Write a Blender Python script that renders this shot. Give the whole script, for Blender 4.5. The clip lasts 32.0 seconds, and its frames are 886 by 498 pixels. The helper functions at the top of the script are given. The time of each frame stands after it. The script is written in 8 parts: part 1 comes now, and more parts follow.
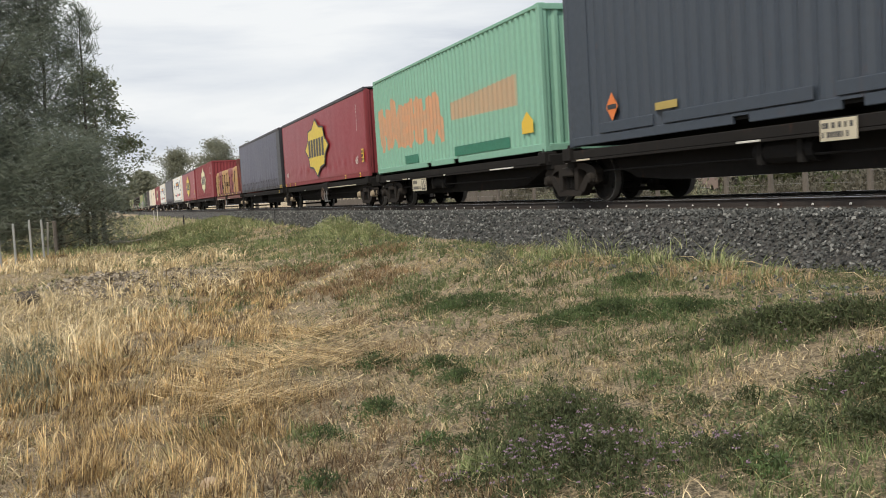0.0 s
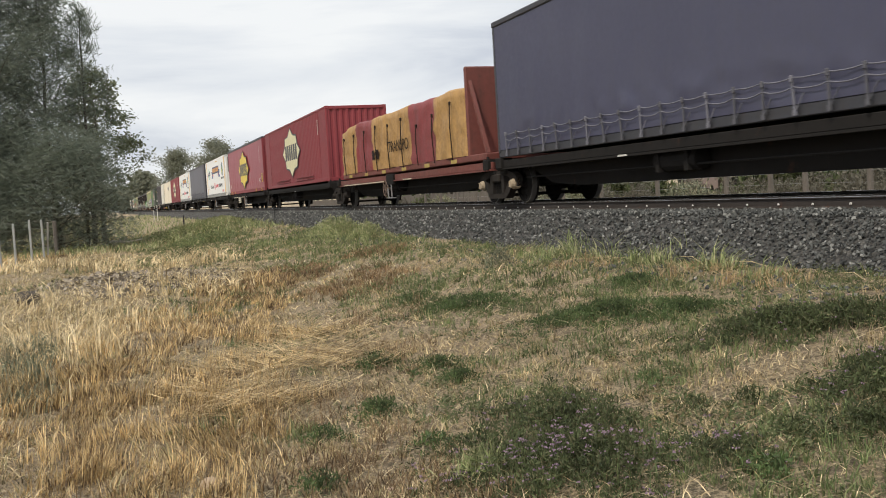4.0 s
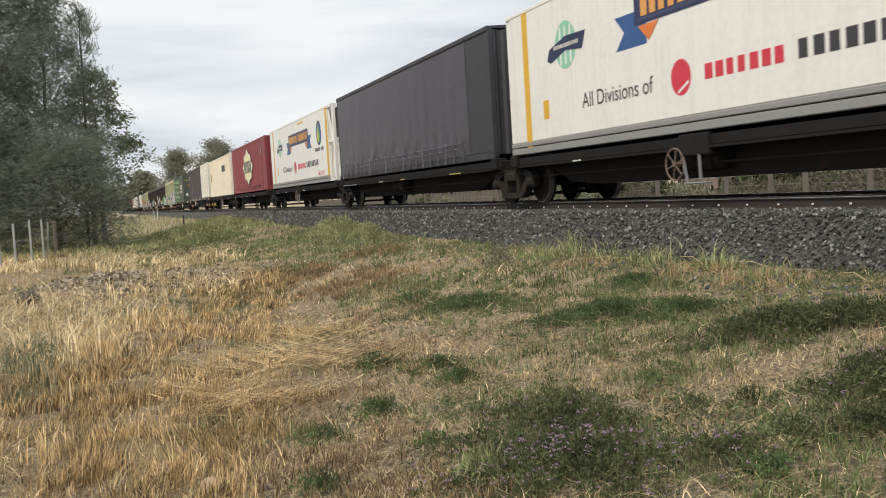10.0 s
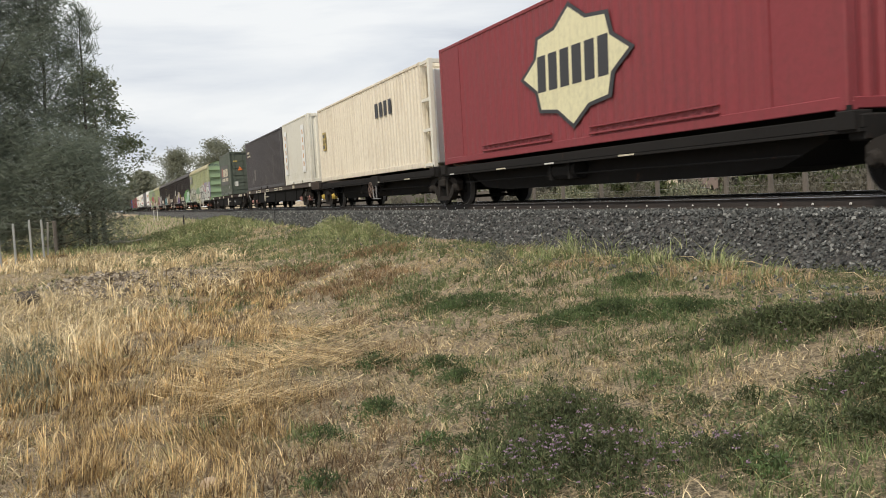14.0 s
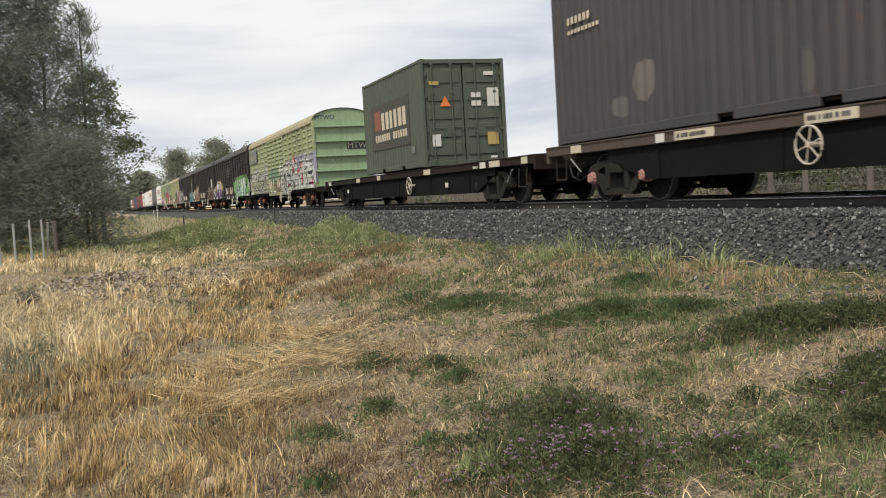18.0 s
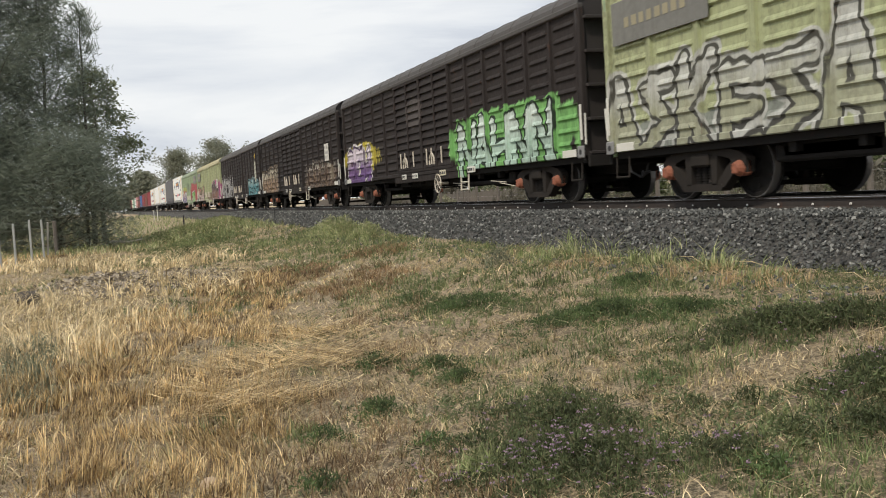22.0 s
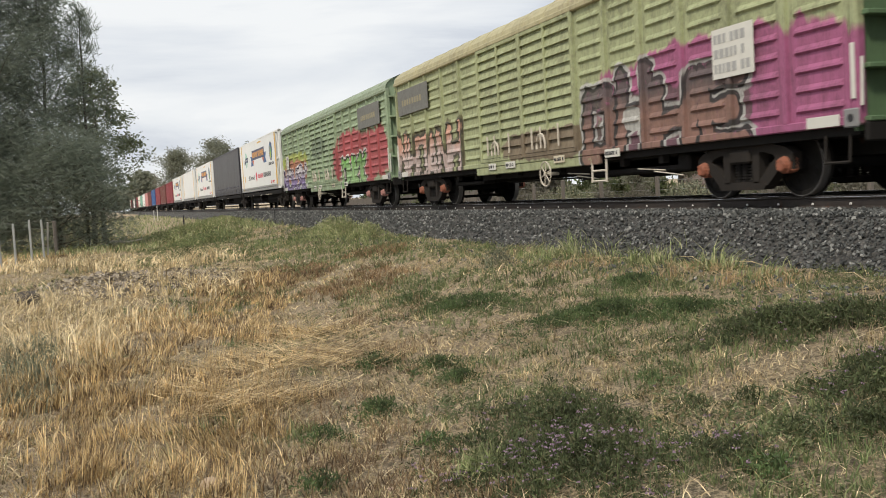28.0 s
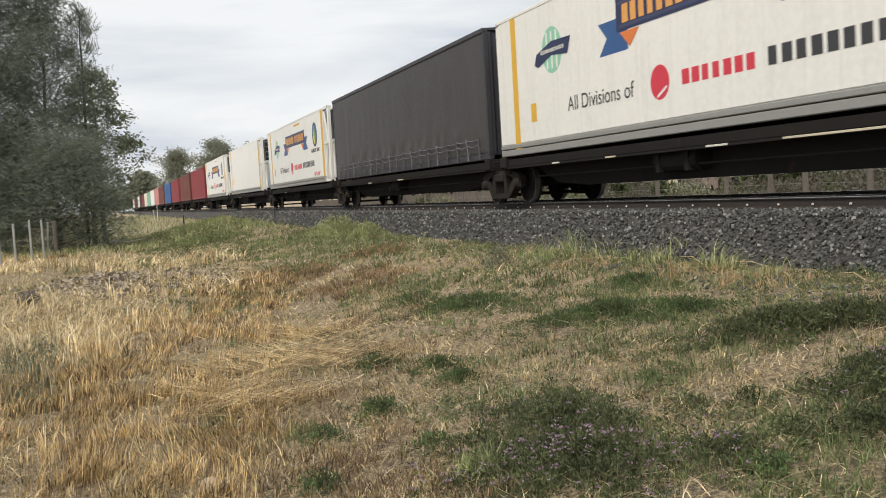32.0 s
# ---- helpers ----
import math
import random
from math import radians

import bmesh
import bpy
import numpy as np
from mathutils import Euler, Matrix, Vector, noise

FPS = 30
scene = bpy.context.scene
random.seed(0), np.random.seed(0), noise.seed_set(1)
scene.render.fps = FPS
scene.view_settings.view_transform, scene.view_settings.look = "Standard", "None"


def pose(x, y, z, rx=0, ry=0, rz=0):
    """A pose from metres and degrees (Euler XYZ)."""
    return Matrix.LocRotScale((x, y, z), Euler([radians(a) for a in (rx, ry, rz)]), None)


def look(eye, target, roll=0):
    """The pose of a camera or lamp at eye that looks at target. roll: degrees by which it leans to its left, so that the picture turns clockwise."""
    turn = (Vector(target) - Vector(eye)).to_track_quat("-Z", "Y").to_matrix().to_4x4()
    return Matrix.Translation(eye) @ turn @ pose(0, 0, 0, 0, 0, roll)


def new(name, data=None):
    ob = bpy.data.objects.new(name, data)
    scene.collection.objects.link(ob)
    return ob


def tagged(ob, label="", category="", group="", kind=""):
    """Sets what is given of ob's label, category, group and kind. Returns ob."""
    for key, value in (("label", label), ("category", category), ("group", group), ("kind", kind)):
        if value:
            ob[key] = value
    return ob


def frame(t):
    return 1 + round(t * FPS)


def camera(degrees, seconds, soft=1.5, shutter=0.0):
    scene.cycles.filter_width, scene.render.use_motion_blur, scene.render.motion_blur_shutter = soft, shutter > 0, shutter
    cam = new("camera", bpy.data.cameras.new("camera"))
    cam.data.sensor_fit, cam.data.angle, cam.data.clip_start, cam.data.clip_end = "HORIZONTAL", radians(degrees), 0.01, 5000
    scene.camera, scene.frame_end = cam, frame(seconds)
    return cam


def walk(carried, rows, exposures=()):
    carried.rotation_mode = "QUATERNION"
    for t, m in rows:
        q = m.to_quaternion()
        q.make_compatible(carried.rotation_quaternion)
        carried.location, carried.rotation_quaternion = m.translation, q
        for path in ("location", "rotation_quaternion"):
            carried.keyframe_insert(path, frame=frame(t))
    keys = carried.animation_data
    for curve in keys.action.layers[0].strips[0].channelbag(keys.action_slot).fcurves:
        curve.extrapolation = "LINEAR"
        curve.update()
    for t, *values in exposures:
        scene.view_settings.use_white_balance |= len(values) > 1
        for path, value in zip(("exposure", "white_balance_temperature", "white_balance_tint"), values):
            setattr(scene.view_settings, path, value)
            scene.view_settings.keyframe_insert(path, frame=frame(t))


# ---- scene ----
# ======== camera (stands still) ========
EYE = Vector((0.0, 0.0, 1.5))
YAW, PITCH = radians(70.688), radians(-3.412)
AIM = EYE + Vector((-math.sin(YAW) * math.cos(PITCH), math.cos(YAW) * math.cos(PITCH), math.sin(PITCH)))
cam = camera(49.85, 32.0, soft=1.0, shutter=0.15)
walk(cam, [(0.0, look(EYE, AIM, -3.396)), (32.0, look(EYE, AIM, -3.396))], exposures=[(0.0, 0.0), (32.0, 0.0)])

# ======== light ========
SUN_EL, SUN_AZ = radians(50), radians(141)


def make_world():
    w = bpy.data.worlds.new("sky")
    scene.world = w
    w.use_nodes = True
    nt = w.node_tree
    n, l = nt.nodes, nt.links
    n.clear()
    out = n.new("ShaderNodeOutputWorld")
    sky = n.new("ShaderNodeTexSky")
    sky.sky_type, sky.sun_disc = "NISHITA", False
    sky.sun_elevation, sky.sun_rotation = SUN_EL, SUN_AZ
    sky.air_density, sky.dust_density = 1.0, 3.0
    bg = n.new("ShaderNodeBackground")
    bg.inputs[1].default_value = 0.085
    # broken cloud deck over the sky
    tc = n.new("ShaderNodeTexCoord")
    mp = n.new("ShaderNodeMapping")
    mp.inputs["Scale"].default_value = (1.0, 1.0, 5.0)
    mp.inputs["Rotation"].default_value = (0, 0.06, 0.4)
    ns = n.new("ShaderNodeTexNoise")
    ns.inputs["Scale"].default_value, ns.inputs["Detail"].default_value = 2.1, 7.0
    ns.inputs["Roughness"].default_value = 0.52
    ns.inputs["Distortion"].default_value = 0.35
    ramp = n.new("ShaderNodeValToRGB")
    ramp.color_ramp.elements[0].position, ramp.color_ramp.elements[0].color = 0.41, (7.4, 7.9, 8.8, 1)
    ramp.color_ramp.elements[1].position, ramp.color_ramp.elements[1].color = 0.60, (11.2, 11.4, 11.5, 1)
    mid = ramp.color_ramp.elements.new(0.49)
    mid.color = (9.5, 9.9, 10.4, 1)
    mix = n.new("ShaderNodeMixRGB")
    mix.inputs[0].default_value = 0.93
    l.new(tc.outputs["Generated"], mp.inputs[0])
    l.new(mp.outputs[0], ns.inputs["Vector"])
    l.new(ns.outputs[0], ramp.inputs[0])
    l.new(sky.outputs[0], mix.inputs[1])
    l.new(ramp.outputs[0], mix.inputs[2])
    l.new(mix.outputs[0], bg.inputs[0])
    l.new(bg.outputs[0], out.inputs[0])
    sun = bpy.data.lights.new("sun", "SUN")
    sun.energy, sun.angle, sun.color = 2.8, radians(6), (1.0, 0.91, 0.77)
    ob = new("sun", sun)
    d = Vector((math.sin(SUN_AZ) * math.cos(SUN_EL), math.cos(SUN_AZ) * math.cos(SUN_EL), math.sin(SUN_EL)))
    ob.matrix_world = look(d * 60, (0, 0, 0))


make_world()

# ======== the plan, in metres ========
TRACK_Y = 9.43      # centre line of the track
RAIL = 1.17         # top of rail
DATUM = 1.21        # height from which the wagons' bodies are drawn
WHEEL_R = 0.42      # radius of the wheels
AXLE = RAIL - DATUM + WHEEL_R
# distance that the train has run, every two seconds
RUN = [0.06, 20.77, 41.60, 62.66, 84.09, 105.53, 126.63, 147.57, 168.48, 189.42, 210.43, 231.48, 252.54, 273.62, 294.72, 315.69, 336.36]
GLIDERS = []        # (thing, place at the start)
WHEELS = []         # (wheelset, its place on its wagon, place of the wagon at the start)


def smooth(a, b, v):
    u = min(1.0, max(0.0, (v - a) / (b - a)))
    return u * u * (3 - 2 * u)


def land(x, y):
    """Height of the ground."""
    z = 0.46 * smooth(1.5, 6.4, y)
    z += 0.24 * math.exp(-((x + 46) / 9) ** 2 - ((y - 5.2) / 2.2) ** 2)
    z += 0.04 * math.exp(-((x + 26) / 6) ** 2 - ((y - 5.4) / 1.3) ** 2)
    z += 0.16 * math.exp(-((x + 19) / 3.5) ** 2 - ((y + 0.2) / 1.6) ** 2)
    z += 0.05 * noise.noise((x * 0.35, y * 0.35, 3.1)) + 0.02 * noise.noise((x * 1.3, y * 1.3, 7.7))
    z += 0.020 * noise.noise((x * 2.9, y * 2.9, 1.7)) + 0.012 * noise.noise((x * 7.0, y * 7.0, 5.7))
    z -= 0.16 * smooth(12.5, 16, y)
    return z


# ======== mesh helpers ========
class Build:
    """Collects vertices and faces of one mesh."""

    def __init__(self):
        self.v, self.f = [], []

    def face_set(self, vs, fs):
        o = len(self.v)
        self.v += [tuple(p) for p in vs]
        self.f += [tuple(o + i for i in q) for q in fs]
        return self

    def box(self, x0, x1, y0, y1, z0, z1):
        return self.face_set([(x0, y0, z0), (x1, y0, z0), (x1, y1, z0), (x0, y1, z0), (x0, y0, z1), (x1, y0, z1), (x1, y1, z1), (x0, y1, z1)],
                             [(0, 3, 2, 1), (4, 5, 6, 7), (0, 1, 5, 4), (1, 2, 6, 5), (2, 3, 7, 6), (3, 0, 4, 7)])

    def slab(self, x0, x1, y0, y1, z0, z1, b=0.02):
        """A box with chamfered edges."""
        cx, cy, cz = (x0 + x1) / 2, (y0 + y1) / 2, (z0 + z1) / 2
        hx, hy, hz = (x1 - x0) / 2, (y1 - y0) / 2, (z1 - z0) / 2
        b = min(b, hx * 0.9, hy * 0.9, hz * 0.9)
        bm = bmesh.new()
        vs = []
        for sx in (-1, 1):
            for sy in (-1, 1):
                for sz in (-1, 1):
                    vs += [(cx + sx * hx, cy + sy * (hy - b), cz + sz * (hz - b)), (cx + sx * (hx - b), cy + sy * hy, cz + sz * (hz - b)),
                           (cx + sx * (hx - b), cy + sy * (hy - b), cz + sz * hz)]
        for p in vs:
            bm.verts.new(p)
        bmesh.ops.convex_hull(bm, input=bm.verts[:])
        bm.verts.index_update()
        self.face_set([p.co for p in bm.verts], [[q.index for q in f.verts] for f in bm.faces])
        bm.free()
        return self

    def prism(self, pts, y0, y1):
        """An outline in x and z, drawn out in y; counter-clockwise seen from -y."""
        n = len(pts)
        return self.face_set([(x, y0, z) for x, z in pts] + [(x, y1, z) for x, z in pts],
                             [tuple(range(n)), tuple(range(2 * n - 1, n - 1, -1))] + [(i, i + n, (i + 1) % n + n, (i + 1) % n) for i in range(n)])

    def prism_x(self, pts, x0, x1):
        """An outline in y and z, drawn out in x; counter-clockwise seen from +x."""
        n = len(pts)
        return self.face_set([(x1, y, z) for y, z in pts] + [(x0, y, z) for y, z in pts],
                             [tuple(range(n)), tuple(range(2 * n - 1, n - 1, -1))] + [(i, i + n, (i + 1) % n + n, (i + 1) % n) for i in range(n)])

    def bar(self, p, q, w, d=None):
        """A square bar from p to q."""
        p, q = Vector(p), Vector(q)
        d = d or w
        t = (q - p).normalized()
        a = t.cross(Vector((0, 1, 0)) if abs(t.y) < 0.9 else Vector((1, 0, 0))).normalized() * w / 2
        c = t.cross(a).normalized() * d / 2
        vs = [p - a - c, p + a - c, p + a + c, p - a + c, q - a - c, q + a - c, q + a + c, q - a + c]
        return self.face_set(vs, [(0, 3, 2, 1), (4, 5, 6, 7), (0, 1, 5, 4), (1, 2, 6, 5), (2, 3, 7, 6), (3, 0, 4, 7)])

    def tube(self, pts, radii, n=8):
        """A round tube along points."""
        pts = [Vector(p) for p in pts]
        if not isinstance(radii, (list, tuple)):
            radii = [radii] * len(pts)
        rings = []
        for i, p in enumerate(pts):
            t = (pts[min(i + 1, len(pts) - 1)] - pts[max(i - 1, 0)]).normalized()
            a = t.cross(Vector((0, 0, 1)) if abs(t.z) < 0.95 else Vector((1, 0, 0))).normalized()
            c = t.cross(a)
            rings.append([p + (a * math.cos(k * math.tau / n) + c * math.sin(k * math.tau / n)) * radii[i] for k in range(n)])
        m = len(rings)
        fs = [tuple(range(n - 1, -1, -1)), tuple((m - 1) * n + k for k in range(n))]
        for i in range(m - 1):
            fs += [(i * n + k, i * n + (k + 1) % n, (i + 1) * n + (k + 1) % n, (i + 1) * n + k) for k in range(n)]
        return self.face_set([p for r in rings for p in r], fs)

    def lathe(self, prof, centre, n=28, caps=True):
        """Rings of (radius, y) round an axle along y."""
        cx, cy, cz = centre
        m = len(prof)
        vs = [(cx + r * math.cos(k * math.tau / n), cy + y, cz + r * math.sin(k * math.tau / n)) for r, y in prof for k in range(n)]
        fs = [tuple(range(n)), tuple((m - 1) * n + k for k in range(n - 1, -1, -1))] if caps else []
        for i in range(m - 1):
            fs += [(i * n + (k + 1) % n, i * n + k, (i + 1) * n + k, (i + 1) * n + (k + 1) % n) for k in range(n)]
        return self.face_set(vs, fs)

    def mesh(self, name, material=None):
        me = bpy.data.meshes.new(name)
        me.from_pydata(self.v, [], self.f)
        me.update()
        if material:
            me.materials.append(material)
        return me


def part(name, build, material, parent, label=""):
    me = build.mesh(name, material) if isinstance(build, Build) else build
    ob = new(name, me)
    if parent:
        ob.parent = parent
    if label:
        tagged(ob, label)
    return ob


def thing(name, label, category, at, group="", kind=""):
    ob = new(name)
    ob.empty_display_size = 0.3
    ob.matrix_basis = at
    return tagged(ob, label, category, group, kind)


def solid(name, build, material, label, category, group="", kind=""):
    ob = new(name, build.mesh(name, material) if isinstance(build, Build) else build)
    return tagged(ob, label, category, group, kind)


def letters(name, text, size, material, parent, x, z, y, label="", bold=0.0):
    """Flat lettering on the near face (it faces -y), centred at x, z."""
    cu = bpy.data.curves.new(name, "FONT")
    cu.body, cu.size, cu.align_x, cu.align_y, cu.extrude, cu.offset = text, size, "CENTER", "CENTER", 0.002, bold
    tmp = bpy.data.objects.new("t", cu)
    me = bpy.data.meshes.new_from_object(tmp)
    bpy.data.objects.remove(tmp)
    me.transform(pose(x, y, z, 90, 0, 0))
    me.materials.clear()
    me.materials.append(material)
    return part(name, me, material, parent, label)


# ======== materials ========
def nodes_of(name):
    m = bpy.data.materials.new(name)
    m.use_nodes = True
    nt = m.node_tree
    return m, nt, nt.nodes["Principled BSDF"]


def rgba(c):
    return (c[0], c[1], c[2], 1)


def tex_noise(nt, vec, scale, detail=4.0, rough=0.55):
    n = nt.nodes.new("ShaderNodeTexNoise")
    n.inputs["Scale"].default_value, n.inputs["Detail"].default_value, n.inputs["Roughness"].default_value = scale, detail, rough
    if vec:
        nt.links.new(vec, n.inputs["Vector"])
    return n.outputs[0]


def mapped(nt, vec, scale, offset=(0, 0, 0)):
    n = nt.nodes.new("ShaderNodeMapping")
    n.inputs["Scale"].default_value, n.inputs["Location"].default_value = scale, offset
    nt.links.new(vec, n.inputs[0])
    return n.outputs[0]


def step(nt, val, lo, hi):
    n = nt.nodes.new("ShaderNodeMapRange")
    n.inputs["From Min"].default_value, n.inputs["From Max"].default_value = lo, hi
    nt.links.new(val, n.inputs[0])
    return n.outputs[0]


def math_node(nt, op, a, b=None, c=None):
    n = nt.nodes.new("ShaderNodeMath")
    n.operation = op
    for i, v in enumerate((a, b, c)):
        if v is None:
            continue
        if isinstance(v, (int, float)):
            n.inputs[i].default_value = v
        else:
            nt.links.new(v, n.inputs[i])
    return n.outputs[0]


def blend(nt, fac, a, b, mode="MIX"):
    n = nt.nodes.new("ShaderNodeMixRGB")
    n.blend_type = mode
    for i, v in enumerate((fac, a, b)):
        if isinstance(v, (int, float)):
            n.inputs[i].default_value = v
        elif isinstance(v, tuple):
            n.inputs[i].default_value = rgba(v)
        else:
            nt.links.new(v, n.inputs[i])
    return n.outputs[0]


def relief(nt, bsdf, height, strength, distance):
    b = nt.nodes.new("ShaderNodeBump")
    b.inputs["Strength"].default_value, b.inputs["Distance"].default_value = strength, distance
    nt.links.new(height, b.inputs["Height"])
    nt.links.new(b.outputs[0], bsdf.inputs["Normal"])


def coords(nt, empty=None):
    tc = nt.nodes.new("ShaderNodeTexCoord")
    if empty:
        tc.object = empty
    return tc.outputs["Object"]


def weathered(name, colour, rough=0.55, dirt=0.3, dirt_colour=(0.05, 0.042, 0.035), rust=0.1, streak=0.3, metal=0.0, var=0.15, empty=None, paint=None, seed=0.0, bump=0.25):
    """Painted metal or cloth that has seen weather: shade changes, streaks that run down, grime and rust spots."""
    m, nt, bsdf = nodes_of(name)
    co = coords(nt, empty)
    big = tex_noise(nt, mapped(nt, co, (1, 1, 1), (seed, seed * 2, 0)), 0.7, 3)
    fine = tex_noise(nt, co, 9.0, 6, 0.65)
    run = tex_noise(nt, mapped(nt, co, (3.2, 3.2, 0.22), (seed, 0, 0)), 2.0, 5, 0.6)
    col = blend(nt, math_node(nt, "MULTIPLY", big, var * 2), colour, tuple(min(1, c * 1.35 + 0.02) for c in colour))
    col = blend(nt, math_node(nt, "MULTIPLY", step(nt, fine, 0.35, 0.75), var), col, tuple(c * 0.6 for c in colour))
    if paint:
        col = paint(nt, co, col)
    col = blend(nt, math_node(nt, "MULTIPLY", step(nt, run, 0.48, 0.72), streak), col, dirt_colour)
    col = blend(nt, math_node(nt, "MULTIPLY", step(nt, math_node(nt, "MULTIPLY", big, fine), 0.2, 0.42), dirt), col, dirt_colour)
    if rust:
        col = blend(nt, math_node(nt, "MULTIPLY", step(nt, tex_noise(nt, mapped(nt, co, (1.5, 1.5, 0.7), (0, seed, 3)), 3.1, 8, 0.7), 0.62, 0.72), min(1, rust * 3)), col, (0.13, 0.055, 0.028))
    nt.links.new(col, bsdf.inputs["Base Color"])
    bsdf.inputs["Metallic"].default_value = metal
    nt.links.new(math_node(nt, "MULTIPLY_ADD", fine, 0.25, rough - 0.12), bsdf.inputs["Roughness"])
    if bump:
        relief(nt, bsdf, math_node(nt, "ADD", fine, math_node(nt, "MULTIPLY", big, 2.0)), bump, 0.012)
    return m


def plain(name, colour, rough=0.6, metal=0.0, var=0.2, scale=14.0):
    m, nt, bsdf = nodes_of(name)
    co = coords(nt)
    a, b = tex_noise(nt, co, scale, 5), tex_noise(nt, co, scale * 0.12, 3)
    col = blend(nt, math_node(nt, "MULTIPLY", a, var), colour, tuple(c * 0.45 for c in colour))
    col = blend(nt, math_node(nt, "MULTIPLY", b, var), col, tuple(min(1, c * 1.5) for c in colour))
    nt.links.new(col, bsdf.inputs["Base Color"])
    bsdf.inputs["Roughness"].default_value, bsdf.inputs["Metallic"].default_value = rough, metal
    relief(nt, bsdf, a, 0.2, 0.01)
    return m


def varied(name, colours, rough=0.7, scale=0.0, transl=0.0, mottle=0.0):
    """Leaves, blades and stones: each island takes its own shade between the colours."""
    m, nt, bsdf = nodes_of(name)
    geo = nt.nodes.new("ShaderNodeNewGeometry")
    ramp = nt.nodes.new("ShaderNodeValToRGB")
    el = ramp.color_ramp.elements
    for i, c in enumerate(colours):
        e = el[i] if i < 2 else el.new(0.5)
        e.color = rgba(c)
    for i, c in enumerate(colours):
        el[i].position = i / (len(colours) - 1)
        el[i].color = rgba(c)
    nt.links.new(geo.outputs["Random Per Island"], ramp.inputs[0])
    col = ramp.outputs[0]
    if mottle:
        co = coords(nt)
        a, b = tex_noise(nt, co, mottle, 4), tex_noise(nt, co, mottle * 9, 3)
        v = math_node(nt, "ADD", math_node(nt, "MULTIPLY", step(nt, a, 0.32, 0.68), 0.55), math_node(nt, "MULTIPLY", step(nt, b, 0.36, 0.64), 0.80))
        comb = nt.nodes.new("ShaderNodeCombineColor")
        k = math_node(nt, "MULTIPLY_ADD", v, 1.0, 0.28)
        for i in range(3):
            nt.links.new(k, comb.inputs[i])
        col = blend(nt, 1.0, col, comb.outputs[0], "MULTIPLY")
    if scale:
        n = tex_noise(nt, coords(nt), scale, 4)
        col = blend(nt, math_node(nt, "MULTIPLY", step(nt, n, 0.35, 0.7), 0.6), col, tuple(c * 0.5 for c in colours[0]))
    nt.links.new(col, bsdf.inputs["Base Color"])
    bsdf.inputs["Roughness"].default_value = rough
    if transl:
        tr = nt.nodes.new("ShaderNodeBsdfTranslucent")
        nt.links.new(col, tr.inputs[0])
        mx = nt.nodes.new("ShaderNodeMixShader")
        mx.inputs[0].default_value = transl
        nt.links.new(bsdf.outputs[0], mx.inputs[1])
        nt.links.new(tr.outputs[0], mx.inputs[2])
        nt.links.new(mx.outputs[0], nt.nodes["Material Output"].inputs[0])
    return m


STEEL_DARK = weathered("grimy_black_steel", (0.016, 0.015, 0.0145), 0.9, 0.3, (0.026, 0.022, 0.020), 0.12, 0.2)
# blacker copy of the steel above: shade under the deck is in its colour
SHADED_STEEL = weathered("oily_black_steel", (0.007, 0.0065, 0.006), 0.95, 0.3, (0.011, 0.010, 0.009), 0.05, 0.2)
STEEL_BROWN = weathered("brown_underframe_paint", (0.024, 0.016, 0.014), 0.8, 0.4, (0.02, 0.017, 0.015), 0.3, 0.3)
SILL_TAN = weathered("dusty_brown_sill_paint", (0.075, 0.056, 0.045), 0.8, 0.4, (0.035, 0.028, 0.024), 0.3, 0.3)
STEEL_RED = weathered("red_oxide_paint", (0.16, 0.045, 0.035), 0.6, 0.35, (0.03, 0.026, 0.022), 0.25, 0.3)
BOGIE_DIRT = weathered("dusty_cast_steel", (0.024, 0.021, 0.019), 0.9, 0.5, (0.045, 0.038, 0.032), 0.15, 0.15)
WHEEL_STEEL = weathered("rolling_steel", (0.016, 0.015, 0.014), 0.9, 0.5, (0.011, 0.010, 0.009), 0.05, 0.0, 0.0)
TREAD = plain("polished_tread", (0.22, 0.21, 0.20), 0.5, 0.8)
BOX_ORANGE = weathered("orange_axle_box", (0.33, 0.11, 0.06), 0.75, 0.45, rust=0.3)
BOX_PINK = weathered("faded_pink_axle_box", (0.45, 0.22, 0.19), 0.7, 0.3, rust=0.2)
BOX_YELLOW = weathered("yellow_axle_cap", (0.60, 0.42, 0.07), 0.6, 0.3)
BOX_DARK = BOGIE_DIRT
WHITE = plain("white_board", (0.62, 0.61, 0.56), 0.6, 0, 0.35, 8)
CREAM = plain("cream_patch", (0.55, 0.50, 0.38), 0.65, 0, 0.5, 8)
YELLOW_TAG = plain("yellow_tag", (0.75, 0.50, 0.06), 0.5)
YELLOW_PATCH = plain("dull_yellow_patch", (0.42, 0.32, 0.10), 0.65, 0, 0.5, 8)
BLACK = plain("black_paint", (0.02, 0.02, 0.022), 0.5)
INK = plain("charcoal_lettering", (0.04, 0.04, 0.045), 0.5)
GREY_DASH = plain("grey_strip", (0.22, 0.22, 0.22), 0.6)
BROWN_WHEEL = plain("rusty_brown_handwheel", (0.17, 0.12, 0.095), 0.7)
CREAM_WHEEL = plain("cream_handwheel", (0.55, 0.50, 0.42), 0.55, 0, 0.4)

for grimy in (STEEL_DARK, SHADED_STEEL, STEEL_BROWN, WHEEL_STEEL, BOGIE_DIRT):
    for nd in grimy.node_tree.nodes:
        if nd.type == "BSDF_PRINCIPLED":
            nd.inputs["Specular IOR Level"].default_value = 0.12


# ======== rolling stock: running gear and underframes ========
PLAQUE_INK = plain("faded_figures", (0.14, 0.13, 0.11), 0.6)
SHARED = {}


def shared(key, make):
    if key not in SHARED:
        SHARED[key] = make()
    return SHARED[key]


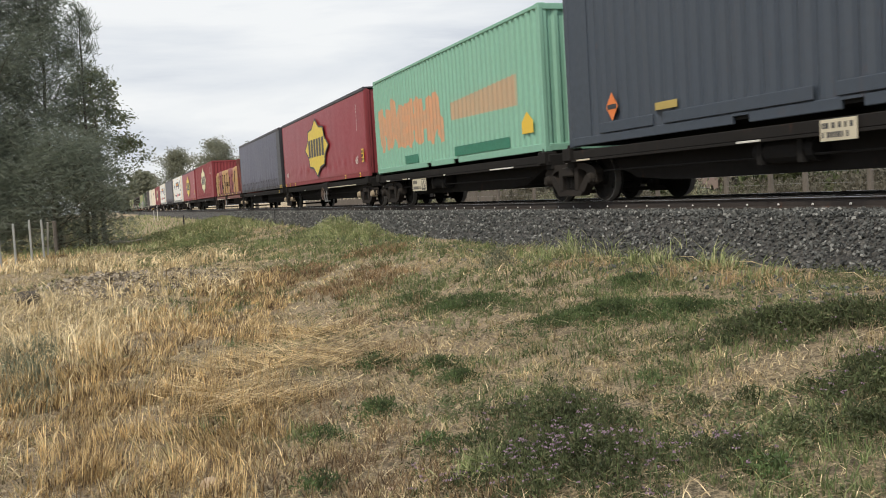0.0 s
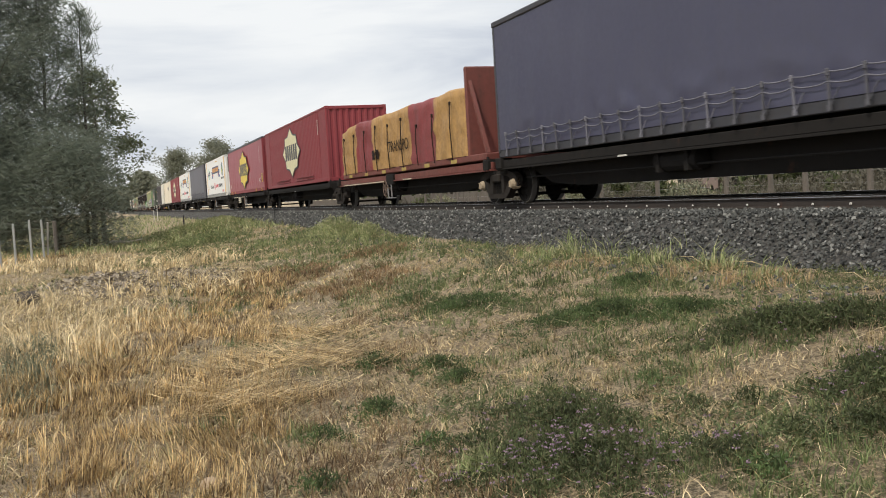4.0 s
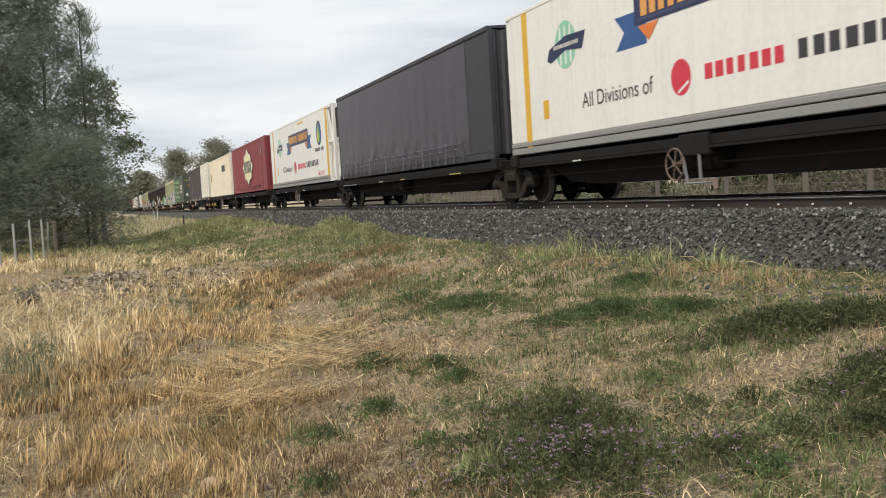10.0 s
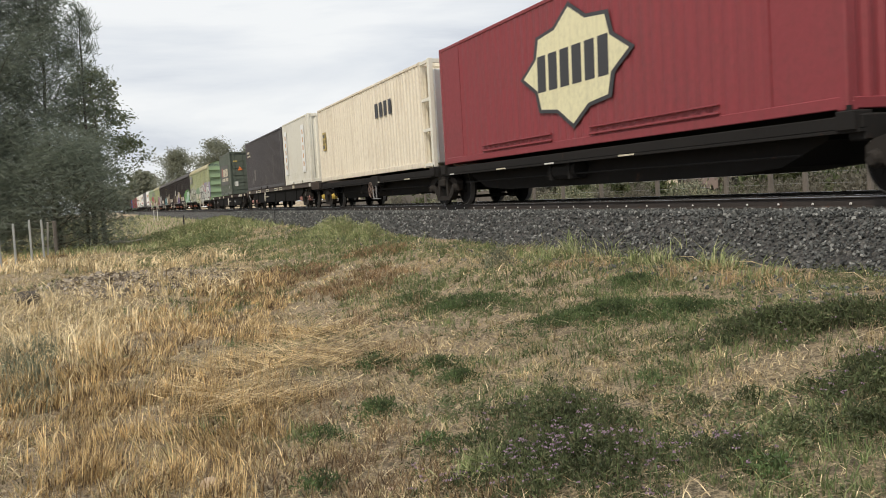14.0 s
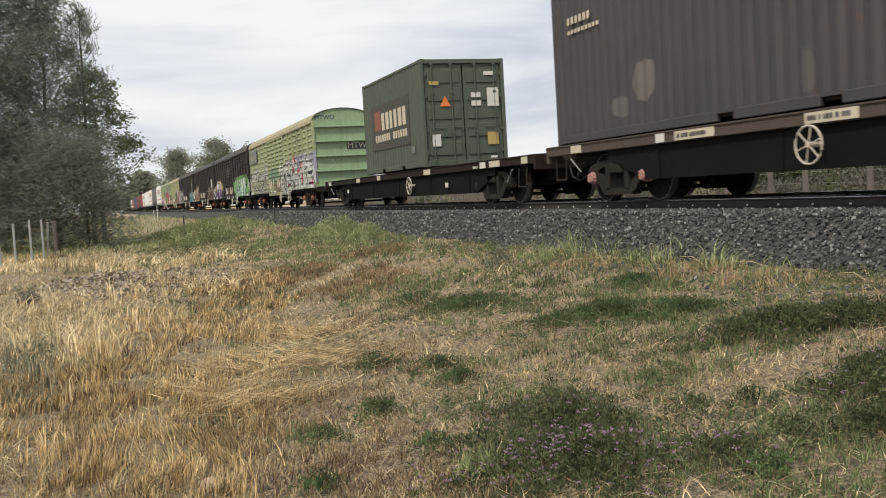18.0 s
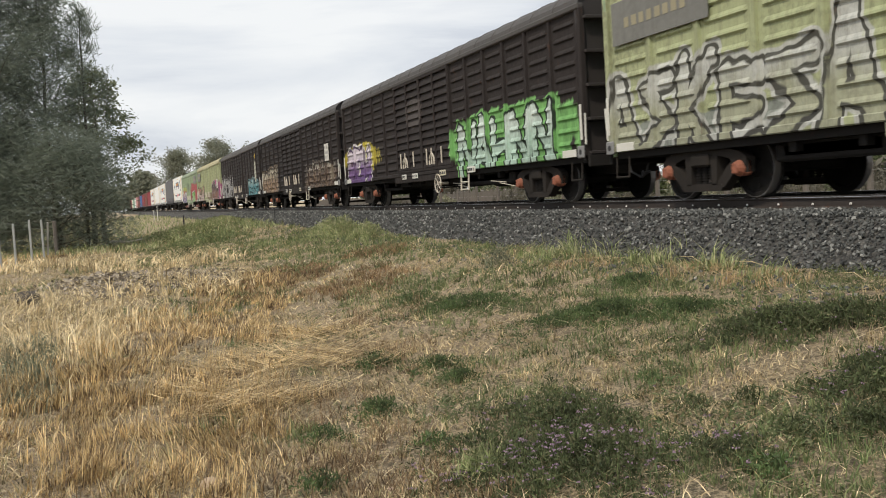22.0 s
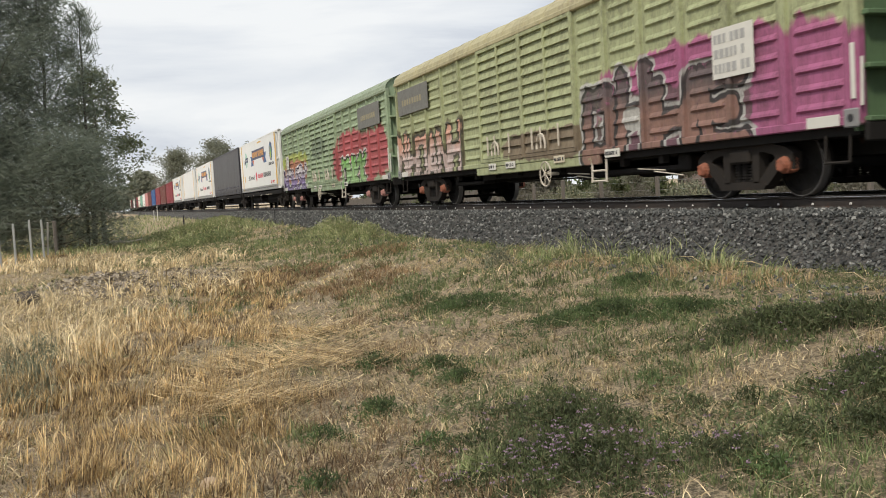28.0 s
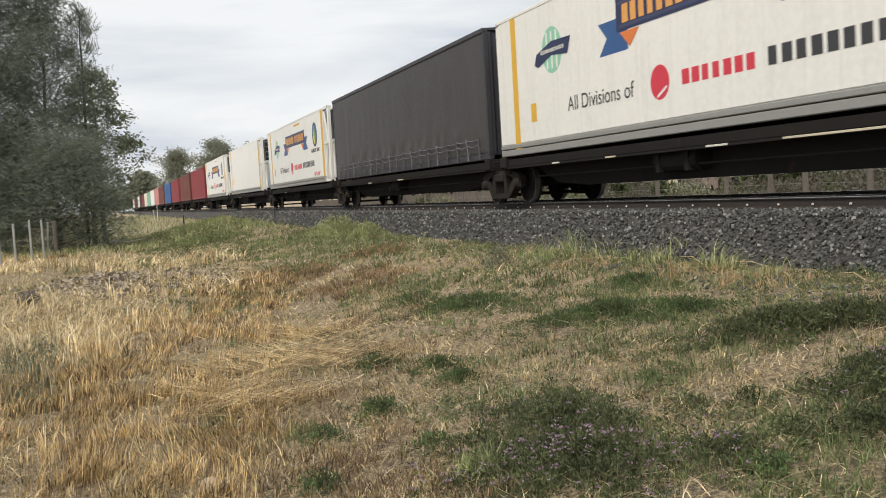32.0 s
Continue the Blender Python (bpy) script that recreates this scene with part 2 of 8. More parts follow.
def frame_mesh():
    """Cast side frames with two windows each, a bolster and brake beams; heights from the rail."""
    b = Build()
    for s in (-1, 1):
        y0, y1 = (-1.10, -0.94) if s < 0 else (0.94, 1.10)
        b.prism([(-1.02, 0.46), (-0.74, 0.46), (-0.66, 0.56), (-0.46, 0.61), (0.46, 0.61), (0.66, 0.56), (0.74, 0.46), (1.02, 0.46), (1.03, 0.57), (0.90, 0.65), (0.58, 0.72), (-0.58, 0.72), (-0.90, 0.65), (-1.03, 0.57)], y0, y1)
        b.prism([(-0.46, 0.11), (0.46, 0.11), (0.52, 0.17), (0.46, 0.22), (-0.46, 0.22), (-0.52, 0.17)], y0 - 0.02 * (s < 0), y1 + 0.02 * (s > 0))
        for e in (-1, 1):
            b.prism([(e * 0.36, 0.12), (e * 0.52, 0.16), (e * 0.84, 0.44), (e * 0.74, 0.54), (e * 0.60, 0.46), (e * 0.36, 0.24)][::e], y0, y1)
            b.prism([(e * 0.26, 0.20), (e * 0.37, 0.20), (e * 0.40, 0.62), (e * 0.24, 0.62)][::e], y0 - 0.02 * (s < 0), y1 + 0.02 * (s > 0))
            b.box(e * 0.875 - 0.15, e * 0.875 + 0.15, y0 + 0.02, y1 - 0.02, 0.36, 0.52)
        b.slab(-0.22, 0.22, min(s * 1.16, s * 0.9), max(s * 1.16, s * 0.9), 0.47, 0.66, 0.03)
    b.slab(-0.20, 0.20, -1.06, 1.06, 0.48, 0.68, 0.03)
    b.box(-0.26, 0.26, -1.0, 1.0, 0.14, 0.21)
    for x in (-0.40, 0.40):
        b.box(x - 0.04, x + 0.04, -0.80, 0.80, 0.34, 0.42)
        for s in (-1, 1):
            b.box(x - 0.07, x + 0.07, s * 0.75 - 0.06, s * 0.75 + 0.06, 0.26, 0.56)
    return b


def spring_mesh():
    b = Build()
    for x in (-0.17, 0.0, 0.17):
        for k in range(6):
            b.tube([(x * 0.9, 0, 0.225 + k * 0.040), (x * 0.9, 0, 0.248 + k * 0.040)], 0.068, 8)
        b.tube([(x * 0.9, 0, 0.21), (x * 0.9, 0, 0.48)], 0.045, 6)
    return b


def wheelset_mesh():
    b = Build()
    for s in (-1, 1):
        prof = [(0.10, -0.09), (0.13, -0.09), (0.14, -0.05), (0.345, -0.035), (0.36, -0.065), (0.413, -0.065), (0.42, 0.05), (0.445, 0.055), (0.445, 0.08), (0.36, 0.08), (0.335, 0.03), (0.14, 0.03), (0.12, 0.09)]
        if s > 0:
            prof = [(r, -y) for r, y in prof][::-1]
        b.lathe(prof, (0, s * 0.775, 0), 26)
    b.lathe([(0.085, -1.0), (0.085, 1.0)], (0, 0, 0), 10)
    for s in (-1, 1):
        for k in range(4):                                   # lightening holes' bosses, which show the turning
            a = k * math.tau / 4 + 0.4
            b.tube([(0.25 * math.cos(a), s * 0.80, 0.25 * math.sin(a)), (0.25 * math.cos(a), s * 0.83, 0.25 * math.sin(a))], 0.05, 6)
    return b


def tread_mesh():
    b = Build()
    prof = [(0.410, -0.069), (0.4205, -0.068), (0.4235, 0.04), (0.41, 0.04)]
    b.lathe(prof, (0, 0, 0), 26, False)
    return b


def axle_box_mesh():
    b = Build()
    b.lathe([(0.02, -0.15), (0.07, -0.15), (0.09, -0.135), (0.10, -0.09), (0.115, -0.08), (0.115, 0.05)], (0, 0, 0), 12)
    b.slab(-0.15, 0.15, -0.05, 0.05, -0.10, 0.15, 0.03)
    for k in range(3):
        a = k * math.tau / 3
        b.box(0.06 * math.cos(a) - 0.012, 0.06 * math.cos(a) + 0.012, -0.165, -0.145, 0.06 * math.sin(a) - 0.012, 0.06 * math.sin(a) + 0.012)
    return b


def bogie(wagon, x, start, boxes, lift=0.0):
    """A two-axle bogie under wagon at x; start: the wagon's place at the start. boxes: the axle boxes' paint; lift: how far the body rides above its datum."""
    fr = part("bogie_frame", shared("bf", lambda: frame_mesh().mesh("bogie_frame", BOGIE_DIRT)), None, wagon)
    fr.location = (x, 0, RAIL - DATUM - lift)
    for s in (-1, 1):
        sp = part("spring_nest", shared("sp", lambda: spring_mesh().mesh("spring_nest", STEEL_DARK)), None, fr)
        sp.location = (0, s * 1.02, 0)
        for ax in (-0.875, 0.875):
            ab = part("axle_box", shared("ab" + boxes.name, lambda: axle_box_mesh().mesh("axle_box", boxes)), None, fr, "" if boxes == BOX_DARK else "round " + boxes.name.replace("_", " "))
            ab.location, ab.rotation_euler = (ax, s * 1.03, WHEEL_R), (0, 0, 0 if s < 0 else math.pi)
    for ax in (-0.875, 0.875):
        ws = part("wheelset", shared("ws", lambda: wheelset_mesh().mesh("wheelset", WHEEL_STEEL)), None, wagon)
        ws.location = (x + ax, 0, AXLE - lift)
        for s in (-1, 1):
            tr = part("tread", shared("tr", lambda: tread_mesh().mesh("tread", TREAD)), None, ws)
            tr.location, tr.rotation_euler = (0, s * 0.775, 0), (0, 0, 0 if s < 0 else math.pi)
        WHEELS.append((ws, x + ax, start))


def handwheel(wagon, x, z, material=CREAM_WHEEL, y=-1.27, r=0.235):
    b = Build()
    pts = [(x + r * math.cos(k * math.tau / 20), y, z + r * math.sin(k * math.tau / 20)) for k in range(21)]
    b.tube(pts, 0.014, 6)
    for k in range(6):
        a = k * math.tau / 6 + 0.3
        b.tube([(x, y, z), (x + r * math.cos(a), y, z + r * math.sin(a))], 0.010, 5)
    b.tube([(x, y - 0.02, z), (x, y + 0.28, z)], 0.035, 8)
    return part("handbrake_wheel", b, material, wagon, "six-spoked " + material.name.replace("_", " "))


def coupler(wagon, x, s):
    b = Build()
    b.slab(min(x, x + s * 0.35), max(x, x + s * 0.35), -0.10, 0.10, 0.68, 0.88, 0.03)
    b.slab(min(x + s * 0.25, x + s * 0.52), max(x + s * 0.25, x + s * 0.52), -0.17, 0.17, 0.62, 0.92, 0.05)
    part("coupler", b, STEEL_DARK, wagon)
    h = Build()
    h.tube([(x, -0.45, 0.72), (x + s * 0.12, -0.45, 0.45), (x + s * 0.35, -0.40, 0.35), (x + s * 0.5, -0.30, 0.45)], 0.022, 6)
    part("brake_hose", h, BLACK, wagon)


def board(name, wagon, x0, x1, z0, z1, material, y, label="", bars=0, ink=None):
    """A small painted plate on the near side with rows of unreadable figures as bars."""
    b = Build()
    b.slab(x0, x1, y - 0.012, y, z0, z1, 0.004)
    ob = part(name, b, material, wagon, label)
    if bars:
        t = Build()
        h = (z1 - z0) / (bars * 1.6 + 0.6)
        rnd = random.Random(int(abs(x0) * 100) + bars)
        for k in range(bars):
            z = z0 + h * (0.6 + k * 1.6)
            x = x0 + 0.06 * (x1 - x0)
            while x < x1 - 0.15 * (x1 - x0):
                w = rnd.uniform(0.25, 0.5) * h * 1.6
                t.box(x, min(x + w, x1 - 0.03), y - 0.016, y - 0.011, z, z + h)
                x += w + h * rnd.choice((0.25, 0.25, 0.8))
        part("marking", t, ink or INK, ob)
    return ob


# ---- platform of an articulated container wagon ----
def platform(name, s0, length, gear, label, sill=None, boxes=BOX_DARK, wheel_x=None, dashes=(), number_x=None, tags=(), low=0.27):
    """gear: places of the bogies that this platform carries. s0: centre at the start."""
    sill = sill or STEEL_DARK
    w = thing(name, label, "wagon", pose(s0, TRACK_Y, DATUM), "wagons of the train")
    h = length / 2
    b = Build()
    for s in (-1, 1):
        y0, y1 = (-1.20, -1.08) if s < 0 else (1.08, 1.20)
        b.slab(-h, h, y0, y1, 0.74, 0.90, 0.012)
        b.box(-h, h, min(s * 1.24, s * 1.06), max(s * 1.24, s * 1.06), 0.70, 0.74)
    for k in range(9):
        x = -h + (k + 0.5) * length / 9
        b.box(x - 0.07, x + 0.07, -1.08, 1.08, 0.72, 0.88)
    part("deck_frame", b, sill, w)
    g = Build()
    a = h - 1.9
    g.prism([(-a - 0.9, 0.66), (-a, low + 0.08), (-a + 1.2, low), (a - 1.2, low), (a, low + 0.08), (a + 0.9, 0.66), (a + 0.9, 0.72), (-a - 0.9, 0.72)], -0.80, 0.80)
    part("belly_girder", g, STEEL_DARK, w)
    for s in (-1, 1):
        e = Build()
        e.slab(min(s * h, s * (h - 0.28)), max(s * h, s * (h - 0.28)), -1.16, 1.16, 0.60, 0.91, 0.02)
        e.slab(min(s * (h + 0.3), s * (h - 0.6)), max(s * (h + 0.3), s * (h - 0.6)), -0.28, 0.28, 0.55, 0.86, 0.03)
        part("end_beam", e, STEEL_DARK, w)
        for y in (-1, 1):
            p = Build()
            p.slab(min(s * (h - 0.05), s * (h - 0.35)), max(s * (h - 0.05), s * (h - 0.35)), min(y * 1.0, y * 1.28), max(y * 1.0, y * 1.28), 0.72, 0.955, 0.015)
            p.tube([(s * (h - 0.2), y * 1.2, 0.95), (s * (h - 0.2), y * 1.2, 1.02)], 0.035, 8)
            part("twist_lock", p, STEEL_DARK, w)
    r = Build()
    r.tube([(-1.3, -0.95, 0.56), (-0.15, -0.95, 0.56)], 0.16, 12)
    r.box(-1.2, -1.1, -1.12, -0.8, 0.40, 0.74)
    r.box(-0.4, -0.3, -1.12, -0.8, 0.40, 0.74)
    part("air_reservoir", r, STEEL_DARK, w)
    rod = Build()
    rod.tube([(-h + 1.2, -1.05, 0.50), (h - 1.2, -1.05, 0.48)], 0.018, 6)
    part("brake_rod", rod, STEEL_DARK, w)
    for x, wd, m in dashes:
        board("reflector", w, x - wd / 2, x + wd / 2, 0.705, 0.735, m, -1.242)
    if wheel_x is not None:
        handwheel(w, wheel_x, 0.50, BROWN_WHEEL, r=0.24)
        bb = Build()
        bb.box(wheel_x - 0.06, wheel_x + 0.06, -1.05, -0.98, 0.40, 0.75)
        bb.slab(wheel_x + 0.10, wheel_x + 0.85, -1.27, -1.0, 0.60, 0.93, 0.02)
        part("wheel_bracket", bb, STEEL_DARK, w)
        bb = Build()
        bb.bar((wheel_x + 0.20, -1.26, 0.62), (wheel_x + 0.33, -1.27, 0.20), 0.03)
        bb.bar((wheel_x + 0.62, -1.26, 0.62), (wheel_x + 0.66, -1.27, 0.24), 0.03)
        bb.slab(wheel_x + 0.30, wheel_x + 0.80, -1.29, -1.16, 0.19, 0.22, 0.01)
        part("brake_step", bb, GREY_DASH, w, "grey steel step beside the handwheel")
    if number_x is not None:
        nb = board("number_board", w, number_x - 0.60, number_x + 0.60, 0.36, 0.70, CREAM, -1.22, "weathered cream board with dark figures")
        for x0, x1, z0, z1 in ((-0.54, -0.18, 0.56, 0.65), (-0.54, -0.05, 0.41, 0.49), (0.0, 0.12, 0.42, 0.48)):
            t = Build()
            t.box(number_x + x0, number_x + x1, -1.236, -1.2325, z0, z1)
            part("marking", t, PLAQUE_INK, nb, "faded dark bar")
        t = Build()
        for x0, x1, z0, z1 in ((0.22, 0.54, 0.385, 0.40), (0.22, 0.54, 0.66, 0.675), (0.22, 0.235, 0.40, 0.66), (0.525, 0.54, 0.40, 0.66)):
            t.box(number_x + x0, number_x + x1, -1.235, -1.2325, z0, z1)
        part("sign", t, INK, nb, "dark framed sign")
        t = Build()
        tri = [(number_x + 0.27, 0.425), (number_x + 0.49, 0.425), (number_x + 0.38, 0.635)]
        for (xa, za), (xb, zb) in zip(tri, tri[1:] + tri[:1]):
            t.bar((xa, -1.236, za), (xb, -1.236, zb), 0.028, 0.006)
        part("triangle", t, INK, nb, "dark outlined triangle")
    for x in tags:
        board("tag", w, x - 0.07, x + 0.07, 0.74, 0.88, YELLOW_TAG, -1.205, "yellow tag", 1)
    for x in gear:
        bogie(w, x, s0, boxes)
    GLIDERS.append((w, s0))
    return w


# ---- long flat wagon of the older kind ----
def flat_wagon(s0, length, sill, label, boxes, wheel_x, patches, gear, number_x, extra=(), lift=0.0):
    w = thing("flat_wagon", label, "wagon", pose(s0, TRACK_Y, DATUM + lift), "wagons of the train")
    h = length / 2
    b = Build()
    for s in (-1, 1):
        b.slab(-h, h, min(s * 1.24, s * 1.10), max(s * 1.24, s * 1.10), 0.76, 0.94, 0.012)
        b.box(-h, h, min(s * 1.26, s * 1.04), max(s * 1.26, s * 1.04), 0.92, 0.945)
    for k in range(12):
        x = -h + (k + 0.5) * length / 12
        b.box(x - 0.06, x + 0.06, -1.10, 1.10, 0.70, 0.92)
    part("side_sill", b, sill, w)
    d = Build()
    d.box(-h + 0.1, h - 0.1, -1.04, 1.04, 0.86, 0.90)
    part("deck_plate", d, STEEL_DARK, w)
    g = Build()
    a = h - 3.4
    for s in (-1, 1):
        g.prism([(-a - 1.2, 0.76), (-a - 1.2, 0.60), (-a, 0.22), (a, 0.22), (a + 1.2, 0.60), (a + 1.2, 0.76)], min(s * 1.16, s * 1.08), max(s * 1.16, s * 1.08))
        for k in range(5):
            x = -a + 0.4 + k * (2 * a - 0.8) / 4
            g.box(x - 0.05, x + 0.05, min(s * 1.19, s * 1.15), max(s * 1.19, s * 1.15), 0.23, 0.68)
    # girder coloured darker for the shade that the deck throws on it
    part("fish_belly_girder", g, SHADED_STEEL, w)
    c = Build()
    c.box(-h + 0.5, h - 0.5, -0.30, 0.30, 0.42, 0.86)
    part("centre_sill", c, STEEL_DARK, w)
    for s in (-1, 1):
        e = Build()
        e.slab(min(s * h, s * (h + 0.09)), max(s * h, s * (h + 0.09)), -1.24, 1.24, 0.62, 0.95, 0.02)
        part("headstock", e, sill, w)
        coupler(w, s * (h + 0.05), s)
        st = Build()
        for x in (h - 0.35, h - 0.75):
            st.tube([(s * x, -1.22, 0.70), (s * x, -1.24, 0.30)], 0.016, 6)
        st.tube([(s * (h - 0.35), -1.24, 0.30), (s * (h - 0.75), -1.24, 0.30)], 0.02, 6)
        part("footstep", st, BOGIE_DIRT, w)
        br = Build()
        br.tube([(s * (h - 1.0), -1.26, 0.68), (s * (h - 1.35), -1.24, 0.42)], 0.015, 5)
        part("uncoupling_rod", br, GREY_DASH, w)
    handwheel(w, wheel_x, 0.52, y=-1.33)
    r = Build()
    r.tube([(1.0, -0.8, 0.55), (2.1, -0.8, 0.55)], 0.17, 12)
    part("air_reservoir", r, STEEL_DARK, w)
    for x, wd, m in patches:
        board("patch", w, x - wd / 2, x + wd / 2, 0.775, 0.915, m, -1.243, m.name.replace("_", " "), 1 if wd > 0.6 else 0)
    for x, z in extra:
        board("plate", w, x - 0.1, x + 0.1, z, z + 0.12, WHITE, -1.24)
    if number_x is not None:
        board("number_board", w, number_x - 0.2, number_x + 0.2, 0.755, 0.875, STEEL_BROWN, -1.249, "small brown board with white figures", 1, WHITE)
    for x in gear:
        bogie(w, x, s0, boxes, lift)
    GLIDERS.append((w, s0))
    return w


# ======== loads ========
def load(name, s0, label, category, base=0.96):
    ob = thing(name, label, category, pose(s0, TRACK_Y, DATUM + base), "loads on the train")
    GLIDERS.append((ob, s0))
    return ob


def wave(b, x0, x1, z0, z1, y, depth, pitch, s, axis="x"):
    """A trapezoid-corrugated sheet; s: the way that it faces."""
    n = max(1, round((x1 - x0) / pitch))
    p = (x1 - x0) / n
    prof = []
    for k in range(n):
        a = x0 + k * p
        prof += [(a, 0), (a + p * 0.28, 0), (a + p * 0.5, 1), (a + p * 0.78, 1)]
    prof.append((x1, 0))
    vs, fs = [], []
    for u, d in prof:
        q = y - s * d * depth
        for z in (z0, z1):
            vs.append((u, q, z) if axis == "x" else (q, u, z))
    for i in range(len(prof) - 1):
        f = (2 * i, 2 * i + 2, 2 * i + 3, 2 * i + 1)
        fs.append(f if (s < 0) == (axis == "x") else f[::-1])
    b.face_set(vs, fs)


def castings(ob, h, hw, height, m):
    for x in (-1, 1):
        for y in (-1, 1):
            for z in (0, 1):
                b = Build()
                z0 = height - 0.12 if z else 0.0
                b.slab(min(x * h, x * (h - 0.18)), max(x * h, x * (h - 0.18)), min(y * hw, y * (hw - 0.16)), max(y * hw, y * (hw - 0.16)), z0, z0 + 0.12, 0.012)
                b.box(min(x * (h - 0.05), x * (h - 0.13)), max(x * (h - 0.05), x * (h - 0.13)), min(y * (hw + 0.003), y * (hw - 0.01)), max(y * (hw + 0.003), y * (hw - 0.01)), z0 + 0.035, z0 + 0.085)
                part("corner_casting", b, m, ob)


def doors(ob, x, hw, height, m, s=1, bars=True):
    """A pair of container doors at the end x, with locking rods."""
    for d in (-1, 1):
        b = Build()
        y0, y1 = min(d * 0.02, d * (hw - 0.12)), max(d * 0.02, d * (hw - 0.12))
        b.box(min(x, x - s * 0.05), max(x, x - s * 0.05), y0, y1, 0.16, height - 0.14)
        n = 5
        for k in range(n):
            z = 0.24 + k * (height - 0.46) / n
            b.slab(min(x, x + s * 0.028), max(x, x + s * 0.028), y0 + 0.08, y1 - 0.08, z + 0.06, z + (height - 0.46) / n - 0.06, 0.02)
        dr = part("door", b, m, ob)
        for q in (0.3, 0.78):
            t = Build()
            y = d * q * hw * 0.95
            t.tube([(x + s * 0.05, y, 0.08), (x + s * 0.05, y, height - 0.08)], 0.018, 7)
            t.tube([(x + s * 0.06, y, 1.05), (x + s * 0.06, y - d * 0.32, 1.05)], 0.012, 5)
            for z in (0.14, 0.9, height - 0.9, height - 0.14):
                t.box(min(x, x + s * 0.075), max(x, x + s * 0.075), y - 0.045, y + 0.045, z - 0.03, z + 0.03)
            part("locking_rod", t, m, dr)
        for z in (0.4, 1.0, height - 1.0, height - 0.4):
            g = Build()
            g.box(min(x, x + s * 0.04), max(x, x + s * 0.04), d * (hw - 0.13) - 0.04, d * (hw - 0.13) + 0.04, z - 0.05, z + 0.05)
            part("hinge", g, m, dr)


def container(s0, length, height, material, label, pitch=0.28, depth=0.04, smooth_ends=0.0, pockets=True, door_end=0, base=0.96, hw=1.22, frame_m=None, grille=()):
    ob = load("shipping_container", s0, label, "container", base)
    h = length / 2
    fm = frame_m or material
    for s in (-1, 1):
        b = Build()
        wave(b, -h + 0.12 + smooth_ends, h - 0.12 - smooth_ends, 0.15, height - 0.07, s * (hw - 0.012), depth, pitch, s)
        for e in (-1, 1):
            if smooth_ends:
                a, c = sorted((e * (h - 0.12), e * (h - 0.12 - smooth_ends + 0.05)))
                b.box(a, c, min(s * (hw - 0.012), s * (hw - 0.06)), max(s * (hw - 0.012), s * (hw - 0.06)), 0.15, height - 0.07)
                a, c = sorted((e * (h - 0.13 - smooth_ends + 0.05), e * (h - 0.12 - smooth_ends)))
                b.box(a, c, min(s * (hw + 0.0), s * (hw - 0.06)), max(s * (hw + 0.0), s * (hw - 0.06)), 0.15, height - 0.07)
        part("side_panel", b, material, ob)
        r = Build()
        r.slab(-h + 0.1, h - 0.1, min(s * hw, s * (hw - 0.07)), max(s * hw, s * (hw - 0.07)), height - 0.085, height - 0.01, 0.01)
        part("top_rail", r, fm, ob)
        r = Build()
        if pockets:
            q = 1.03
            for a, c in ((-h + 0.1, -q - 0.18), (-q + 0.18, q - 0.18), (q + 0.18, h - 0.1)):
                r.slab(a, c, min(s * hw, s * (hw - 0.06)), max(s * hw, s * (hw - 0.06)), 0.02, 0.17, 0.01)
            r.box(-q - 0.18, -q + 0.18, min(s * hw, s * (hw - 0.06)), max(s * hw, s * (hw - 0.06)), 0.13, 0.17)
            r.box(q - 0.18, q + 0.18, min(s * hw, s * (hw - 0.06)), max(s * hw, s * (hw - 0.06)), 0.13, 0.17)
        else:
            r.slab(-h + 0.1, h - 0.1, min(s * hw, s * (hw - 0.06)), max(s * hw, s * (hw - 0.06)), 0.02, 0.17, 0.01)
        part("bottom_rail", r, fm, ob)
        for e in (-1, 1):
            p = Build()
            p.slab(min(e * h, e * (h - 0.14)), max(e * h, e * (h - 0.14)), min(s * hw, s * (hw - 0.10)), max(s * hw, s * (hw - 0.10)), 0.1, height - 0.1, 0.015)
            part("corner_post", p, fm, ob)
    for e in (-1, 1):
        if door_end == e:
            doors(ob, e * (h - 0.06), hw, height, material, e)
        else:
            b = Build()
            wave(b, -hw + 0.10, hw - 0.10, 0.15, height - 0.12, e * (h - 0.02), 0.045, 0.25, e, "y")
            part("end_wall", b, material, ob)
        c = Build()
        c.slab(min(e * h, e * (h - 0.1)), max(e * h, e * (h - 0.1)), -hw + 0.1, hw - 0.1, height - 0.13, height - 0.01, 0.01)
        part("end_rail", c, fm, ob)
        c = Build()
        c.slab(min(e * h, e * (h - 0.1)), max(e * h, e * (h - 0.1)), -hw + 0.1, hw - 0.1, 0.02, 0.16, 0.01)
        part("end_rail", c, fm, ob)
    r = Build()
    r.box(-h + 0.08, h - 0.08, -hw + 0.05, hw - 0.05, height - 0.05, height - 0.025)
    part("roof", r, material, ob)
    f = Build()
    f.box(-h + 0.1, h - 0.1, -hw + 0.06, hw - 0.06, 0.08, 0.14)
    part("floor_panel", f, STEEL_DARK, ob)
    castings(ob, h, hw, height, fm)
    return ob


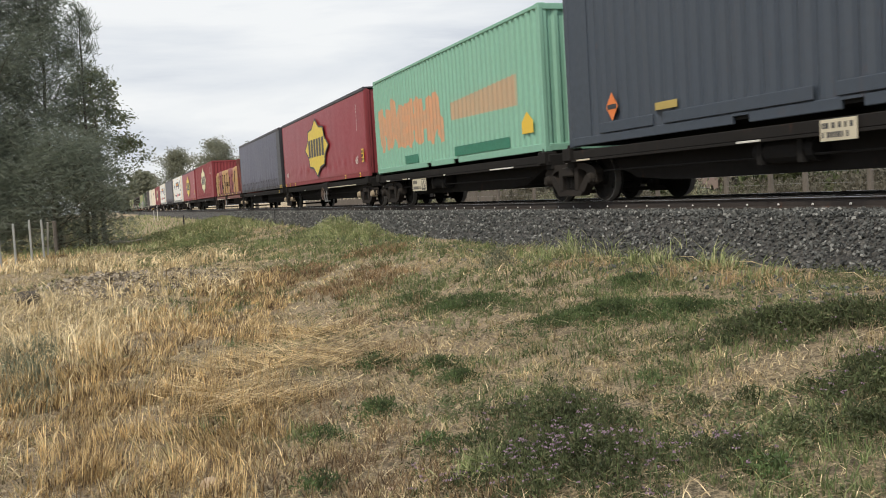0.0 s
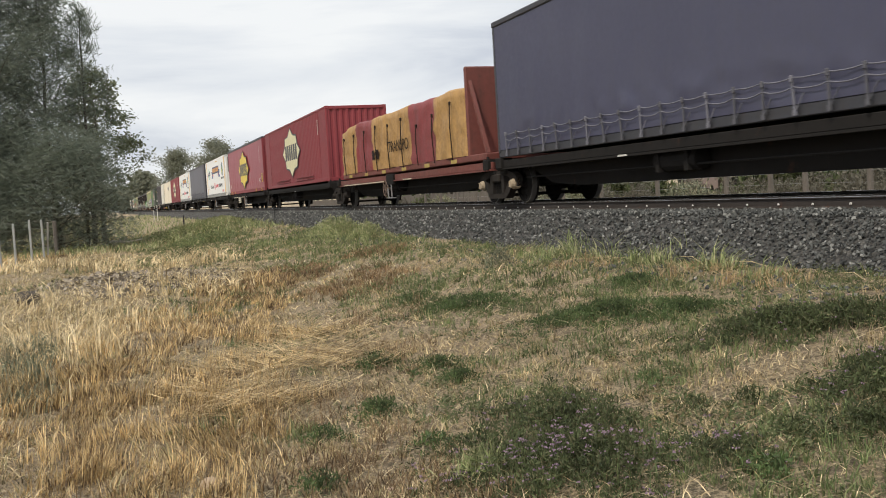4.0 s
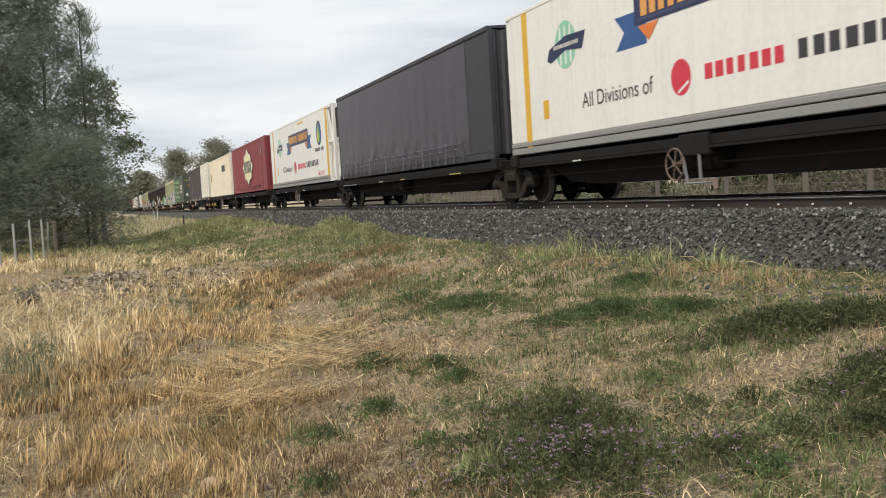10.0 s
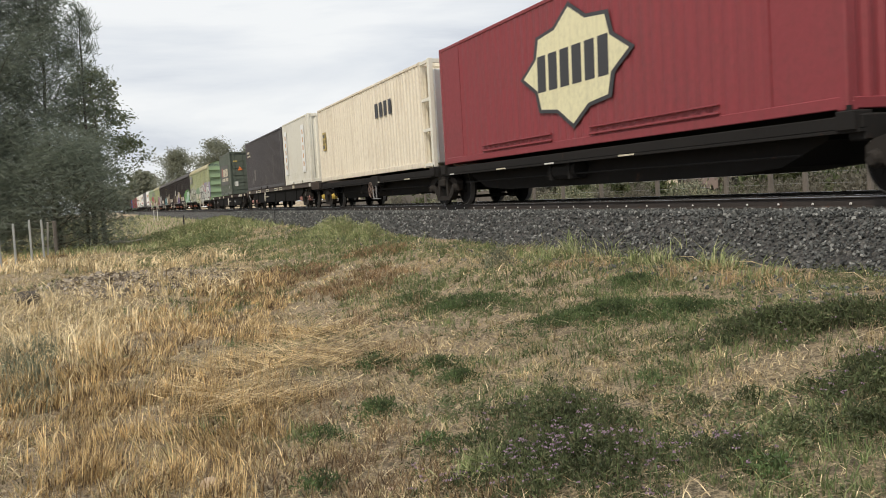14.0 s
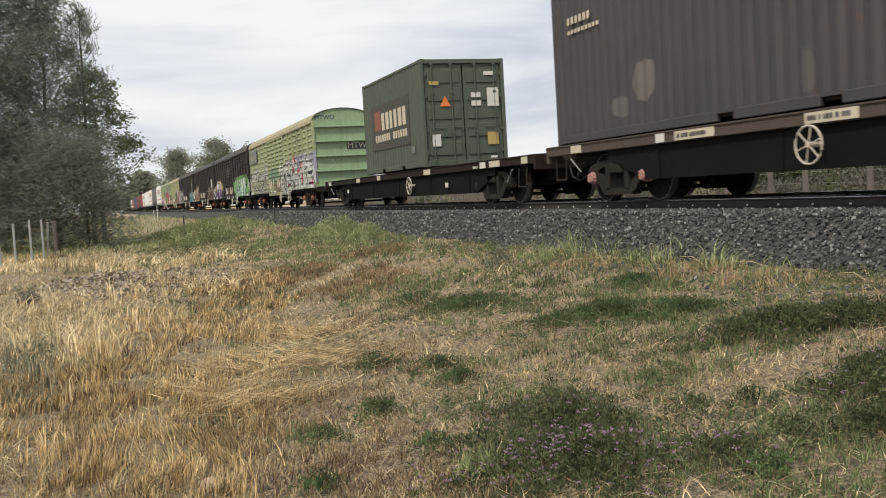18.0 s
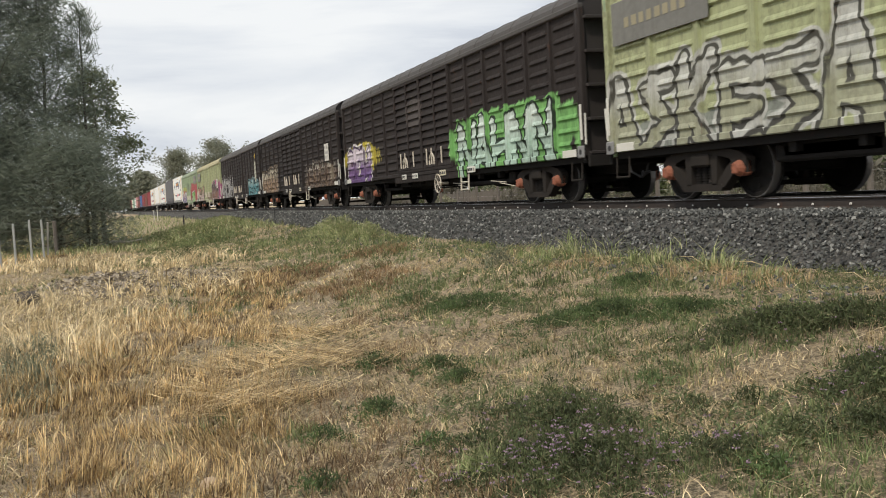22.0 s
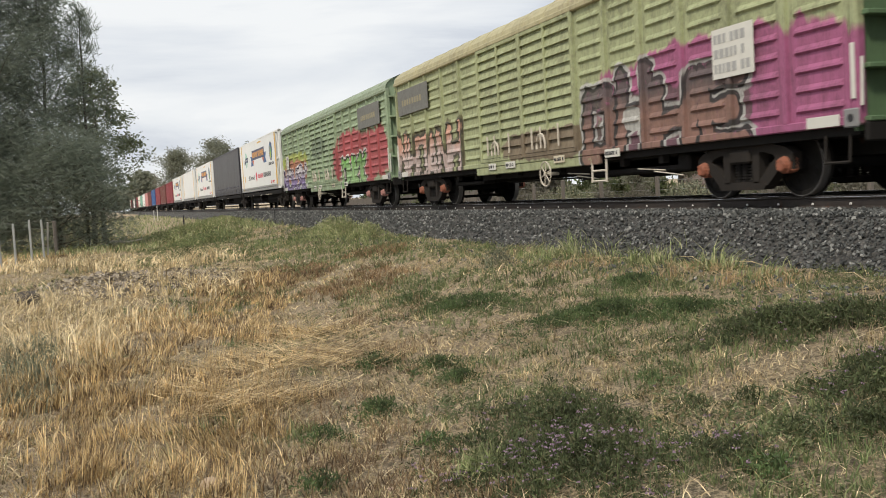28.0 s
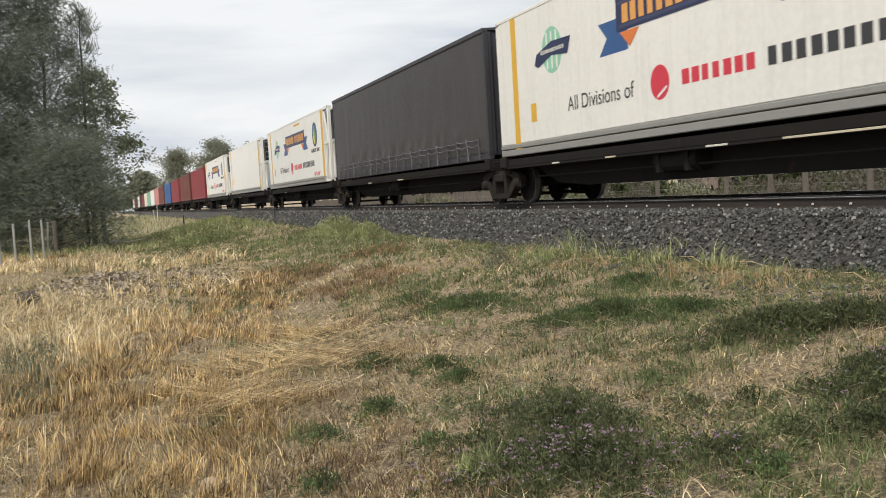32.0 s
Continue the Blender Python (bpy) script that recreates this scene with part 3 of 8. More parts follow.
def cloth_side(b, x0, x1, z0, z1, y, s, seed, amp=0.03, nx=110, nz=26):
    vs, fs = [], []
    for i in range(nx + 1):
        x = x0 + (x1 - x0) * i / nx
        for j in range(nz + 1):
            v = j / nz
            edge = min(1, 6 * v, 6 * (1 - v), 8 * i / nx, 8 * (1 - i / nx))
            d = noise.noise((x * 0.35 + seed, v * 1.2, 1.0)) * amp + noise.noise((x * 1.6 + seed, v * 1.8, 5.0)) * amp * 0.35
            d += amp * 0.25 * abs(math.sin(x * math.pi / 0.72)) * (1 - v)
            pucker = math.exp(-((v - 0.13) / 0.10) ** 2)
            d += amp * pucker * (1.8 * noise.noise((x * 2.1 + seed, v * 7.0 + 0.35 * x, 2.0)) + 0.8 * noise.noise((x * 5.2 + seed, v * 9.0 - 0.6 * x, 4.0)))
            vs.append((x, y + s * (d * edge + 0.004), z0 + (z1 - z0) * v))
    for i in range(nx):
        for j in range(nz):
            f = (i * (nz + 1) + j, (i + 1) * (nz + 1) + j, (i + 1) * (nz + 1) + j + 1, i * (nz + 1) + j + 1)
            fs.append(f if s < 0 else f[::-1])
    b.face_set(vs, fs)


def curtain_box(s0, length, height, material, frame_m, label, straps=0, tags=(), panel_front=0.0, base=0.96, seed=0.0, strap_z=0.35, rail_m=None):
    """A swap body with cloth curtains; panel_front: metres of hard panel at the leading end."""
    ob = load("curtain_sided_container", s0, label, "container", base)
    h, hw = length / 2, 1.24
    rail_m = rail_m or frame_m
    for s in (-1, 1):
        b = Build()
        cloth_side(b, -h + 0.06, h - 0.10 - panel_front, 0.16, height - 0.11, s * hw, s, seed + s * 3)
        for f in part("curtain", b, material, ob).data.polygons:
            f.use_smooth = True
        r = Build()
        r.slab(-h, h, min(s * (hw + 0.03), s * (hw - 0.10)), max(s * (hw + 0.03), s * (hw - 0.10)), height - 0.12, height, 0.02)
        part("top_rail", r, rail_m, ob)
        r = Build()
        r.slab(-h, h, min(s * (hw - 0.005), s * (hw - 0.12)), max(s * (hw - 0.005), s * (hw - 0.12)), 0.0, 0.16, 0.012)
        part("bottom_rail", r, frame_m, ob)
        for e in (-1, 1):
            p = Build()
            p.slab(min(e * h, e * (h - 0.11)), max(e * h, e * (h - 0.11)), min(s * (hw + 0.012), s * (hw - 0.12)), max(s * (hw + 0.012), s * (hw - 0.12)), 0.1, height - 0.05, 0.015)
            part("corner_post", p, frame_m, ob)
        if panel_front:
            p = Build()
            p.slab(h - 0.10 - panel_front, h - 0.1, min(s * hw, s * (hw - 0.06)), max(s * hw, s * (hw - 0.06)), 0.16, height - 0.11, 0.01)
            part("front_panel", p, frame_m, ob, "grey hard panel")
    for e in (-1, 1):
        b = Build()
        wave(b, -hw + 0.1, hw - 0.1, 0.1, height - 0.08, e * (h - 0.02), 0.05, 0.3, e, "y")
        part("end_wall", b, frame_m, ob)
    b = Build()
    b.prism_x([(-hw, height - 0.05), (hw, height - 0.05), (hw, height - 0.005), (0, height + 0.06), (-hw, height - 0.005)], -h + 0.02, h - 0.02)
    part("roof", b, rail_m, ob)
    b = Build()
    b.box(-h + 0.1, h - 0.1, -hw + 0.1, hw - 0.1, 0.06, 0.14)
    part("floor_panel", b, STEEL_DARK, ob)
    for k in range(straps):
        x = -h + 0.5 + k * (length - 1.0 - panel_front) / (straps - 1)
        t = Build()
        rnd = random.Random(k + int(seed * 10))
        lean = rnd.uniform(-0.05, 0.05)
        t.bar((x + lean, -hw - 0.05, strap_z + 0.12), (x, -hw - 0.035, 0.06), 0.035, 0.012)
        t.slab(x + lean - 0.022, x + lean + 0.022, -hw - 0.075, -hw - 0.035, strap_z + 0.08, strap_z + 0.17, 0.008)
        t.box(x - 0.03, x + 0.03, -hw - 0.05, -hw - 0.02, 0.02, 0.09)
        t.bar((x + 0.03, -hw - 0.045, 0.08), (x + 0.17, -hw - 0.04, strap_z * 0.8), 0.014, 0.01)
        part("strap", t, STRAP if k % 3 else STRAP_PALE, ob, "grey webbing strap with a buckle")
    if straps:
        for z, dip in ((strap_z + 0.14, 0.03), (strap_z + 0.02, 0.045)):
            t = Build()
            n = (straps - 1) * 4
            t.tube([(-h + 0.5 + (length - 1.0 - panel_front) * k / n, -hw - 0.045, z - dip * abs(math.sin(k * math.pi / 4)) + 0.012 * noise.noise((k * 0.7, z, seed))) for k in range(n + 1)], 0.009, 4)
            part("lacing_cord", t, STRAP_PALE, ob, "pale lacing cord")
    for x in tags:
        board("tag", ob, x - 0.075, x + 0.075, 0.0, 0.15, YELLOW_TAG, -hw - 0.002, "yellow tag", 1)
    return ob


def star(ob, x, z, r, fill, edge, y, lean=0.0):
    """An eight-pointed badge with a dark rim and six bars in place of its lettering."""
    def ring(k):
        pts = []
        for i in range(16):
            a = i * math.tau / 16
            q = (1.0 if i % 4 == 0 else 0.90 if i % 2 == 0 else 0.76) * r * k
            pts.append((x + q * math.cos(a), z + q * math.sin(a) * 0.515))
        return pts
    b = Build()
    b.prism(ring(1.0), y, y + 0.004)
    part("badge_rim", b, edge, ob, "dark star-shaped rim")
    b = Build()
    b.prism(ring(0.92), y - 0.004, y - 0.001)
    badge = part("badge", b, fill, ob, "eight-pointed star in pale " + fill.name.split("_")[0])
    w = r * 1.30 / 6
    hgt = r * 0.155
    for k in range(6):
        u = x - r * 0.65 + w * k
        b = Build()
        b.prism([(u + 0.08 * w, z - hgt), (u + 0.82 * w, z - hgt), (u + 0.88 * w, z + hgt), (u + 0.14 * w, z + hgt)], y - 0.008, y - 0.005)
        part("bar", b, INK, badge, "dark upright bar")


def blocks(name, ob, x0, x1, z0, z1, y, m, n, label, gaps=()):
    """A line of lettering as a row of plain blocks, each a part."""
    w = (x1 - x0) / n
    rnd = random.Random(n + int(x0 * 50))
    for k in range(n):
        if k in gaps:
            continue
        b = Build()
        b.box(x0 + k * w, x0 + (k + rnd.uniform(0.58, 0.74)) * w, y - 0.004, y, z0, z1)
        part(name, b, m, ob, label)


STRAP = plain("grey_webbing", (0.10, 0.10, 0.115), 0.6)
STRAP_PALE = plain("pale_worn_webbing", (0.17, 0.17, 0.20), 0.6)
RED_CURTAIN = weathered("red_curtain", (0.275, 0.018, 0.030), 0.42, 0.12, rust=0.0, streak=0.10, var=0.10, bump=0.1)
RED_STEEL = weathered("red_steel", (0.235, 0.034, 0.043), 0.62, 0.2, rust=0.06, streak=0.14, var=0.12)
BLUE_CURTAIN = weathered("dark_blue_curtain", (0.055, 0.056, 0.100), 0.45, 0.25, (0.078, 0.078, 0.10), 0.0, 0.2, var=0.12, bump=0.1)
GREY_CURTAIN = weathered("slate_grey_curtain", (0.070, 0.066, 0.084), 0.45, 0.2, (0.065, 0.062, 0.066), 0.0, 0.25, var=0.12, bump=0.1)
BLACK_CURTAIN = weathered("charcoal_curtain", (0.045, 0.042, 0.043), 0.5, 0.25, (0.09, 0.085, 0.08), 0.0, 0.25, var=0.12, bump=0.1)
DARK_FRAME = weathered("dark_frame_paint", (0.035, 0.036, 0.045), 0.5, 0.3, rust=0.08)
WHITE_BODY = weathered("white_gelcoat", (0.83, 0.83, 0.795), 0.35, 0.10, (0.22, 0.19, 0.15), 0.0, 0.10, var=0.05, bump=0.05)
GREY_RAIL = plain("grey_rail", (0.32, 0.32, 0.31), 0.5, 0.3)
CREAM_STEEL = weathered("cream_steel", (0.72, 0.70, 0.61), 0.55, 0.12, (0.30, 0.22, 0.14), 0.05, 0.10, var=0.12)
PEACH_STEEL = weathered("peach_cream_steel", (0.76, 0.69, 0.56), 0.55, 0.18, (0.28, 0.19, 0.12), 0.08, 0.35, var=0.12)
DARK_STEEL = weathered("charcoal_brown_steel", (0.038, 0.032, 0.032), 0.6, 0.3, (0.10, 0.085, 0.075), 0.12, 0.3, var=0.15)
NAVY_STEEL = weathered("grey_blue_steel", (0.042, 0.056, 0.078), 0.5, 0.25, (0.048, 0.053, 0.062), 0.06, 0.25, var=0.12)
GREEN_BOX = weathered("olive_green_steel", (0.070, 0.088, 0.066), 0.6, 0.3, (0.10, 0.09, 0.07), 0.08, 0.3, var=0.15)
PALE_YELLOW = weathered("pale_yellow_paint", (0.76, 0.71, 0.46), 0.55, 0.15, rust=0.0, streak=0.15)
BRIGHT_YELLOW = weathered("yellow_paint", (0.72, 0.55, 0.06), 0.5, 0.08, rust=0.0, streak=0.08)
AMBER = plain("amber_stripe", (0.72, 0.42, 0.04), 0.5)
ORANGE = plain("orange_paint", (0.72, 0.20, 0.05), 0.55)
SIGNAL_RED = plain("red_paint", (0.62, 0.04, 0.07), 0.5)
BANNER_GOLD = plain("golden_orange_paint", (0.74, 0.36, 0.10), 0.55)
BANNER_EDGE = plain("grey_blue_edge", (0.05, 0.06, 0.13), 0.5)
BLUE_PAINT = plain("blue_paint", (0.03, 0.10, 0.28), 0.5)
NAVY_PAINT = plain("navy_paint", (0.02, 0.03, 0.09), 0.5)
GREEN_PAINT = plain("green_paint", (0.05, 0.34, 0.12), 0.5)
LEMON_PAINT = plain("lemon_paint", (0.75, 0.62, 0.03), 0.5)
PALE_GREEN_PAINT = plain("pale_green_paint", (0.28, 0.58, 0.42), 0.5)
TURQUOISE = weathered("sea_green_steel", (0.21, 0.42, 0.32), 0.55, 0.14, (0.20, 0.30, 0.24), 0.05, 0.2, var=0.14)


def shape_mask(nt, sep, cx, cz, rx, rz, seed, rough=0.5, soft=0.06):
    """1 inside a ragged oval on the side of a wagon."""
    dx = math_node(nt, "DIVIDE", math_node(nt, "SUBTRACT", sep.outputs[0], cx), rx)
    dz = math_node(nt, "DIVIDE", math_node(nt, "SUBTRACT", sep.outputs[2], cz), rz)
    dx2, dz2 = math_node(nt, "POWER", math_node(nt, "ABSOLUTE", dx), 2.6), math_node(nt, "POWER", math_node(nt, "ABSOLUTE", dz), 2.6)
    d = math_node(nt, "ADD", dx2, dz2)
    comb = nt.nodes.new("ShaderNodeCombineXYZ")
    nt.links.new(sep.outputs[0], comb.inputs[0])
    nt.links.new(sep.outputs[2], comb.inputs[2])
    comb.inputs[1].default_value = seed
    n = tex_noise(nt, mapped(nt, comb.outputs[0], (1.5, 1.0, 0.55)), 2.0, 2, 0.5)
    d = math_node(nt, "ADD", d, math_node(nt, "MULTIPLY", math_node(nt, "SUBTRACT", n, 0.5), rough * 6))
    return step(nt, d, 1.0 + soft, 1.0 - soft), comb.outputs[0]


# simple stroke figures in a unit square, for sprayed bubble shapes
STROKES = [((0.1, 0.0, 0.15, 1.0), (0.85, 0.05, 0.9, 1.0), (0.15, 0.5, 0.85, 0.55)), ((0.1, 0.0, 0.45, 1.0), (0.45, 1.0, 0.9, 0.0), (0.3, 0.35, 0.75, 0.3)),
           ((0.9, 0.9, 0.2, 0.8), (0.2, 0.8, 0.8, 0.4), (0.8, 0.4, 0.1, 0.05)), ((0.15, 0.0, 0.15, 1.0), (0.15, 0.45, 0.9, 1.0), (0.25, 0.5, 0.9, 0.0)),
           ((0.15, 0.1, 0.15, 0.95), (0.15, 0.95, 0.85, 0.9), (0.85, 0.9, 0.85, 0.1), (0.85, 0.1, 0.15, 0.1)), ((0.15, 0.0, 0.1, 1.0), (0.1, 1.0, 0.85, 0.05), (0.85, 0.05, 0.9, 1.0)),
           ((0.2, 0.05, 0.1, 0.95), (0.15, 0.95, 0.9, 0.9), (0.15, 0.5, 0.75, 0.5), (0.2, 0.05, 0.9, 0.1))]


def vec(nt, op, a, b=None):
    n = nt.nodes.new("ShaderNodeVectorMath")
    n.operation = op
    for i, v in enumerate((a, b)):
        if v is None:
            continue
        if isinstance(v, (tuple, Vector)):
            n.inputs[i].default_value = tuple(v)
        else:
            nt.links.new(v, n.inputs[i])
    return n


def bubble(*pieces):
    """Paint for weathered(): fat outlined strokes. Each piece: x, z, half width, half height, figures, seed, thickness, upper fill, lower fill, outline, halo, wear."""
    def paint(nt, co, col):
        sep = nt.nodes.new("ShaderNodeSeparateXYZ")
        nt.links.new(co, sep.inputs[0])
        flat = vec(nt, "MULTIPLY", co, (1.0, 0.0, 1.0)).outputs[0]
        for cx, cz, rx, rz, n, seed, thick, fill, low, line, halo, wear in pieces:
            rnd = random.Random(seed)
            wob = nt.nodes.new("ShaderNodeTexNoise")
            wob.inputs["Scale"].default_value, wob.inputs["Detail"].default_value = 2.6, 1.0
            nt.links.new(flat, wob.inputs["Vector"])
            p = vec(nt, "MULTIPLY_ADD", wob.outputs[1], (0.26, 0.0, 0.26))
            nt.links.new(flat, p.inputs[2])
            p = p.outputs[0]
            best = None
            cell = 2 * rx / n
            for k in range(n):
                ox, oz = cx - rx + cell * k - 0.13, cz - rz - 0.13 + rnd.uniform(-0.06, 0.10)
                hh = 2 * rz * rnd.uniform(0.85, 1.08)
                for x0, z0, x1, z1 in rnd.choice(STROKES):
                    a = Vector((ox + cell * x0, 0, oz + hh * z0))
                    ba = Vector((ox + cell * x1 + rnd.uniform(-0.1, 0.1), 0, oz + hh * z1)) - a
                    pa = vec(nt, "SUBTRACT", p, a).outputs[0]
                    h = vec(nt, "DOT_PRODUCT", pa, ba / ba.length_squared).outputs[1]
                    h = math_node(nt, "MINIMUM", math_node(nt, "MAXIMUM", h, 0.0), 1.0)
                    sc = vec(nt, "SCALE", ba)
                    nt.links.new(h, sc.inputs["Scale"])
                    q = vec(nt, "LENGTH", vec(nt, "SUBTRACT", pa, sc.outputs[0]).outputs[0]).outputs[1]
                    best = q if best is None else math_node(nt, "MINIMUM", best, q)
            worn = step(nt, tex_noise(nt, flat, 6.0, 6, 0.72), 0.22 + wear, 0.36 + wear)
            tone = math_node(nt, "MULTIPLY_ADD", math_node(nt, "SUBTRACT", sep.outputs[2], cz), 0.7 / rz, tex_noise(nt, flat, 1.7, 3))
            body = blend(nt, step(nt, tone, 0.25, 0.75), low, fill)
            body = blend(nt, step(nt, best, thick - 0.035, thick - 0.01), body, line)
            body = blend(nt, step(nt, best, thick + 0.04, thick + 0.06), body, halo)
            edge = math_node(nt, "MULTIPLY", step(nt, best, thick + 0.13, thick + 0.10), worn)
            col = blend(nt, math_node(nt, "MULTIPLY", edge, 0.96), col, body)
        return col
    return paint


def patch_paint(*ovals):
    """Paint for weathered(): soft-edged ovals (x, z, half width, half height, colour, opacity)."""
    def paint(nt, co, col):
        sep = nt.nodes.new("ShaderNodeSeparateXYZ")
        nt.links.new(co, sep.inputs[0])
        for i, (cx, cz, rx, rz, c, o) in enumerate(ovals):
            m, _ = shape_mask(nt, sep, cx, cz, rx, rz, i * 5.1 + cx, 0.4, 0.12)
            col = blend(nt, math_node(nt, "MULTIPLY", m, o), col, c)
        return col
    return paint


def scuffs():
    return weathered("scuffed_charcoal_steel", (0.046, 0.041, 0.044), 0.6, 0.25, (0.085, 0.074, 0.070), 0.12, 0.35, var=0.15,
                     paint=patch_paint((-3.1, 0.85, 0.35, 0.32, (0.17, 0.155, 0.14), 0.7), (-3.9, 0.5, 0.3, 0.16, (0.15, 0.14, 0.13), 0.6), (5.6, 1.9, 0.2, 0.8, (0.12, 0.12, 0.12), 0.5), (0.6, 0.5, 0.12, 0.3, (0.12, 0.11, 0.10), 0.5), (3.2, 1.0, 0.1, 0.7, (0.11, 0.10, 0.09), 0.5)))


def both(a, b):
    return lambda nt, co, col: b(nt, co, a(nt, co, col))


# ---- refrigerated container ----
def reefer(s0, label, plain_side=False):
    ob = load("refrigerated_container", s0, label, "container")
    length, height, hw = 14.17, 2.88, 1.24
    h = length / 2
    nose = 0.95
    y = -hw
    for s in (-1, 1):
        b = Build()
        b.slab(-h, h - nose, min(s * hw, s * (hw - 0.08)), max(s * hw, s * (hw - 0.08)), 0.24, height - 0.06, 0.015)
        part("side_panel", b, WHITE_BODY, ob)
        b = Build()
        b.slab(-h, h - nose, min(s * (hw + 0.008), s * (hw - 0.1)), max(s * (hw + 0.008), s * (hw - 0.1)), 0.0, 0.13, 0.012)
        b.slab(-h, h - nose, min(s * (hw + 0.015), s * (hw - 0.1)), max(s * (hw + 0.015), s * (hw - 0.1)), 0.145, 0.235, 0.012)
        part("bottom_rail", b, GREY_RAIL, ob, "grey aluminium rail")
        b = Build()
        b.slab(-h, h - nose, min(s * (hw + 0.01), s * (hw - 0.1)), max(s * (hw + 0.01), s * (hw - 0.1)), height - 0.08, height, 0.012)
        part("top_rail", b, WHITE_BODY, ob)
    b = Build()
    b.box(-h + 0.02, h - nose, -hw + 0.04, hw - 0.04, height - 0.05, height - 0.012)
    part("roof", b, WHITE_BODY, ob)
    b = Build()
    b.box(-h + 0.02, h - 0.1, -hw + 0.1, hw - 0.1, 0.02, 0.12)
    part("floor_panel", b, STEEL_DARK, ob)
    b = Build()
    b.slab(h - nose - 0.06, h - nose, -hw, hw, 0.0, height - 0.01, 0.01)
    part("front_wall", b, WHITE_BODY, ob)
    b = Build()
    b.slab(-h, -h + 0.06, -hw + 0.02, hw - 0.02, 0.0, height - 0.01, 0.01)
    part("rear_wall", b, WHITE_BODY, ob)
    # open frame and cooling unit at the leading end
    for s in (-1, 1):
        b = Build()
        b.slab(h - 0.16, h, min(s * hw, s * (hw - 0.12)), max(s * hw, s * (hw - 0.12)), 0.0, height, 0.012)
        b.bar((h - nose, s * (hw - 0.05), height - 0.06), (h - 0.05, s * (hw - 0.05), height - 0.06), 0.1)
        b.bar((h - nose, s * (hw - 0.05), 0.06), (h - 0.05, s * (hw - 0.05), 0.06), 0.1)
        b.bar((h - nose + 0.05, s * (hw - 0.05), 0.15), (h - 0.42, s * (hw - 0.05), height * 0.52), 0.06)
        b.bar((h - 0.42, s * (hw - 0.05), height * 0.52), (h - nose + 0.05, s * (hw - 0.05), height - 0.15), 0.06)
        b.bar((h - nose, s * (hw - 0.05), height * 0.52), (h - 0.1, s * (hw - 0.05), height * 0.52), 0.07)
        part("end_frame", b, WHITE_BODY, ob)
    b = Build()
    b.slab(h - nose, h - 0.28, -0.98, 0.98, 0.12, 1.45, 0.03)
    b.slab(h - nose, h - 0.20, -1.02, 1.02, 1.45, 1.62, 0.03)
    part("cooling_unit", b, WHITE_BODY, ob)
    g = Build()
    g.slab(h - nose, h - 0.30, -0.98, 0.98, 1.62, height - 0.12, 0.03)
    gr = part("grille", g, BLACK, ob, "black slatted grille")
    for k in range(4):
        t = Build()
        z = 1.80 + k * 0.27
        t.box(h - 0.30, h - 0.27, -0.96, 0.96, z, z + 0.035)
        part("slat", t, GREY_RAIL, gr)
    v = Build()
    v.box(h - 0.29, h - 0.27, -0.75, -0.50, 0.62, 0.80)
    part("vent", v, BLACK, ob)
    for x, w in ((-6.19, 0.24), (5.92, 0.30)):
        b = Build()
        b.box(x - w / 2, x + w / 2, y - 0.004, y + 0.02, 0.02, height - 0.02)
        part("stripe", b, AMBER, ob, "amber upright stripe")
    b = Build()
    b.box(-5.48, -5.24, y - 0.004, y, 0.62, 0.98)
    part("sticker", b, AMBER, ob)
    castings(ob, h, hw, height, WHITE_BODY)
    if plain_side:
        return ob
    # banner of plain shapes
    x0, x1, z0, z1 = -2.0, 2.42, 1.79, 2.32
    for x, d in ((x0 - 0.62, 1), (x1 + 0.60, -1)):
        b = Build()
        b.prism([(x, z0 - 0.32), (x + d * 0.95, z0 - 0.32), (x + d * 0.95, z1 - 0.30), (x, z1 - 0.30), (x + d * 0.28, (z0 + z1) / 2 - 0.31)][::d], y - 0.003, y)
        part("ribbon_tail", b, BLUE_PAINT, ob, "blue ribbon tail")
    b = Build()
    b.box(x0, x1, y - 0.007, y - 0.004, z0, z1)
    part("banner", b, NAVY_PAINT, ob, "navy banner")
    b = Build()
    b.box(x0 + 0.06, x1 - 0.06, y - 0.0095, y - 0.0075, z0 + 0.05, z0 + 0.10)
    b.box(x0 + 0.06, x1 - 0.06, y - 0.0095, y - 0.0075, z1 - 0.10, z1 - 0.05)
    part("banner_edge", b, BANNER_EDGE, ob)
    blocks("lettering", ob, x0 + 0.2, x1 - 0.1, z0 + 0.12, z1 - 0.11, y - 0.0085, BANNER_GOLD, 16, "orange block of lettering", (7,))
    for x in (x0 + 0.1, x1 - 0.75):
        b = Build()
        b.prism([(x, z0 - 0.02), (x + 0.6, z0 - 0.02), (x + 0.3, z0 - 0.28)][::-1], y - 0.0085, y - 0.005)
        part("ribbon_fold", b, ORANGE, ob)
    # oval badge
    def oval(cx, cz, rx, rz, a0=0.0, a1=math.tau, n=28):
        return [(cx + rx * math.cos(a0 + (a1 - a0) * i / n), cz + rz * math.sin(a0 + (a1 - a0) * i / n)) for i in range(n)]
    ox, oz = 4.5, 1.96
    b = Build()
    b.prism(oval(ox, oz, 0.46, 0.49), y - 0.003, y)
    part("oval_rim", b, NAVY_PAINT, ob)
    b = Build()
    b.prism(oval(ox, oz, 0.38, 0.41), y - 0.006, y - 0.0035)
    part("oval", b, BLUE_PAINT, ob)
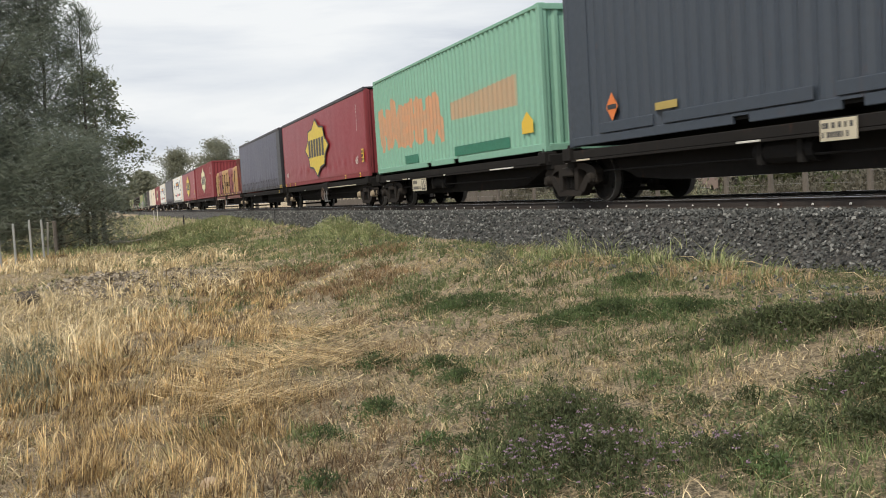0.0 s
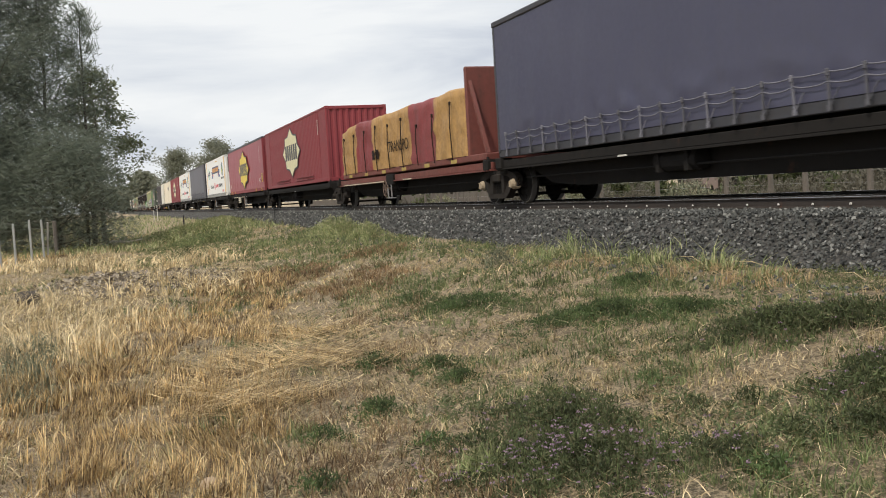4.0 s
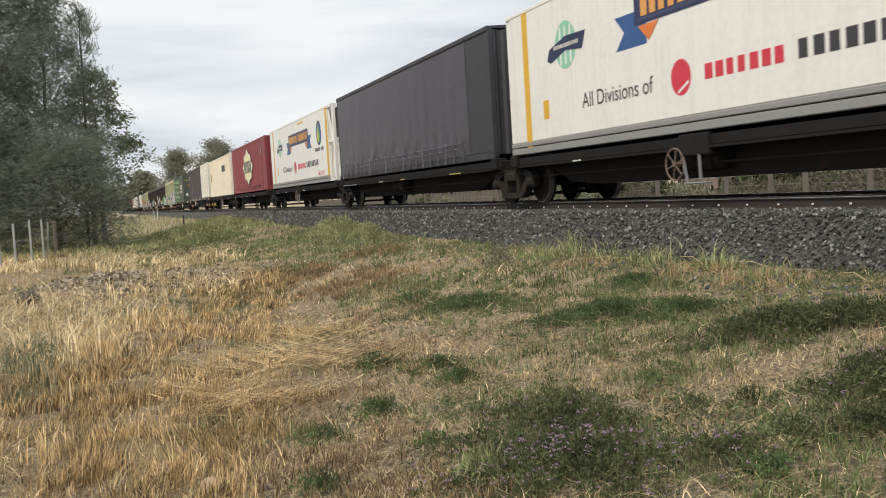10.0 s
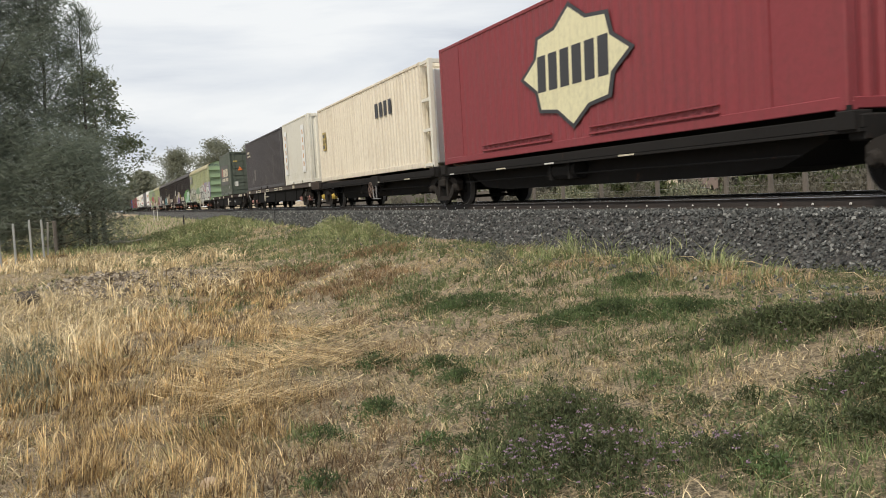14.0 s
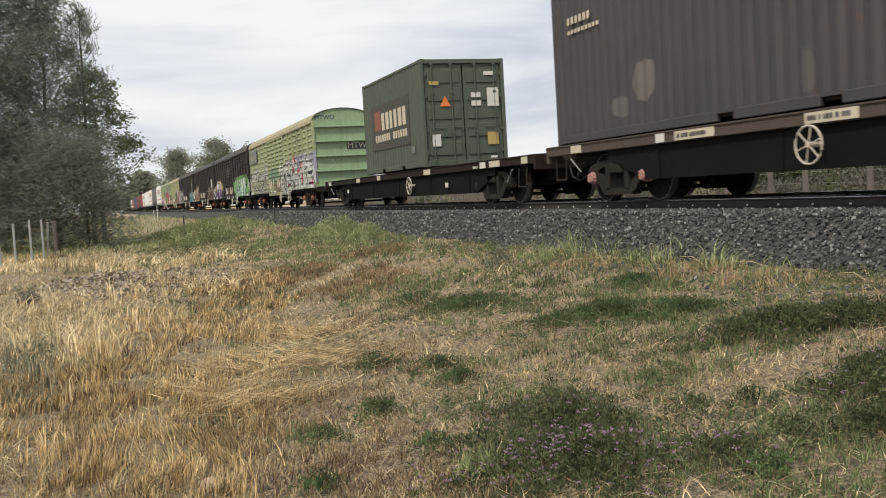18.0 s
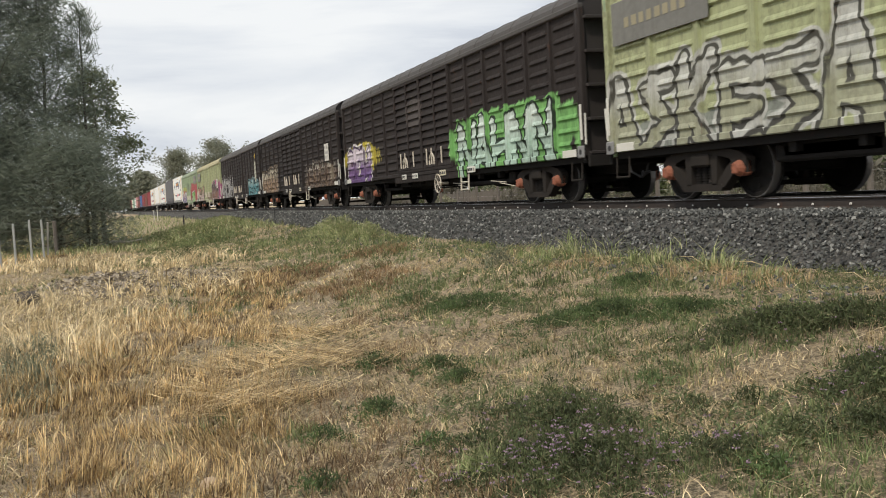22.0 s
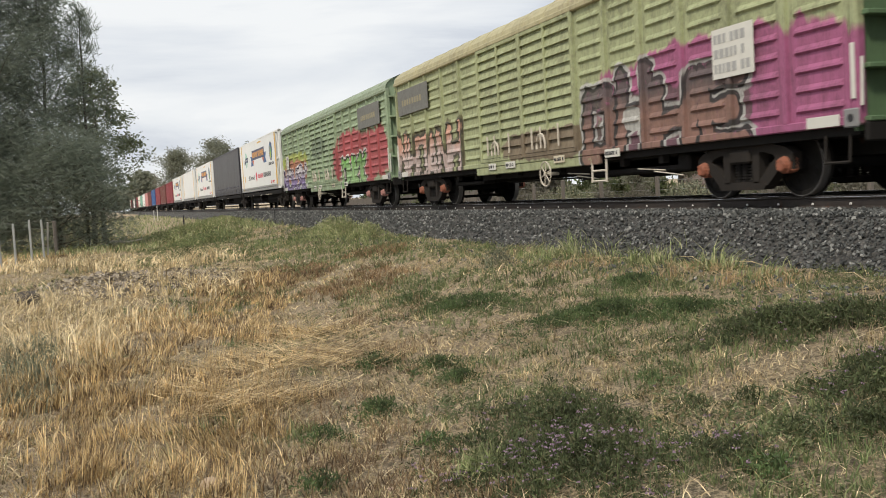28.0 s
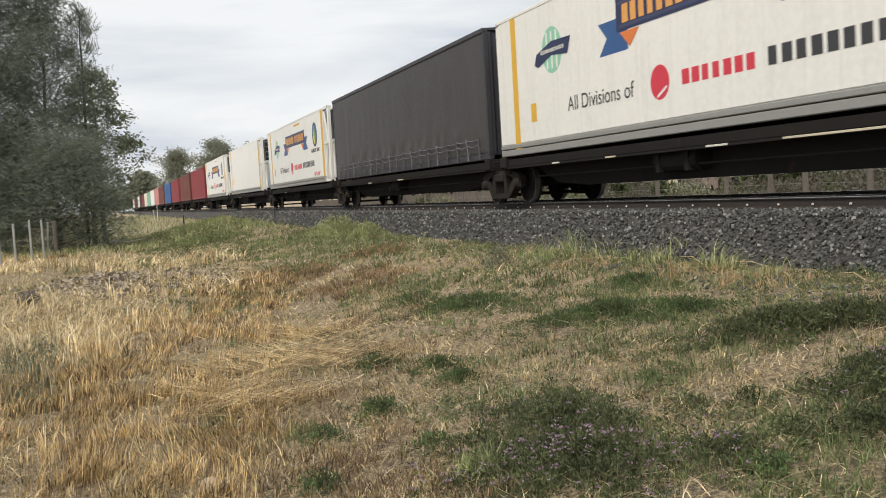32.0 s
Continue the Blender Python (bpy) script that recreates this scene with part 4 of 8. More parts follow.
    for s, m in ((-1, LEMON_PAINT), (1, GREEN_PAINT)):
        b = Build()
        half = [(0, 0.40), (0.10, 0.16), (0.24, -0.06), (0.25, -0.20), (0.16, -0.33), (0, -0.39)]
        pts = [(ox + s * q, oz + r) for q, r in half]
        b.prism(pts if s < 0 else pts[::-1], y - 0.009, y - 0.0065)
        part("drop_half", b, m, ob, m.name.replace("_", " ") + " half of a drop")
    blocks("caption", ob, 3.69, 5.31, 1.26, 1.40, y, INK, 12, "dark block of lettering", (7,))
    blocks("caption", ob, -0.18, 1.58, 0.71, 0.93, y, SIGNAL_RED, 7, "red block of lettering")
    blocks("caption", ob, 1.77, 4.18, 0.71, 0.95, y, INK, 9, "black block of lettering")
    letters("caption", "All Divisions of", 0.38, INK, ob, -2.72, 0.80, y - 0.003, "grey words")
    b = Build()
    b.prism(oval(-0.78, 0.82, 0.26, 0.27), y - 0.003, y)
    part("round_mark", b, SIGNAL_RED, ob)
    b = Build()
    b.bar((-0.86, y - 0.004, 0.60), (-0.58, y - 0.004, 0.74), 0.04, 0.002)
    part("mark_gap", b, WHITE_BODY, ob)
    b = Build()
    b.prism(oval(-4.44, 1.90, 0.42, 0.44), y - 0.003, y)
    part("globe", b, PALE_GREEN_PAINT, ob)
    b = Build()
    for q in (-0.20, 0.0, 0.20):
        b.box(-4.44 + q - 0.03, -4.44 + q + 0.03, y - 0.0055, y - 0.0035, 1.55, 2.25)
    part("globe_lines", b, WHITE_BODY, ob)
    b = Build()
    b.prism([(-5.2, 1.70), (-5.05, 1.64), (-4.44, 1.80), (-3.8, 1.74), (-3.65, 2.04), (-4.44, 2.06), (-5.1, 1.90)], y - 0.009, y - 0.006)
    part("globe_ribbon", b, NAVY_PAINT, ob)
    blocks("caption", ob, -4.9, -3.9, 1.86, 1.93, y - 0.009, WHITE, 13, "pale block")
    letters("size_marking", "46'6\" x 9'10\"", 0.22, SIGNAL_RED, ob, 4.58, 0.37, y - 0.003, "red figures")
    b = Build()
    b.box(0.2, 1.5, y - 0.003, y, 2.62, 2.70)
    part("sticker", b, AMBER, ob)
    return ob


# ---- low load under a tarpaulin ----
def tarp_material():
    def bands(nt, co, col):
        sep = nt.nodes.new("ShaderNodeSeparateXYZ")
        nt.links.new(co, sep.inputs[0])
        x = math_node(nt, "ADD", sep.outputs[0], math_node(nt, "MULTIPLY", math_node(nt, "SUBTRACT", tex_noise(nt, co, 1.0, 2), 0.5), 0.1))
        m1 = math_node(nt, "MULTIPLY", math_node(nt, "GREATER_THAN", x, -4.1), math_node(nt, "LESS_THAN", x, -2.1))
        m2 = math_node(nt, "MULTIPLY", math_node(nt, "GREATER_THAN", x, 1.95), math_node(nt, "LESS_THAN", x, 4.0))
        m = math_node(nt, "ADD", m1, m2)
        return blend(nt, m, col, (0.24, 0.045, 0.05))
    return weathered("ochre_and_maroon_tarpaulin", (0.40, 0.235, 0.08), 0.6, 0.4, (0.10, 0.05, 0.04), 0.0, 0.35, var=0.35, paint=bands, bump=0.6)


def tarped_load(s0):
    ob = load("tarpaulin_covered_load", s0, "low load under an ochre and maroon banded tarpaulin, roped down", "load")
    h, hw, z1 = 6.25, 1.22, 1.84
    m = tarp_material()
    b = Build()
    b.slab(-h - 0.05, h + 1.2, -hw, hw, 0.0, 0.16, 0.02)
    part("pallet_base", b, STEEL_RED, ob, "dull red steel base")
    b = Build()
    nx, prof = 150, []
    for k in range(13):
        prof.append((0, k / 12))
    vs, fs = [], []
    ring = [(-hw, 0.16 + (z1 - 0.22) * k / 10) for k in range(11)] + [(-hw + 0.10, z1), (-0.4, z1 + 0.05), (0.4, z1 + 0.05), (hw - 0.10, z1)] + [(hw, z1 - 0.06 - (z1 - 0.22) * k / 10) for k in range(11)]
    for i in range(nx + 1):
        x = -h + 2 * h * i / nx
        for y, z in ring:
            pull = 0.10 * abs(math.sin((x + 0.5) * math.pi / 1.55))
            sag = (0.06 * noise.noise((x * 0.9, 2.2, 0)) - 0.03) * (z / z1)
            fold = 0.035 * abs(noise.noise((x * 0.5 + 7, z * 6.0 + 1.4 * math.sin(x * 1.3), y))) + 0.06 * noise.noise((x * 2.2 + z * 1.5, z * 2.6 - x * 0.6, y)) + 0.03 * abs(noise.noise((x * 1.1 - z * 2.0, z * 4.0, y))) + 0.03 * noise.noise((x * 0.7 + z, z * 3.5, y * 2))
            sg = -1 if y < 0 else 1
            inset = 0.05 if i in (0, nx) else 0.0
            vs.append((x, y - sg * (0.02 + inset) + sg * (fold + pull * 0.25 * (1 - z / z1)), z + sag - 0.12 * smooth(h - 2.0, h, -x) * (z / z1)))
    n = len(ring)
    for i in range(nx):
        for k in range(n - 1):
            fs.append((i * n + k, i * n + k + 1, (i + 1) * n + k + 1, (i + 1) * n + k)[::-1])
    fs.append(tuple(range(n)))
    fs.append(tuple(nx * n + k for k in range(n - 1, -1, -1)))
    b.face_set(vs, fs)
    t = part("tarpaulin", b, m, ob)
    for f in t.data.polygons:
        f.use_smooth = True
    rnd = random.Random(5)
    for k in range(9):
        x = -h + 0.6 + k * 1.38
        r = Build()
        zt = rnd.uniform(1.15, 1.5)
        r.tube([(x, -hw - 0.06, zt), (x + 0.02, -hw - 0.09, zt * 0.6), (x - 0.01, -hw - 0.05, 0.1)], 0.016, 6)
        r.slab(x - 0.04, x + 0.04, -hw - 0.08, -hw - 0.03, zt - 0.05, zt + 0.06, 0.02)
        part("rope", r, STEEL_BROWN, ob, "dark rope with a knot")
    letters("lettering", "TRANSPO", 0.46, STEEL_BROWN, ob, 0.82, 0.75, -hw - 0.05, "faded black letters")
    blocks("lettering", ob, -2.05, -1.11, 0.48, 0.78, -hw - 0.05, STEEL_BROWN, 2, "faded black block")
    b = Build()
    b.slab(h + 0.05, h + 0.17, -hw, hw, 0.1, 2.25, 0.03)
    b.bar((h + 0.17, -hw + 0.1, 1.9), (h + 1.1, -hw + 0.1, 0.15), 0.08)
    b.bar((h + 0.17, hw - 0.1, 1.9), (h + 1.1, hw - 0.1, 0.15), 0.08)
    part("bulkhead", b, STEEL_RED, ob, "dull red steel bulkhead")
    for k in range(6):
        board("patch", ob, -h + 0.9 + k * 2.1, -h + 1.3 + k * 2.1, 0.01, 0.11, YELLOW_PATCH, -hw - 0.003)
    return ob


# ---- louvred van ----
def panel_mesh(w, hgt, m):
    """One pressed steel sheet: a folded rib at each edge and ten beads between."""
    h = w / 2
    xs = [-h, -h + 0.040, -h + 0.046, -h + 0.15, -h + 0.20, h - 0.20, h - 0.15, h - 0.046, h - 0.040, h]
    ys = [-0.05, -0.05, 0.0, 0.0, 0.0, 0.0, 0.0, 0.0, -0.05, -0.05]
    rows = [(0.0, 0.0)]
    for k in range(10):
        z = 0.10 + k * (hgt - 0.12) / 10
        rows += [(z, 0.0), (z + 0.028, -0.036), (z + 0.060, -0.028), (z + 0.105, 0.0)]
    rows.append((hgt, 0.0))
    vs = [(x, y + (out if 4 <= i <= 5 else 0.0), z) for z, out in rows for i, (x, y) in enumerate(zip(xs, ys))]
    n = len(xs)
    fs = [(r * n + i, r * n + i + 1, (r + 1) * n + i + 1, (r + 1) * n + i) for r in range(len(rows) - 1) for i in range(n - 1)]
    return Build().face_set(vs, fs).mesh("panel", m)


def louvre_mesh(w, hgt, m):
    """The frame of a louvred door, and one of its slats with their heights."""
    b = Build()
    b.box(-w / 2, w / 2, 0.02, 0.04, 0, hgt)
    for x0, x1 in ((-w / 2, -w / 2 + 0.07), (w / 2 - 0.07, w / 2), (-0.03, 0.03)):
        b.slab(x0, x1, -0.06, 0.025, 0, hgt, 0.012)
    b.box(-w / 2, w / 2, -0.05, 0.025, 0, 0.07)
    b.box(-w / 2, w / 2, -0.05, 0.025, hgt - 0.08, hgt)
    n = 12
    p = (hgt - 0.16) / n
    s = Build()
    s.face_set([(-w / 2 + 0.07, -0.045, 0), (w / 2 - 0.07, -0.045, 0), (w / 2 - 0.07, 0.015, p * 0.92), (-w / 2 + 0.07, 0.015, p * 0.92), (-w / 2 + 0.07, 0.01, 0), (w / 2 - 0.07, 0.01, 0)],
               [(0, 1, 2, 3), (4, 5, 1, 0), (0, 3, 4), (1, 5, 2)])
    return b.mesh("louvred_door", m), s.mesh("slat", m), [0.08 + k * p for k in range(n)]


def van(s0, colour, roof_colour, label, paint, boxes, seed, plaque=True, end_dirt=0.15, roof_label="", tone=0.42, end_colour=None, plaque_x=-8.65, notice=None, wheel=-0.9):
    """A long steel van with pressed panels and louvred doors. s0: centre at the start."""
    length, z0, z1 = 18.0, 0.79, 3.45
    w = thing("louvred_van", label, "wagon", pose(s0, TRACK_Y, DATUM), "wagons of the train")
    h, hw = length / 2, 1.24
    side = weathered("van_side_paint", colour, 0.78, tone, (0.045, 0.036, 0.028) if colour[0] > 0.1 else (0.016, 0.013, 0.012), 0.16, 0.34, var=0.28, empty=w, paint=paint, seed=seed)
    if colour[0] < 0.1:
        side.node_tree.nodes["Principled BSDF"].inputs["Specular IOR Level"].default_value = 0.2
    ends = weathered("van_end_paint", end_colour or colour, 0.62, end_dirt, (0.035, 0.03, 0.026), 0.06, 0.2, var=0.15, empty=w, seed=seed)
    top = weathered("van_roof_paint", roof_colour, 0.65, 0.3, (0.06, 0.05, 0.04), 0.15, 0.2, var=0.2, empty=w, seed=seed)
    hgt = z1 - z0 - 0.14
    right, door, left = 6.9, 2.32, 6.25
    for s in (-1, 1):
        x = h - 0.12
        n = 6
        pw = (right - 0.12) / n
        pm = panel_mesh(pw, hgt, side)
        for k in range(n):
            p = part("panel", pm, None, w)
            p.location = (x - pw * (k + 0.5), s * hw, z0 + 0.10)
            p.rotation_euler = (0, 0, 0 if s < 0 else math.pi)
        x -= right - 0.12
        lm, slat, heights_ = louvre_mesh(door, hgt, side)
        for k in range(2):
            p = part("louvred_door", lm, None, w)
            p.location = (x - door * (k + 0.5), s * (hw + 0.01), z0 + 0.10)
            p.rotation_euler = (0, 0, 0 if s < 0 else math.pi)
            for z in heights_:
                part("slat", slat, None, p).location = (0, 0, z)
            if s < 0:
                for q in (-0.62, -0.22, 0.55):
                    t = Build()
                    u = x - door * (k + 0.5) + q
                    t.tube([(u, -hw - 0.10, z0 + 0.24), (u, -hw - 0.10, z0 + 0.66)], 0.020, 6)
                    if q == -0.22:
                        t.tube([(u + 0.19 * math.cos(v), -hw - 0.10, z0 + 0.30 + 0.22 * math.sin(v)) for v in [math.pi * (-0.1 + 1.2 * i / 10) for i in range(11)]], 0.022, 6)
                    part("door_handle", t, CREAM_WHEEL, p, "pale steel door handle").matrix_parent_inverse = p.matrix_basis.inverted()
        x -= 2 * door
        n = 5
        pw = (x + h - 0.12) / n
        pm = panel_mesh(pw, hgt, side)
        for k in range(n):
            p = part("panel", pm, None, w)
            p.location = (x - pw * (k + 0.5), s * hw, z0 + 0.10)
            p.rotation_euler = (0, 0, 0 if s < 0 else math.pi)
        r = Build()
        r.slab(-h, h, min(s * (hw + 0.05), s * (hw - 0.06)), max(s * (hw + 0.05), s * (hw - 0.06)), z0 - 0.01, z0 + 0.10, 0.015)
        r.slab(-2.9, 2.9, min(s * (hw + 0.04), s * (hw - 0.03)), max(s * (hw + 0.04), s * (hw - 0.03)), z0 - 0.18, z0 - 0.01, 0.015)
        part("side_sill", r, side, w)
        r = Build()
        r.slab(-h, h, min(s * (hw + 0.07), s * (hw - 0.06)), max(s * (hw + 0.07), s * (hw - 0.06)), z1 - 0.06, z1 + 0.05, 0.02)
        part("eave_rail", r, top, w)
        for e in (-1, 1):
            p = Build()
            p.slab(min(e * h, e * (h - 0.13)), max(e * h, e * (h - 0.13)), min(s * (hw + 0.05), s * (hw - 0.08)), max(s * (hw + 0.05), s * (hw - 0.08)), z0 - 0.015, z1, 0.02)
            part("corner_post", p, side, w)
    arch = [(hw * 1.045 * math.cos(a), z1 + 0.55 * math.sin(a) ** 0.9) for a in [math.pi * k / 14 for k in range(15)]]
    b = Build()
    m = len(arch)
    vs, fs = [], []
    ribs = 18
    for i in range(ribs + 1):
        u = -h + length * i / ribs
        vs += [(u, y, z) for y, z in arch]
    for i in range(ribs):
        for k in range(m - 1):
            fs.append((i * m + k, i * m + k + 1, (i + 1) * m + k + 1, (i + 1) * m + k)[::-1])
    b.face_set(vs, fs)
    rf = part("roof", b, top, w, roof_label)
    for i in range(1, ribs):
        u = -h + length * i / ribs
        q = Build()
        q.tube([(u, y * 1.002, z + 0.002) for y, z in arch], 0.009, 4)
        part("roof_seam", q, top, rf)
    for e in (-1, 1):
        b = Build()
        b.prism_x([(-hw, z0 - 0.08), (hw, z0 - 0.08)] + [(y, z - 0.02) for y, z in arch], e * (h - 0.10) - 0.03, e * (h - 0.10) + 0.03)
        part("end_wall", b, ends, w)
        for k in range(5):
            z = z0 + 0.02 + k * 0.60
            q = Build()
            a, c = sorted((e * (h - 0.10), e * (h + 0.09)))
            q.slab(a, c, -hw + 0.03, hw - 0.03, z, z + 0.06, 0.01)
            part("end_rib", q, ends, w)
    # running gear
    b = Build()
    b.box(-h + 0.1, h - 0.1, -hw + 0.05, hw - 0.05, z0 - 0.12, z0)
    part("floor_panel", b, STEEL_DARK, w)
    b = Build()
    b.box(-h + 0.2, h - 0.2, -0.30, 0.30, 0.45, z0 - 0.1)
    part("centre_sill", b, STEEL_DARK, w)
    b = Build()
    for q in (-4.6, -3.4, -2.2, -1.0, 1.0, 2.2, 3.4, 4.6):
        b.box(q - 0.06, q + 0.06, -1.12, 1.12, 0.54, z0 - 0.1)
    b.box(-4.9, 4.9, -1.0, -0.94, 0.50, z0 - 0.1)
    b.box(-4.9, 4.9, 0.94, 1.0, 0.50, z0 - 0.1)
    part("floor_frame", b, STEEL_DARK, w)
    for e in (-1, 1):
        b = Build()
        b.slab(min(e * h, e * (h + 0.08)), max(e * h, e * (h + 0.08)), -hw, hw, 0.58, z0 + 0.02, 0.02)
        part("headstock", b, STEEL_DARK, w)
        coupler(w, e * (h + 0.05), e)
        g = Build()
        g.tube([(e * (h + 0.03), -hw - 0.03, z0 + 0.2), (e * (h + 0.06), -hw - 0.04, z0 + 0.75)], 0.02, 6)
        g.slab(min(e * (h - 0.10), e * (h - 0.03)), max(e * (h - 0.10), e * (h - 0.03)), -hw - 0.075, -hw - 0.052, z0 + 0.28, z0 + 0.92, 0.01)
        part("grab_rail", g, WHITE, w, "white grab rail")
        board("corner_plate", w, min(e * (h - 0.85), e * (h - 0.30)), max(e * (h - 0.85), e * (h - 0.30)), z0 - 0.005, z0 + 0.13, WHITE, -hw - 0.056, "worn white corner plate")
        lk = Build()
        lk.slab(min(e * (h - 0.22), e * (h + 0.02)), max(e * (h - 0.22), e * (h + 0.02)), -hw - 0.085, -hw - 0.05, z0 - 0.04, z0 + 0.18, 0.02)
        part("jacking_pad", lk, GREY_DASH, w, "grey steel jacking pad")
        lk = Build()
        lk.tube([(e * (h - 0.10), -hw - 0.088, z0 + 0.07), (e * (h - 0.10), -hw - 0.08, z0 + 0.07)], 0.05, 10)
        part("jacking_hole", lk, BLACK, w)
        st = Build()
        for q in (h - 0.2, h - 0.6):
            st.tube([(e * q, -hw, z0 - 0.1), (e * q, -hw - 0.02, 0.36)], 0.016, 6)
        st.tube([(e * (h - 0.2), -hw - 0.02, 0.36), (e * (h - 0.6), -hw - 0.02, 0.36)], 0.02, 6)
        part("footstep", st, BOGIE_DIRT, w)
    handwheel(w, wheel, 0.52, y=-1.36)
    b = Build()
    b.tube([(2.9, -0.4, 0.50), (3.9, -0.4, 0.50)], 0.16, 12)
    part("air_reservoir", b, STEEL_DARK, w)
    b = Build()
    b.slab(1.3, 2.3, -0.9, -0.5, 0.38, 0.66, 0.03)
    b.tube([(-2.6, -0.6, 0.42), (5.0, -0.6, 0.40)], 0.02, 6)
    b.tube([(1.5, -0.9, 0.36), (3.6, -0.95, 0.44)], 0.016, 6)
    b.slab(2.0, 5.2, -1.0, -0.7, 0.40, 0.66, 0.03)
    b.slab(-5.1, -3.2, -1.0, -0.7, 0.42, 0.66, 0.03)
    part("brake_gear", b, STEEL_DARK, w)
    for q, dz in ((wheel + 0.5, 0.10), (wheel + 0.85, 0.04), (wheel + 3.0, 0.08), (wheel + 3.5, 0.02)):
        lv = Build()
        lv.tube([(q, -1.12, 0.40 + dz), (q + 0.75, -1.08, 0.30 + dz * 1.6)], 0.011, 5)
        part("brake_lever", lv, CREAM_WHEEL, w, "thin pale brake lever")
    st = Build()
    for q in (2.62, 3.12):
        st.tube([(q, -hw - 0.02, z0 - 0.1), (q + 0.03, -hw - 0.05, 0.30)], 0.022, 6)
    for z in (0.32, 0.50):
        st.tube([(2.63, -hw - 0.04, z), (3.14, -hw - 0.04, z)], 0.02, 6)
    part("door_step", st, CREAM_WHEEL, w)
    for x, wd in ((-1.9, 0.4), (-0.9, 0.5), (1.4, 0.45), (3.4, 0.5)):
        board("plate", w, x - wd / 2, x + wd / 2, z0 - 0.08, z0 + 0.06, WHITE if x != 1.4 else CREAM, -hw - 0.055, "", 1)
    if notice:
        board("notice", w, notice[0], notice[1], notice[2], notice[3], WHITE, -hw - 0.052, "white painted notice with worn lettering", 3, FAINT_INK)
    if plaque:
        board("plaque", w, plaque_x, plaque_x + 2.65, z0 + 1.72, z0 + 2.42, PLAQUE, -hw - 0.062, "faded grey plaque with bars of lettering")
        blocks("bars", w, plaque_x + 0.4, plaque_x + 2.2, z0 + 1.97, z0 + 2.13, -hw - 0.075, PLAQUE_TEXT, 8, "worn pale lettering block")
    for x in (-6.6, 6.6):
        bogie(w, x, s0, boxes)
    GLIDERS.append((w, s0))
    return w


PLAQUE_TEXT = plain("worn_ochre_lettering", (0.30, 0.27, 0.18), 0.7, 0, 0.5, 10)
FAINT_INK = plain("faint_grey_lettering", (0.36, 0.36, 0.35), 0.6)
PLAQUE = weathered("faded_plaque", (0.17, 0.17, 0.155), 0.6, 0.2, streak=0.2)


# ======== ground and track ========
def ground():
    def axis(pts):
        out = []
        for (a, b, st) in pts:
            n = max(1, round((b - a) / st))
            out += [a + (b - a) * k / n for k in range(n)]
        return out + [pts[-1][1]]
    xs = axis([(-2500, -400, 350), (-400, -120, 28), (-120, -50, 3.5), (-50, -24, 1.0), (-24, -12, 0.22), (-12, -2.5, 0.09), (-2.5, 30, 3), (30, 300, 45), (300, 2500, 700)])
    ys = axis([(-2500, -300, 550), (-300, -40, 40), (-40, -8, 4), (-8, -1.6, 0.4), (-1.6, 6.4, 0.09), (6.4, 8, 0.3), (8, 18, 1.0), (18, 80, 6), (80, 400, 40), (400, 2500, 500)])
    vs = [(x, y, land(x, y)) for x in xs for y in ys]
    n = len(ys)
    fs = [(i * n + j, (i + 1) * n + j, (i + 1) * n + j + 1, i * n + j + 1) for i in range(len(xs) - 1) for j in range(n - 1)]
    b = Build().face_set(vs, fs)
    m, nt, bsdf = nodes_of("dry_turf")
    co = coords(nt)
    big, mid, fine = tex_noise(nt, co, 0.25, 4), tex_noise(nt, co, 1.6, 5), tex_noise(nt, co, 60, 9, 0.78)
    clod, mat = tex_noise(nt, co, 11.0, 5, 0.68), tex_noise(nt, mapped(nt, co, (1, 1, 1), (3, 5, 0)), 34.0, 6, 0.7)
    col = blend(nt, step(nt, mid, 0.38, 0.62), (0.31, 0.235, 0.15), (0.155, 0.117, 0.073))
    col = blend(nt, math_node(nt, "MULTIPLY", step(nt, big, 0.45, 0.62), 0.45), col, (0.085, 0.09, 0.04))
    col = blend(nt, step(nt, mat, 0.46, 0.60), col, (0.56, 0.44, 0.285))
    col = blend(nt, math_node(nt, "MULTIPLY", step(nt, clod, 0.50, 0.38), 0.75), col, (0.085, 0.064, 0.04))
    col = blend(nt, math_node(nt, "MULTIPLY", step(nt, fine, 0.48, 0.70), 0.8), col, (0.68, 0.56, 0.38))
    col = blend(nt, math_node(nt, "MULTIPLY", step(nt, fine, 0.45, 0.30), 0.7), col, (0.05, 0.038, 0.024))
    nt.links.new(col, bsdf.inputs["Base Color"])
    bsdf.inputs["Roughness"].default_value = 0.95
    relief(nt, bsdf, math_node(nt, "ADD", fine, math_node(nt, "MULTIPLY", mat, 1.6)), 0.9, 0.04)
    solid("ground", b, m, "dry straw-coloured turf with green patches", "ground", kind="structure")


BALLAST = varied("basalt_ballast", [(0.032, 0.034, 0.034), (0.070, 0.073, 0.071), (0.100, 0.104, 0.100), (0.078, 0.081, 0.078), (0.30, 0.30, 0.285)], 0.9)
CONCRETE = weathered("grey_concrete_sleeper", (0.22, 0.21, 0.19), 0.85, 0.4, (0.06, 0.05, 0.045), 0.1, 0.1)
RAIL_SIDE = weathered("rusty_rail_web", (0.032, 0.024, 0.020), 0.75, 0.4, (0.03, 0.025, 0.02), 0.4, 0.0)
RAIL_TOP = plain("bright_rail_head", (0.60, 0.60, 0.60), 0.25, 0.95, 0.15)
CLIP_M = plain("pale_rail_clip", (0.72, 0.70, 0.66), 0.5, 0.0)


